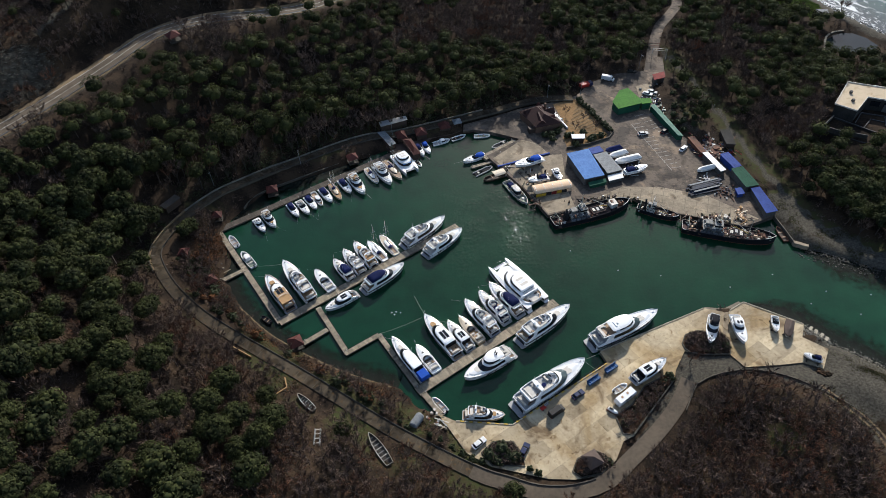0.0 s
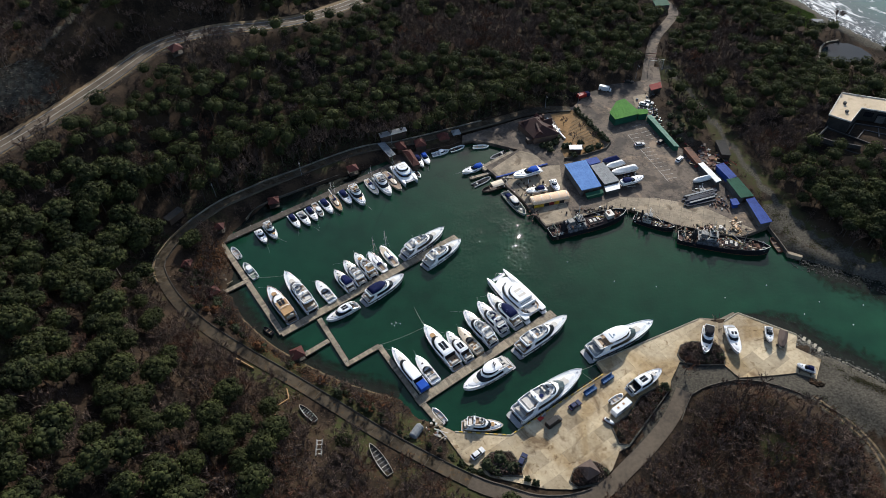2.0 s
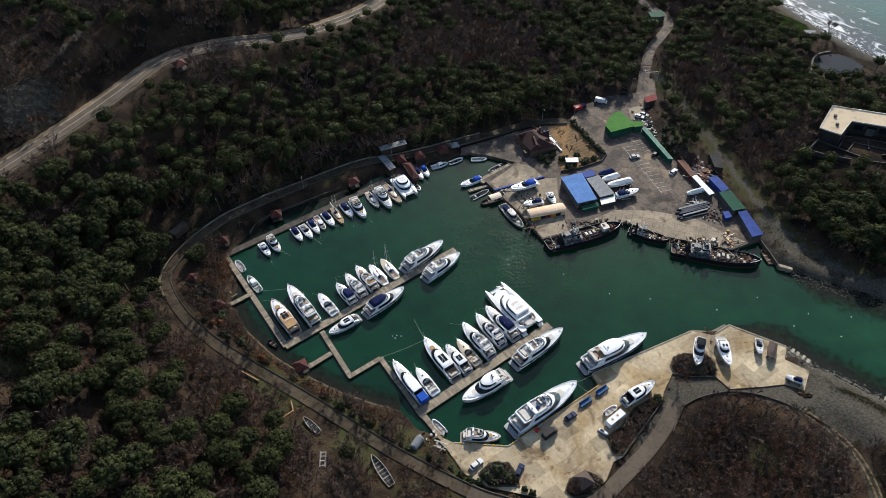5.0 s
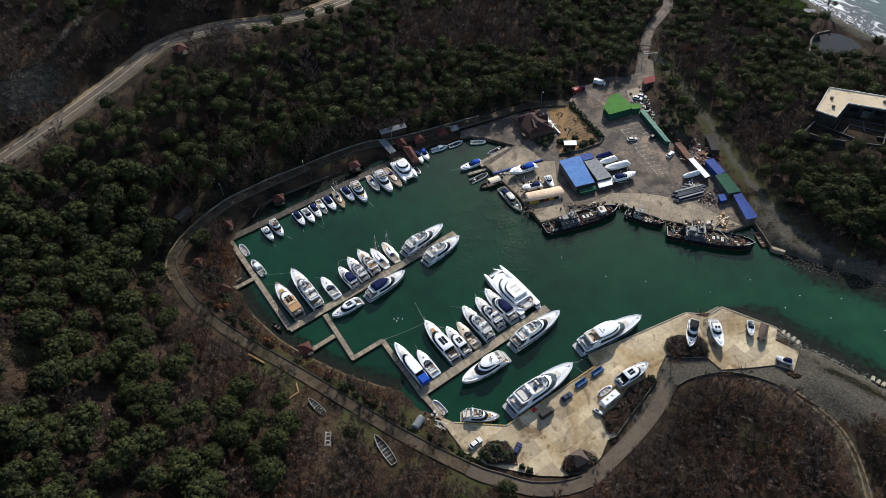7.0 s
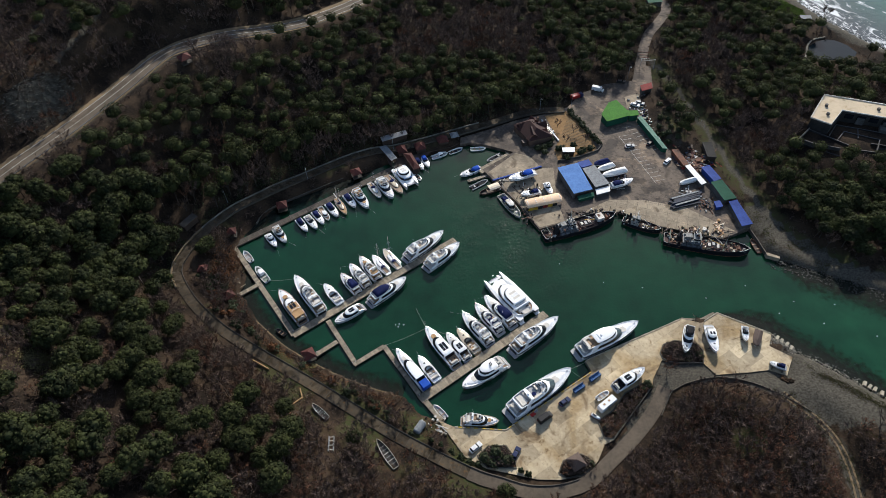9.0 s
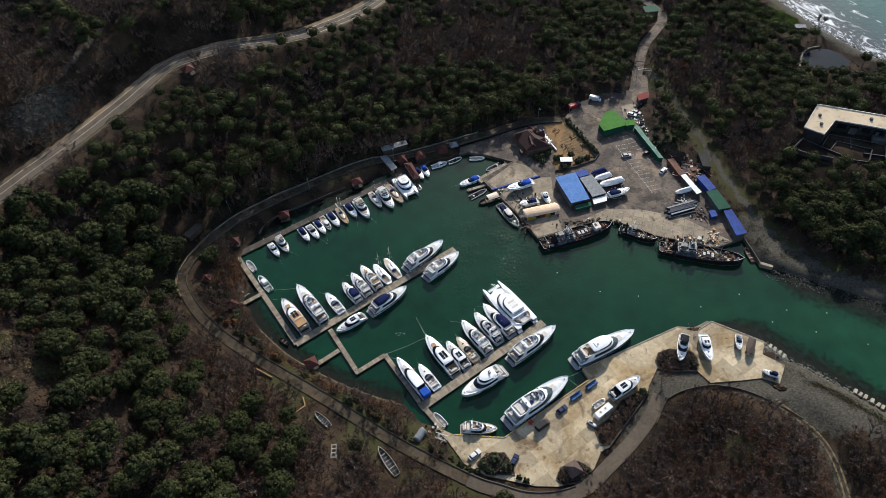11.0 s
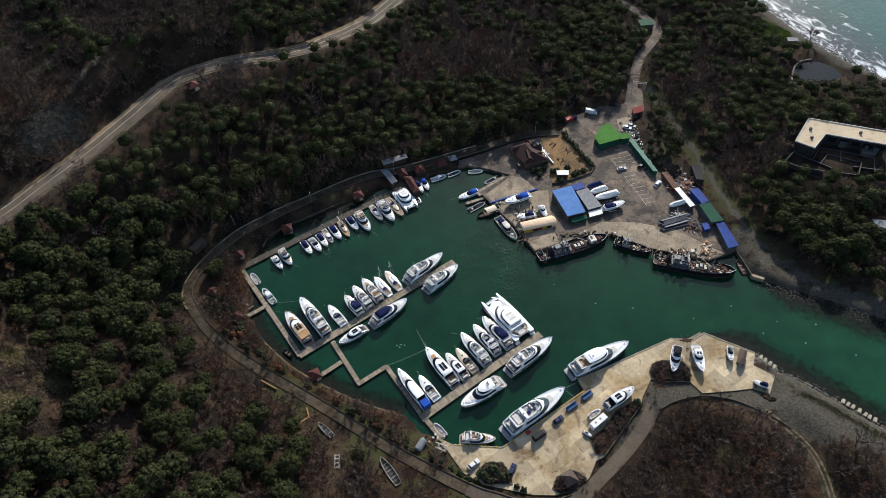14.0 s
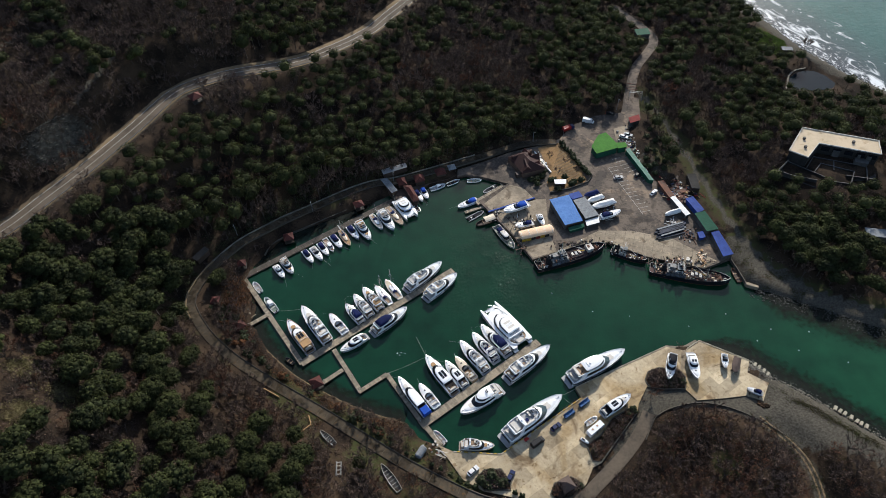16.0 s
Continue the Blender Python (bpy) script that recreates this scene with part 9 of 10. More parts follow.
for line_, gap_ in (([(-43.5, 101.5), (-38, 96)], 3.2), ([(-22, 90.5), (-16.5, 78.5)], 4.0), ([(-36, 92), (-36, 84)], 3.0)):
    free &= reach(tx, ty, line_)[0] > gap_
free &= reach(tx, ty, [(-101.6, 176.8), (-97.6, 182.8)])[0] > 4.5
patchy = np.array([noise.noise((a * 0.022, b * 0.022, 1.0)) + 0.5 * noise.noise((a * 0.07, b * 0.07, 5.0)) for a, b in zip(tx, ty)])
chance = np.full(tx.shape, 0.78)
chance[(tx > -46) & (ty < 112)] = 0.13
chance[(tx < -52) & (ty < 150) & (dlane < 15)] = 0.12
chance[inner] = 0.12
chance[south_land] = -2
above = (ty > np.interp(tx, [p[0] for p in HIGH_LINE], [p[1] for p in HIGH_LINE])) & (tx < 0)
chance[above] = 0.5
chance[above & (tx < -108) & (dhigh < 48)] = 0.3
chance[(ty > 240) & (tx > -60) & (tx < 100)] = 0.72
chance[(tx < -90) & (ty < 200)] = 0.9
chance[(tx > 112) & (tx < 150) & (ty > 238) & (ty < 290)] = 0.2
chance[(tx > 150) & (ty < 300)] = 0.8
chance[(tx > 124) & (tx < 160) & (ty > 160) & (ty < 238)] = 1.1
for zone, share in (([(-26, 380), (84, 372), (62, 292), (30, 282), (-10, 296), (-26, 320)], 0.47), ([(119, 292), (152, 286), (168, 240), (157, 214), (130, 210), (121, 246)], 0.22),
                    ([(-100, 274), (-56, 273), (-50, 230), (-90, 232)], 0.42), ([(-148, 284), (-93, 279), (-87, 246), (-132, 246)], 0.36)):
    chance[inside(tx, ty, zone)] = share
north_side = ~inner & (tx > -84) & (tx < -10) & (ty > 195)
chance[(dlane < 26) & north_side] = 0.6
chance[(dlane < 10) & north_side] = 0.3
chance[upper & (dhigh < 16) & (tx < -62) & (tx > -94)] = 1.1
chance[upper & (dhigh < 18) & (tx <= -94)] = 0.2
grain = np.array([noise.noise((a * 0.11, b * 0.11, 8.0)) for a, b in zip(tx, ty)])
pine_here = (0.5 + grain * 0.55 + patchy * 0.6 < chance)
gap = rng.uniform(size=tx.shape)
keep = free & ((pine_here == sort_) | (~sort_ & pine_here & (gap < np.where(ty < 150, 0.32, 0.2)) & (ty < 200))) & np.where(pine_here, gap < 0.96, gap < 0.88)
pine_here &= sort_
keep &= ~(inner & (gap > 0.78))
broad = (ty < 190) & ~inner & (tx < 20)
keep &= ~(broad & pine_here & (gap > 0.7))
keep &= ~(above & (gap > 0.9) & ~pine_here)
dhigh, upper = dhigh[keep], upper[keep]
tx, ty, pine_here, patchy, dlane = tx[keep], ty[keep], pine_here[keep], patchy[keep], dlane[keep]
tz = land_height(tx, ty)
ts = rng.uniform(0.68, 1.2, tx.shape) * np.where(inside(tx, ty, [p[:2] for p in LANE_LINE]), 0.78, 1)
tall = (upper & (dhigh < 14) & (tx < -62) & (tx > -94)) | (dlane < 16) & (ty > 172) & (tx < 62) & ~inside(tx, ty, [p[:2] for p in LANE_LINE])
ts *= np.where(tall, 1.15, 1) * np.where(broad[keep] & pine_here, 1.27, 1) * np.where(pine_here & (tx > 124) & (ty < 260), 1.06, 1)
ta = rng.uniform(0, 6.3, tx.shape)

# the trees that stand nearest the lane are things of their own
near = (ty < 150) & (tx > -100) & (tx < 135) & (dlane < 45)
order = np.argsort(np.where(near, dlane, 1e9))
chosen = np.zeros(tx.shape, bool)
for want in (True, False):
    chosen[[i for i in order if pine_here[i] == want and near[i]][:150]] = True


def tree_thing(name, crown, wood, crown_mat, crown_name, label):
    t = thing(name, label, "tree", pose(0, 0, -500))
    for nm, arr, m in (("trunk", wood, BARK), (crown_name, crown, crown_mat)):
        ob = joined(nm, arr if isinstance(arr, list) else [arr], m, "", "")
        ob.parent = t
    return t


pine_kinds = [tree_thing("pine_tree", c, w, PINE, "crown", "dark green pine tree with a rounded lumpy crown") for c, w in FINE]
bare_kinds = [tree_thing("bare_tree", c, w, RUSTTWIG if i == 3 else TWIG, "crown", "oak tree holding dry rust-brown leaves" if i == 3 else "leafless grey-brown tree with fine twigs") for i, (w, c) in enumerate(FINEBARE)]
first = set()
for i in np.flatnonzero(chosen):
    kinds = pine_kinds if pine_here[i] else bare_kinds
    k = int(rng.integers(len(kinds)))
    m = Matrix.LocRotScale((tx[i], ty[i], tz[i]), Euler((0, 0, ta[i])), Vector((ts[i],) * 3))
    t = kinds[k]
    if (pine_here[i], k) not in first:
        first.add((pine_here[i], k))
        t.matrix_basis = m
    else:
        t = copy_thing(t, m)
        t.scale = (ts[i],) * 3


def placed(arr, i, k=1.0):
    v, f = arr
    ca, sa = math.cos(ta[i]), math.sin(ta[i])
    out = np.empty_like(v)
    s = ts[i]
    out[:, 0], out[:, 1], out[:, 2] = (v[:, 0] * ca - v[:, 1] * sa) * s + tx[i], (v[:, 0] * sa + v[:, 1] * ca) * s + ty[i], v[:, 2] * s * k + tz[i]
    return out, f


crowns, woods, twigs, rusty = [], [], [], []
for i in np.flatnonzero(~chosen):
    k = int(rng.integers(6))
    stretch = rng.uniform(0.85, 1.15) * ((1.45 if tx[i] < -48 else 1.15) if tall[i] else 1)
    if pine_here[i]:
        kinds = PINES if ty[i] < 190 else FARPINES
        crowns += [placed(q, i, stretch) for q in kinds[k][0]]
        woods.append(placed(kinds[k][1], i, stretch))
    else:
        kinds = BARES if ty[i] < 150 else FARBARES
        (rusty if (k == 0 and ty[i] < 150) or (k < 2 and patchy[i] > 0.25) else twigs).append(placed(kinds[k][1], i, stretch))
        woods.append(placed(kinds[k][0], i, stretch))
# low brush between the trees
bx, by = np.meshgrid(np.arange(-250, 260, 4.0), np.arange(54, 380, 4.0))
bx, by = (bx + rng.uniform(-1.5, 1.5, bx.shape)).ravel(), (by + rng.uniform(-1.5, 1.5, by.shape)).ravel()
# thicker on the western slope
ex, ey = np.meshgrid(np.arange(-170, -40, 2.5), np.arange(60, 160, 2.5))
bx, by = np.concatenate([bx, (ex + rng.uniform(-1.2, 1.2, ex.shape)).ravel()]), np.concatenate([by, (ey + rng.uniform(-1.2, 1.2, ey.shape)).ravel()])
ok = (bx > -122 - (by - 60) * 0.47) & (bx < 126 + (by - 60) * 0.5) & ~inside(bx, by, BASIN) & ~inside(bx, by, YARD_PLAN) & ~inside(bx, by, SOUTH_QUAY) & ~inside(bx, by, SEA_PLAN) & ~inside(bx, by, POND_PLAN)
for line_, gap_ in ((LANE_LINE, 3.2), (HIGH_LINE, 7), (BANK_LINE, 2.4), (TRACK_LINE, 3), (GATE_LINE, 3)):
    ok &= reach(bx, by, line_)[0] > gap_
ok &= (reach(bx, by, SEA_PLAN, True)[0] > 14) & (reach(bx, by, YARD_PLAN, True)[0] > 1.5) & (reach(bx, by, BASIN, True)[0] > 1)
ok &= ~inside(bx, by, BANK_PLAN) & ~inside(bx, by, EAST_BANK) & ~inside(bx, by, [(154, 217), (174, 245), (209, 232), (204, 209), (170, 205)])
ok &= ~((np.abs(bx + 8) < 24) & (by > 212) & (by < 233))
for line_, gap_ in (([(-43.5, 101.5), (-38, 96)], 2.2), ([(-22, 90.5), (-16.5, 78.5)], 2.6), ([(-36, 90), (-36, 84)], 2.2)):
    ok &= reach(bx, by, line_)[0] > gap_
bx, by = bx[ok], by[ok]
bz = land_height(bx, by)
spray = []
for i in range(5):
    seeds = [(Vector((rng.normal() * 0.5, rng.normal() * 0.5, 0.15)), Vector((rng.normal() * 0.6, rng.normal() * 0.6, 0.9)).normalized()) for _ in range(9)]
    spray.append(bare_twigs(320 + i, seeds, 3, 1.15, 0.06))
brush = []
for i in range(len(bx)):
    v, f = spray[i % 5]
    a5, s5 = i * 1.7, 0.8 + 0.9 * ((i * 0.618) % 1)
    brush.append((np.stack([(v[:, 0] * math.cos(a5) - v[:, 1] * math.sin(a5)) * s5 + bx[i], (v[:, 0] * math.sin(a5) + v[:, 1] * math.cos(a5)) * s5 + by[i], v[:, 2] * s5 + bz[i]], 1), f))
joined("brush", brush, TWIG, "low leafless brush between the trees", "brush")
joined("pine_wood", crowns, PINE, "dense dark green pine wood on the hillsides", "woodland")
joined("rusty_wood", rusty, RUSTTWIG, "oaks holding dry rust-brown leaves on the hillsides", "woodland")
joined("bare_wood", twigs, TWIG, "leafless brown oak wood on the hillsides", "woodland")
joined("tree_trunks", woods, BARK, "grey-brown trunks and limbs of the hillside woods", "woodland")


# ---- scrub, shrubs and stones ----
def scrub(name, spots, seed, mat_, label, size=0.5, per=16, spread=0.8, height=0.8):
    r = np.random.default_rng(seed)
    pts = np.repeat(np.array(spots, float), per, 0)
    pts[:, :2] += r.normal(size=(len(pts), 2)) * spread
    pts = pts[~inside(pts[:, 0], pts[:, 1], BASIN)]
    z = land_height(pts[:, 0], pts[:, 1]) + r.uniform(0.05, height, len(pts)) + pts[:, 2]
    d = r.normal(size=(len(pts), 3))
    d[:, 2] = np.abs(d[:, 2]) + 0.3
    d /= np.linalg.norm(d, axis=1, keepdims=True)
    return joined(name, [tufts(r, np.stack([pts[:, 0], pts[:, 1], z], 1), d, size)], mat_, label, "scrub")


r8 = random.Random(61)
shade = [(r8.uniform(-112, 60), r8.uniform(150, 262), 0) for _ in range(9000)]
sx, sy = np.array([p[0] for p in shade]), np.array([p[1] for p in shade])
sd = reach(sx, sy, LANE_LINE)[0]
fit_ = (sd > 3.0) & (sd < 11) & ~inside(sx, sy, [p[:2] for p in LANE_LINE]) & ~inside(sx, sy, YARD_PLAN) & (np.hypot(sx + 100, sy - 180) > 6)
scrub("shade_scrub", [p for p, k in zip(shade, fit_) if k], 27, BUSH, "dark evergreen undergrowth above the lane", 0.5, 12, 0.7, 1.6)
r2 = random.Random(4)
west_bank = [(x + r2.uniform(0, 4) * -0.55, y + r2.uniform(0, 4) * -0.8, 0) for x, y, _ in curve_line([(-86, 166, 0), (-80.5, 156, 0), (-76, 148, 0), (-69, 137, 0), (-59, 127, 0), (-43.6, 116.6, 0), (-34.6, 111.4, 0), (-24, 107, 0), (-15.5, 103.6, 0)], 0.55)]
scrub("shore_scrub", west_bank, 21, REEDS, "red-brown dry scrub along the harbour bank", 0.32, 26, 0.9)
scrub("bank_scrub", [(-84 + r2.gauss(0, 3), 165 + r2.gauss(0, 3.6), 0) for _ in range(130)], 22, REEDS, "red-brown dry scrub on the west bank", 0.35, 26, 0.9, 1.2)
under = [(r2.uniform(-70, 130), r2.uniform(58, 112), 0) for _ in range(1500)]
under = [p for p in under if min(reach(p[0], p[1], q)[0] for q in ([(-43.5, 101.5), (-38, 96)], [(-22, 90.5), (-16.5, 78.5)], [(-36, 90), (-36, 84)])) > 1.9 and reach(p[0], p[1], LANE_LINE)[0] > 3.5 and not inside(p[0], p[1], SOUTH_QUAY) and not inside(p[0], p[1], BANK_PLAN) and reach(p[0], p[1], TRACK_LINE)[0] > 4]
scrub("undergrowth", under, 23, TWIG, "low leafless brown undergrowth below the trees", 0.3, 16, 1.2, 0.7)
scrub("dry_leaves", [p for p in under if noise.noise((p[0] * 0.05, p[1] * 0.05, 2.0)) + 0.3 * (p[0] > 40) > -0.05], 24, REEDS, "patches of rust-red dry scrub below the trees", 0.26, 22, 1.1, 0.6)
scrub("grass_tufts", [p for p in under if noise.noise((p[0] * 0.06, p[1] * 0.06, 9.0)) > 0.08], 25, GRASS, "green grass tufts on the slope", 0.3, 20, 1.1, 0.3)
verge = [(x + r2.uniform(-6, 6), y + r2.uniform(-4, 4), 0) for x, y, _ in BANK_LINE for _ in range(7)]
scrub("verge_grass", [p for p in verge if reach(p[0], p[1], BANK_LINE)[0] > 3], 26, GRASS, "green grass along the bank track", 0.3, 22, 1.0, 0.3)


def shrub(x, y, z, w, h, seed, label, leaf=None):
    s = thing("shrub", label, "shrub", pose(x, y, z))
    c = pine_crown(seed, 7, 34, w, h * 1.15, 0.4)
    ob = joined("crown", [(v - np.array([0, 0, h * 0.28]), f) for v, f in c], leaf or BUSH, "", "")
    ob.parent = s
    st = joined("stem", [sticks([((0, 0, -0.1), (0, 0, h * 0.5), 0.08, 0.05), ((0, 0, 0.2), (w * 0.2, 0, h * 0.6), 0.05, 0.02), ((0, 0, 0.2), (-w * 0.2, 0.1, h * 0.6), 0.05, 0.02)])], BARK, "", "")
    st.parent = s
    return s


for i, (x0, y0, w0, h0) in enumerate(((10.6, 82.4, 5, 3.4), (14.2, 84.2, 5.6, 4), (16.6, 81.6, 5, 3.2), (13, 80.6, 4, 2.6), (18.6, 82, 3, 2.4), (42.6, 79.6, 4, 2), (82, 116.4, 4, 2), (86, 116, 4, 2.2), (66, 105.4, 4, 2.6), (64, 104.2, 3, 2))):
    shrub(x0, y0, SOUTH_Z + 0.1, w0, h0, 300 + i, "dark evergreen shrub in a planting bed")
for i in range(11):
    p = Vector((63.6, 251)).lerp(Vector((72.6, 227.6)), i / 10)
    shrub(p.x - 0.9 + r2.uniform(-0.4, 0.4), p.y, YARD_Z + 0.05, r2.uniform(3.0, 4.3), r2.uniform(2.0, 3.0), 330 + i, "dark clipped shrub in the garden hedge")
for i, (x0, y0) in enumerate(((44, 225.4), (47, 226), (49.6, 227.4), (53.4, 224.4), (56, 218.4), (62.6, 221.6), (51, 231), (64, 222.6), (55.2, 224.6), (60.4, 226.4), (67.6, 223.8), (47, 222.6))):
    shrub(x0, y0, YARD_Z, 4.4, 3.0, 350 + i, "dark shrub beside the restaurant house")
r5 = random.Random(15)
for i in range(110):
    q = west_bank[int(i * len(west_bank) / 110)]
    d5 = r5.uniform(0.5, 8.5)
    x0, y0 = q[0] - 0.55 * d5, q[1] - 0.8 * d5
    if reach(x0, y0, LANE_LINE)[0] > 3.6 and math.dist((x0, y0), (-9.2, 93)) > 5 and min(math.dist((x0, y0), g) for g in ((-80.4, 148.6), (-47.4, 121.4), (-91.2, 159.4))) > 3.6:
        shrub(x0, y0, float(land_height(x0, y0)) - 0.1, r5.uniform(1.8, 5.4), r5.uniform(1.2, 3.4), 400 + i, "dark green shrub on the harbour bank" if i % 3 else "rust-brown shrub on the harbour bank", None if i % 3 else REEDS)
for i, (x0, y0) in enumerate(((101, 236), (104, 231), (106, 240), (103, 226), (108, 247), (109, 232), (105, 252), (103, 242), (107, 227), (110, 239), (106, 235), (111, 251), (102, 231), (108, 257), (112, 244), (99.6, 232))):
    shrub(x0, y0, float(land_height(x0, y0)) - 0.1, r5.uniform(3, 4.6), r5.uniform(1.8, 3), 460 + i, "dark shrub behind the long shed")
r6 = random.Random(31)
for x0, y0 in ((-14, 92.6), (-12, 91), (-5.5, 88.4), (-2.6, 86.6), (0.6, 85), (3.4, 83.4), (6, 81.8), (8.4, 80.6), (21.4, 78.4), (23.6, 77.2), (-19, 96), (-24, 100), (-29, 103.2)):
    shrub(x0, y0, max(1.2, float(land_height(x0, y0)) - 0.1), r6.uniform(1.8, 3.4), r6.uniform(1.2, 2.4), r6.randint(1, 999), "dark evergreen shrub between lane and quay")
for x0, y0, k0 in ((16, 69.4, 1.0), (-29, 88, 0.8), (3.5, 66, 0.9)):
    t = copy_thing(pine_kinds[0], pose(x0, y0, float(land_height(x0, y0))))
    t.scale = (k0, k0, k0)
t = copy_thing(bare_kinds[1], pose(211.2, 322.4, float(land_height(211.2, 322.4))))
t.scale = (1.3, 1.3, 1.3)
for k, bed in enumerate(BEDS):
    xs, ys = [p[0] for p in bed], [p[1] for p in bed]
    spots = [(r6.uniform(min(xs), max(xs)), r6.uniform(min(ys), max(ys)), 0.5) for _ in range(420)]
    spots = [p for p in spots if inside(p[0], p[1], bed) and reach(p[0], p[1], bed, True)[0] > 0.7]
    scrub("bed_scrub", spots, 70 + k, TWIG, "dense leafless brown shrubs in a planting bed", 0.34, 22, 0.35, 1.5)
    scrub("bed_leaves", spots[::4], 80 + k, BUSH, "dark evergreen leaves in a planting bed", 0.34, 22, 0.5, 1.3)
for i, (x0, y0) in enumerate(((57.5, 229), (66.2, 229), (55.2, 240), (62, 236))):
    t = copy_thing(bare_kinds[i % 3], pose(x0, y0, YARD_Z + 0.05, 0, 0, 70 * i))
    t.scale = (0.7, 0.7, 0.7)
bed_bare = [(54.5, 95), (57.5, 98.5), (61, 101.5), (52, 91), (50.4, 89), (58.5, 96.4), (55, 92.6), (63.5, 103), (60, 99), (76.6, 119.6), (35.6, 79), (34.6, 77.2), (43, 78), (80, 118), (84.6, 118.4), (49.6, 92.4)]
for i, (x0, y0) in enumerate(bed_bare):
    t = copy_thing(bare_kinds[i % 4], Matrix.LocRotScale((x0, y0, SOUTH_Z + 0.1), Euler((0, 0, i * 1.3)), Vector((1, 1, 1))))
    k = 0.45 + 0.06 * (i % 4)
    t.scale = (k, k, k)


def stones(name, n, seed, place, smin, smax, mat_, label, long=1.0, lie=None):
    """Broken stones; long stretches them into ledges that lie along one bearing."""
    r = np.random.default_rng(seed)
    base = np.array([(0, 0, 1), (0.9, 0, 0.35), (0.28, 0.86, 0.4), (-0.73, 0.53, 0.3), (-0.73, -0.53, 0.42), (0.28, -0.86, 0.33), (0.5, 0.5, -0.5), (-0.6, 0, -0.5), (0.3, -0.6, -0.5)], float)
    faces = np.array([(0, 1, 2), (0, 2, 3), (0, 3, 4), (0, 4, 5), (0, 5, 1), (1, 6, 2), (2, 6, 3), (3, 6, 7), (3, 7, 4), (4, 7, 5), (5, 7, 8), (5, 8, 1), (1, 8, 6)])
    out = []
    for _ in range(n):
        x, y, z = place(r)
        s = r.uniform(smin, smax)
        v = base * r.uniform(0.7, 1.3, base.shape) * np.array([s * long * r.uniform(0.7, 1.3), s * r.uniform(0.6, 1), s * r.uniform(0.4, 0.8)])
        a = r.uniform(0, 6.3) if lie is None else lie + r.normal() * 0.12
        out.append((np.stack([v[:, 0] * math.cos(a) - v[:, 1] * math.sin(a) + x, v[:, 0] * math.sin(a) + v[:, 1] * math.cos(a) + y, v[:, 2] + z], 1), faces))
    return joined(name, out, mat_, label, "stones")


def on_cut(r):
    a, q = r.uniform(0, 6.3), math.sqrt(r.uniform())
    x, y = -157 + 6 * q * math.cos(a) * 0.88 + 17 * q * math.sin(a) * 0.47, 218 - 6 * q * math.cos(a) * 0.47 + 17 * q * math.sin(a) * 0.88
    return x, y, float(land_height(x, y)) + 0.1


stones("cut_rocks", 900, 41, on_cut, 0.08, 0.28, CUTROCK, "broken grey rubble on the steep road cut")
stones("rock_ledges", 420, 42, on_cut, 0.14, 0.34, CUTROCK, "tilted grey rock strata on the steep road cut", 3.4, 0.75)


def along(line, lo, hi, z):
    pts = [Vector((*p, 0)) for p in line]
    lens = [(q - p).length for p, q in zip(pts, pts[1:])]

    def at(r):
        k = r.choice(len(lens), p=np.array(lens) / sum(lens))
        p, q = pts[k], pts[k + 1]
        n = Vector((-(q - p).y, (q - p).x, 0)).normalized()
        c = p.lerp(q, r.uniform()) + n * r.uniform(lo, hi)
        return c.x, c.y, z
    return at


SBANK, NBANK = [(113.5, 123.8), (118.8, 117.6), (130, 109), (139, 100.6), (149.4, 91), (170, 76)], [(126, 158.4), (139.9, 151.5), (151, 146), (169.5, 135.5), (200, 126)]
stones("bank_rocks", 1500, 31, along(SBANK, -3.0, 0.8, 0.2), 0.14, 0.48, ROCK, "grey broken rocks along the channel bank")
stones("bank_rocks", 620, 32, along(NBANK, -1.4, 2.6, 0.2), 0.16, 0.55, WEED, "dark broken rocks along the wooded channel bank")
stones("bank_rocks", 260, 36, along([(111.6, 120.6), (117.4, 115.4)], -0.6, 3.4, 0.9), 0.18, 0.5, ROCK, "grey rubble beside the quay corner")
stones("weedy_rocks", 500, 33, along(SBANK, 0.2, 2.4, -0.15), 0.2, 0.5, WEED, "dark weed-covered rocks awash along the bank")
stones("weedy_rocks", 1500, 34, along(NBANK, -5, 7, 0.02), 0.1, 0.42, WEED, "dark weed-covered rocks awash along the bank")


def weed_bed(name, line, wide, label):
    """A dark sheet of weed and painted shade just at the water's surface, thinning out and torn away from the bank."""
    pts = curve_line([(*p, 0) for p in line], 2.0)
    v, f, c = [], [], []
    n = 9
    for i, p in enumerate(pts):
        a, b = Vector(pts[max(0, i - 1)]), Vector(pts[min(len(pts) - 1, i + 1)])
        d = (b - a).normalized()
        for j in range(n):
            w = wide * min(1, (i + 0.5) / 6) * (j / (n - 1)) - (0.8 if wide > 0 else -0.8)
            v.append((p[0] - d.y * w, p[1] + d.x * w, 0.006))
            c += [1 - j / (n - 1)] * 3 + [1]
    for i in range(len(pts) - 1):
        f += [(i * n + j, i * n + j + 1, (i + 1) * n + j + 1, (i + 1) * n + j) for j in range(n - 1)]
    ob = part(name, Shape().add(v, f), WEEDSHADE)
    ob.data.color_attributes.new("cover", "FLOAT_COLOR", "POINT").data.foreach_set("color", np.array(c, np.float32))
    return tagged(ob, label, "weed", kind="stuff")


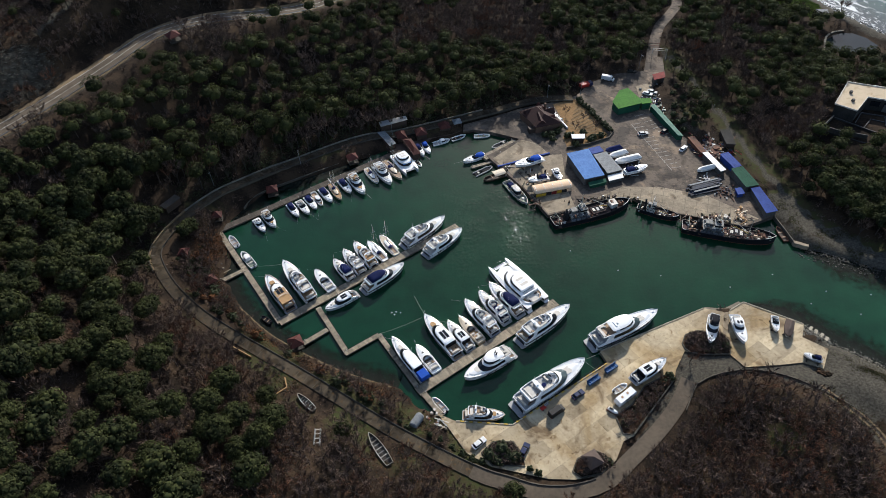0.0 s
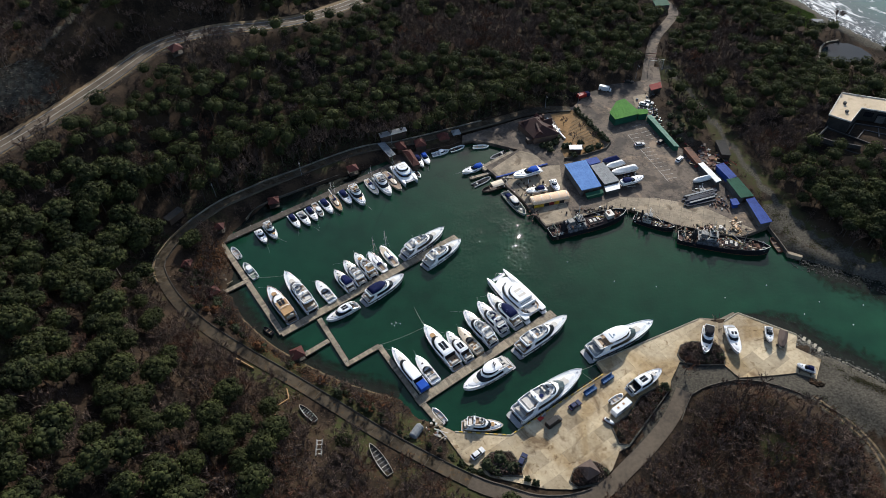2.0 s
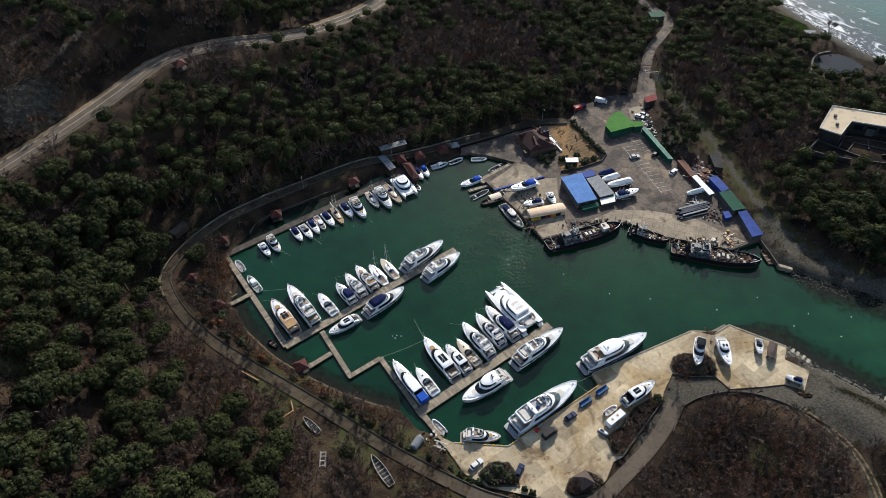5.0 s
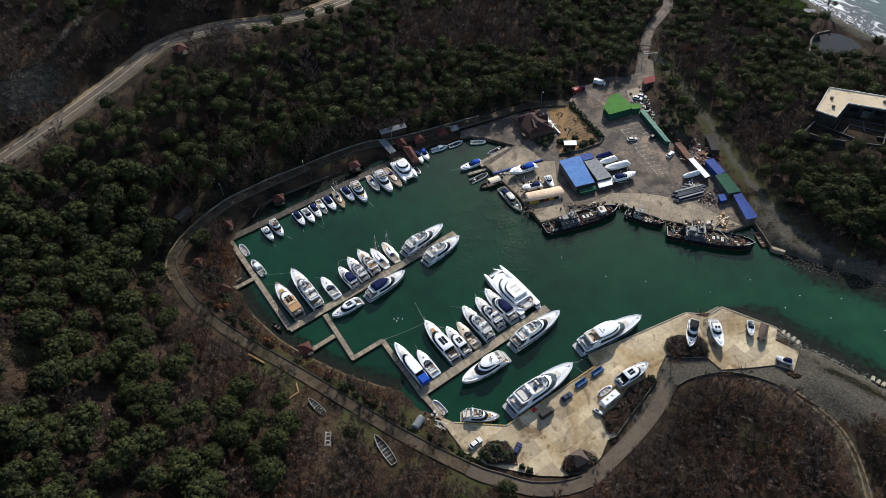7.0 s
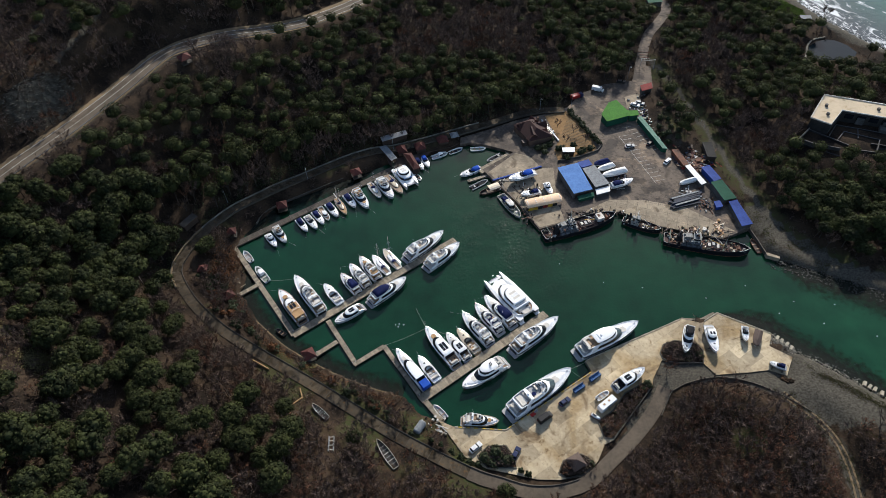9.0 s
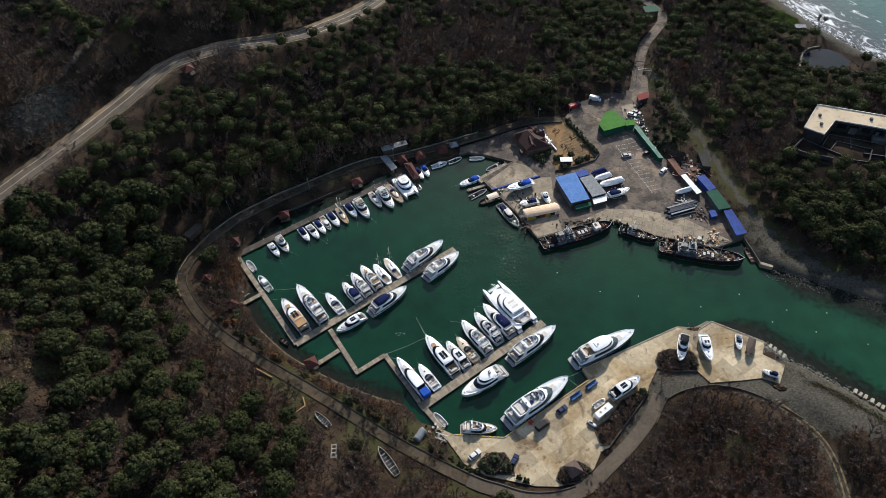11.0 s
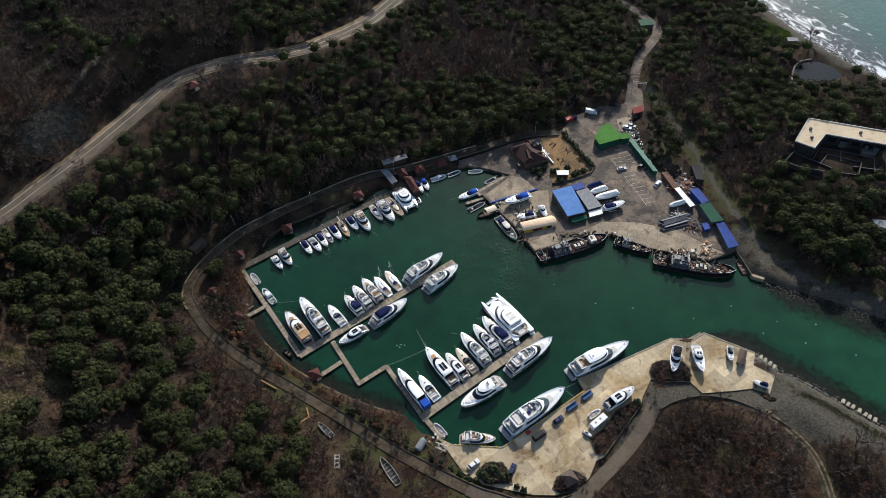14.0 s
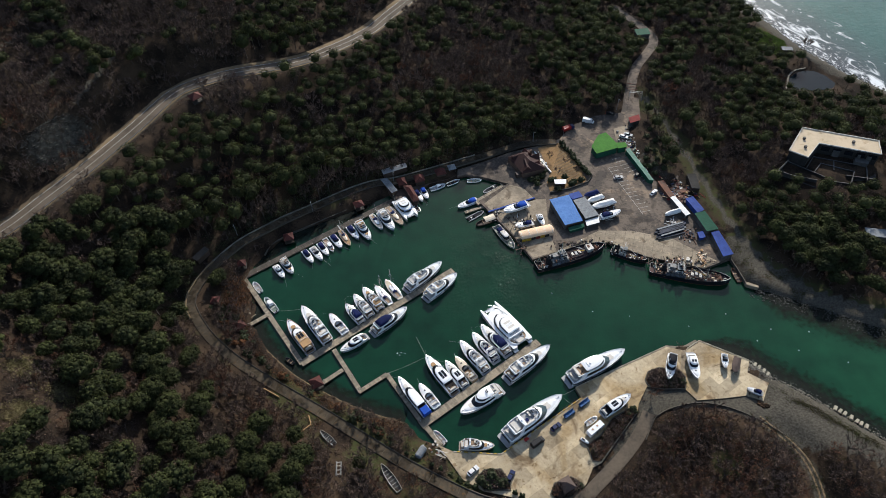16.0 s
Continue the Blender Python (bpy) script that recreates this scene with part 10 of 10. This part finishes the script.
WEEDSHADE = mat("weed_and_painted_shade", (0.013, 0.017, 0.013), (0.004, 0.006, 0.005), 0.7, 0, 0.5, 2.4, 1.0, spec=0.08, sharp=0.05)
wt = WEEDSHADE.node_tree
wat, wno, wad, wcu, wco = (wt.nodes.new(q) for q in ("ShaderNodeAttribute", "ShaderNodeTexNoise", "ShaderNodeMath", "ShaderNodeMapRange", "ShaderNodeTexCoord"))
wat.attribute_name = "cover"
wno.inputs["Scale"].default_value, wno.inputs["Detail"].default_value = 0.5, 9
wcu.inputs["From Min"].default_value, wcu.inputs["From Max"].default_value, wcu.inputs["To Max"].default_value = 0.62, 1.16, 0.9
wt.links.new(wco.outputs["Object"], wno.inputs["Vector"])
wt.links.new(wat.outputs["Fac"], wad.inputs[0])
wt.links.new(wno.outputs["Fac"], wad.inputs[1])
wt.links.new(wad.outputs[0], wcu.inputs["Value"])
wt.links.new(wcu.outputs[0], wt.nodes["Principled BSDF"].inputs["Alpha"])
weed_bed("weed_bed", [(97.4, 134.4), (106, 129.5)] + SBANK, 12, "dark sheet along the bank for shallow weed and painted shade")
weed_bed("weed_bed", [(-80.5, 170), (-77, 163), (-75.6, 157), (-76.4, 152), (-68.5, 139), (-58.6, 129), (-51.9, 123.8), (-43.4, 118.6), (-34.5, 113.6), (-24, 109), (-15, 106)], 7.5, "dark sheet along the bank for shallow weed and painted shade")
# north bank: this sheet paints the hillside's shade on the water, no weed
weed_bed("weed_bed", [(-28, 220.6), (-38.4, 212.6), (-54.3, 204.6), (-65.3, 199.6), (-71, 194.8), (-77, 186), (-80, 181)], 9, "dark sheet along the bank for shallow weed and painted shade")
weed_bed("weed_bed", NBANK, -15, "dark sheet along the bank for shallow weed and painted shade")
stones("beach_stones", 900, 35, along([(196, 384), (204, 356.4), (213.4, 328), (226, 304), (241, 285), (275, 250)], -3, 1.5, 0.15), 0.15, 0.55, WEED, "dark wet stones along the surf line")
for i, (x0, y0) in enumerate(((115.2, 122.4), (116.3, 121.1), (117.5, 119.7), (118.5, 118.2), (137.2, 103.6), (138.3, 102.4), (139.6, 101.4), (141.2, 99.9), (142.5, 98.4), (143.5, 97.4), (144.9, 96.3))):
    bl = thing("concrete_block", "pale concrete block set along the bank", "block", pose(x0, y0, 0.1, 0, 0, -42 + 9 * math.sin(i * 2.1)), "concrete bank blocks")
    part("block", Shape().box((0, 0, 0.35), (0.95, 1.9, 1.3), 0, 0.92), BLOCK, bl)

r7 = random.Random(77)
lawn_plan = [(181, 348), (194, 345), (203, 332), (203, 323), (195, 318), (182, 336)]
blades = [(r7.uniform(180, 204), r7.uniform(317, 349), 0) for _ in range(1700)]
scrub("lawn", [p for p in blades if inside(p[0], p[1], lawn_plan)], 91, LAWN, "bright green lawn above the beach", 0.5, 14, 0.5, 0.12)
tussocks = [(a + r7.gauss(0, 2.1), b + r7.gauss(0, 2.1), 0) for a, b in CLEARINGS for _ in range(100)]
scrub("clearing_grass", tussocks, 94, DRYGRASS, "dry straw-coloured grass in small clearings among the pines", 0.42, 22, 0.7, 0.5)
verge = [(lx + r7.gauss(0, 1.0), ly + r7.gauss(0, 0.8), 0) for lx, ly, _ in curve_line([(122, 106, 0), (129, 100.4, 0), (135.5, 93, 0), (143, 86, 0)], 0.4) for _ in range(3)]
east_tufts = [(r7.uniform(121, 150), r7.uniform(150, 184), 0) for _ in range(900)]
east_tufts = [p for p in east_tufts if inside(p[0], p[1], EAST_BANK) and noise.noise((p[0] * 0.2, p[1] * 0.2, 9.0)) > 0.08]
scrub("east_bank_grass", east_tufts, 96, GRASS, "olive and straw-coloured grass on the channel's gravel bank", 0.28, 12, 0.6, 0.25)
scrub("bank_verge", verge, 95, GRASS, "strip of olive grass behind the bank rocks", 0.26, 14, 0.6, 0.2)
stones("earth_ridge", 260, 43, along([(110.5, 106.4), (115, 103.4), (120.4, 100.8)], -0.9, 0.9, 1.9), 0.25, 0.7, LITTER, "low ridge of dark dug earth on the gravel")
ruts = [(x + r7.uniform(-2.6, 2.6), y + r7.uniform(-2.6, 2.6), 0) for x, y, _ in curve_line(TRACK_LINE[3:], 1.0) for _ in range(4)]
bank_spots = [(lx + r7.gauss(0, 2.2), ly + r7.gauss(0, 1.6), 0) for lx, ly, _ in curve_line([(116, 113.5, 0), (126, 106, 0), (137, 96, 0), (147, 86, 0), (158, 76, 0)], 0.5)]
scrub("bank_grass", [p for p in bank_spots if noise.noise((p[0] * 0.15, p[1] * 0.15, 4.0)) > -0.15], 93, GRASS, "thin green grass on the gravel bank", 0.26, 12, 0.7, 0.15)
scrub("track_grass", [p for p in ruts if 0.3 < abs(reach(p[0], p[1], TRACK_LINE)[0] - 0.75)], 92, GRASS, "green and dry grass beside the mound track", 0.28, 14, 0.6, 0.2)

# ---- pieces of the south quay: slabs, kerb stones, tyre fenders ----
r3 = random.Random(9)
U, V = Vector((math.cos(radians(33)), math.sin(radians(33)))), Vector((-math.sin(radians(33)), math.cos(radians(33))))
SL, SW = 6.0, 4.2
flip = SOUTH_QUAY if sum(a[0] * b[1] - a[1] * b[0] for a, b in zip(SOUTH_QUAY, SOUTH_QUAY[1:] + SOUTH_QUAY[:1])) > 0 else SOUTH_QUAY[::-1]
for j in range(-4, 22):
    for i in range(-6, 24):
        o = Vector((0, 80)) + U * (i * SL + (j % 2) * 1.4) + V * ((j - 8) * SW)
        rect = [o + U * 0.022 + V * 0.022, o + U * (SL - 0.022) + V * 0.022, o + U * (SL - 0.022) + V * (SW - 0.022), o + U * 0.022 + V * (SW - 0.022)]
        cut = clipped(flip, [tuple(p) for p in rect])
        if len(cut) >= 3 and area(cut) > 0.6:
            part("slab", Shape().prism(cut, SOUTH_Z - 0.12, SOUTH_Z + r3.uniform(-0.018, 0.018)), SLAB, south)
for k, (a, b) in enumerate((((1.8, 93.5), (18, 91.8)), ((18, 91.8), (48.5, 111.4)), ((47.4, 115.9), (83.8, 131.4)), ((91.8, 130.1), (97.4, 133.4)), ((97.4, 133.4), (113.3, 123.9)))):
    a, b = Vector(a), Vector(b)
    n = int((b - a).length / 1.2)
    for i in range(n):
        c = a.lerp(b, (i + 0.5) / n)
        part("kerb_stone", Shape().box((c.x, c.y, SOUTH_Z + 0.1), (1.1, 0.32, 0.24), math.degrees(math.atan2((b - a).y, (b - a).x))), YELLOW if k < 2 and i % 2 else BLOCK, south)
for i in range(20):
    c = Vector((48.8, 116.6)).lerp(Vector((70, 125.6)), i / 19)
    ring = [(c.x + 0.45 * math.cos(t) * 0.92, c.y + 0.35 + 0.45 * math.cos(t) * 0.4, 0.75 + 0.45 * math.sin(t)) for t in [q * math.pi / 4 for q in range(9)]]
    part("tyre_fender", bar(Shape(), ring, 0.16, 5), TYRE, south)
for i in range(22):
    c = Vector((24, 95.9)).lerp(Vector((47.6, 111.3)), i / 21)
    ring = [(c.x - 0.2 + 0.4 * math.cos(t) * 0.84, c.y + 0.3 + 0.4 * math.cos(t) * 0.54, 0.75 + 0.4 * math.sin(t)) for t in [q * math.pi / 4 for q in range(9)]]
    part("tyre_fender", bar(Shape(), ring, 0.15, 5), TYRE, south)
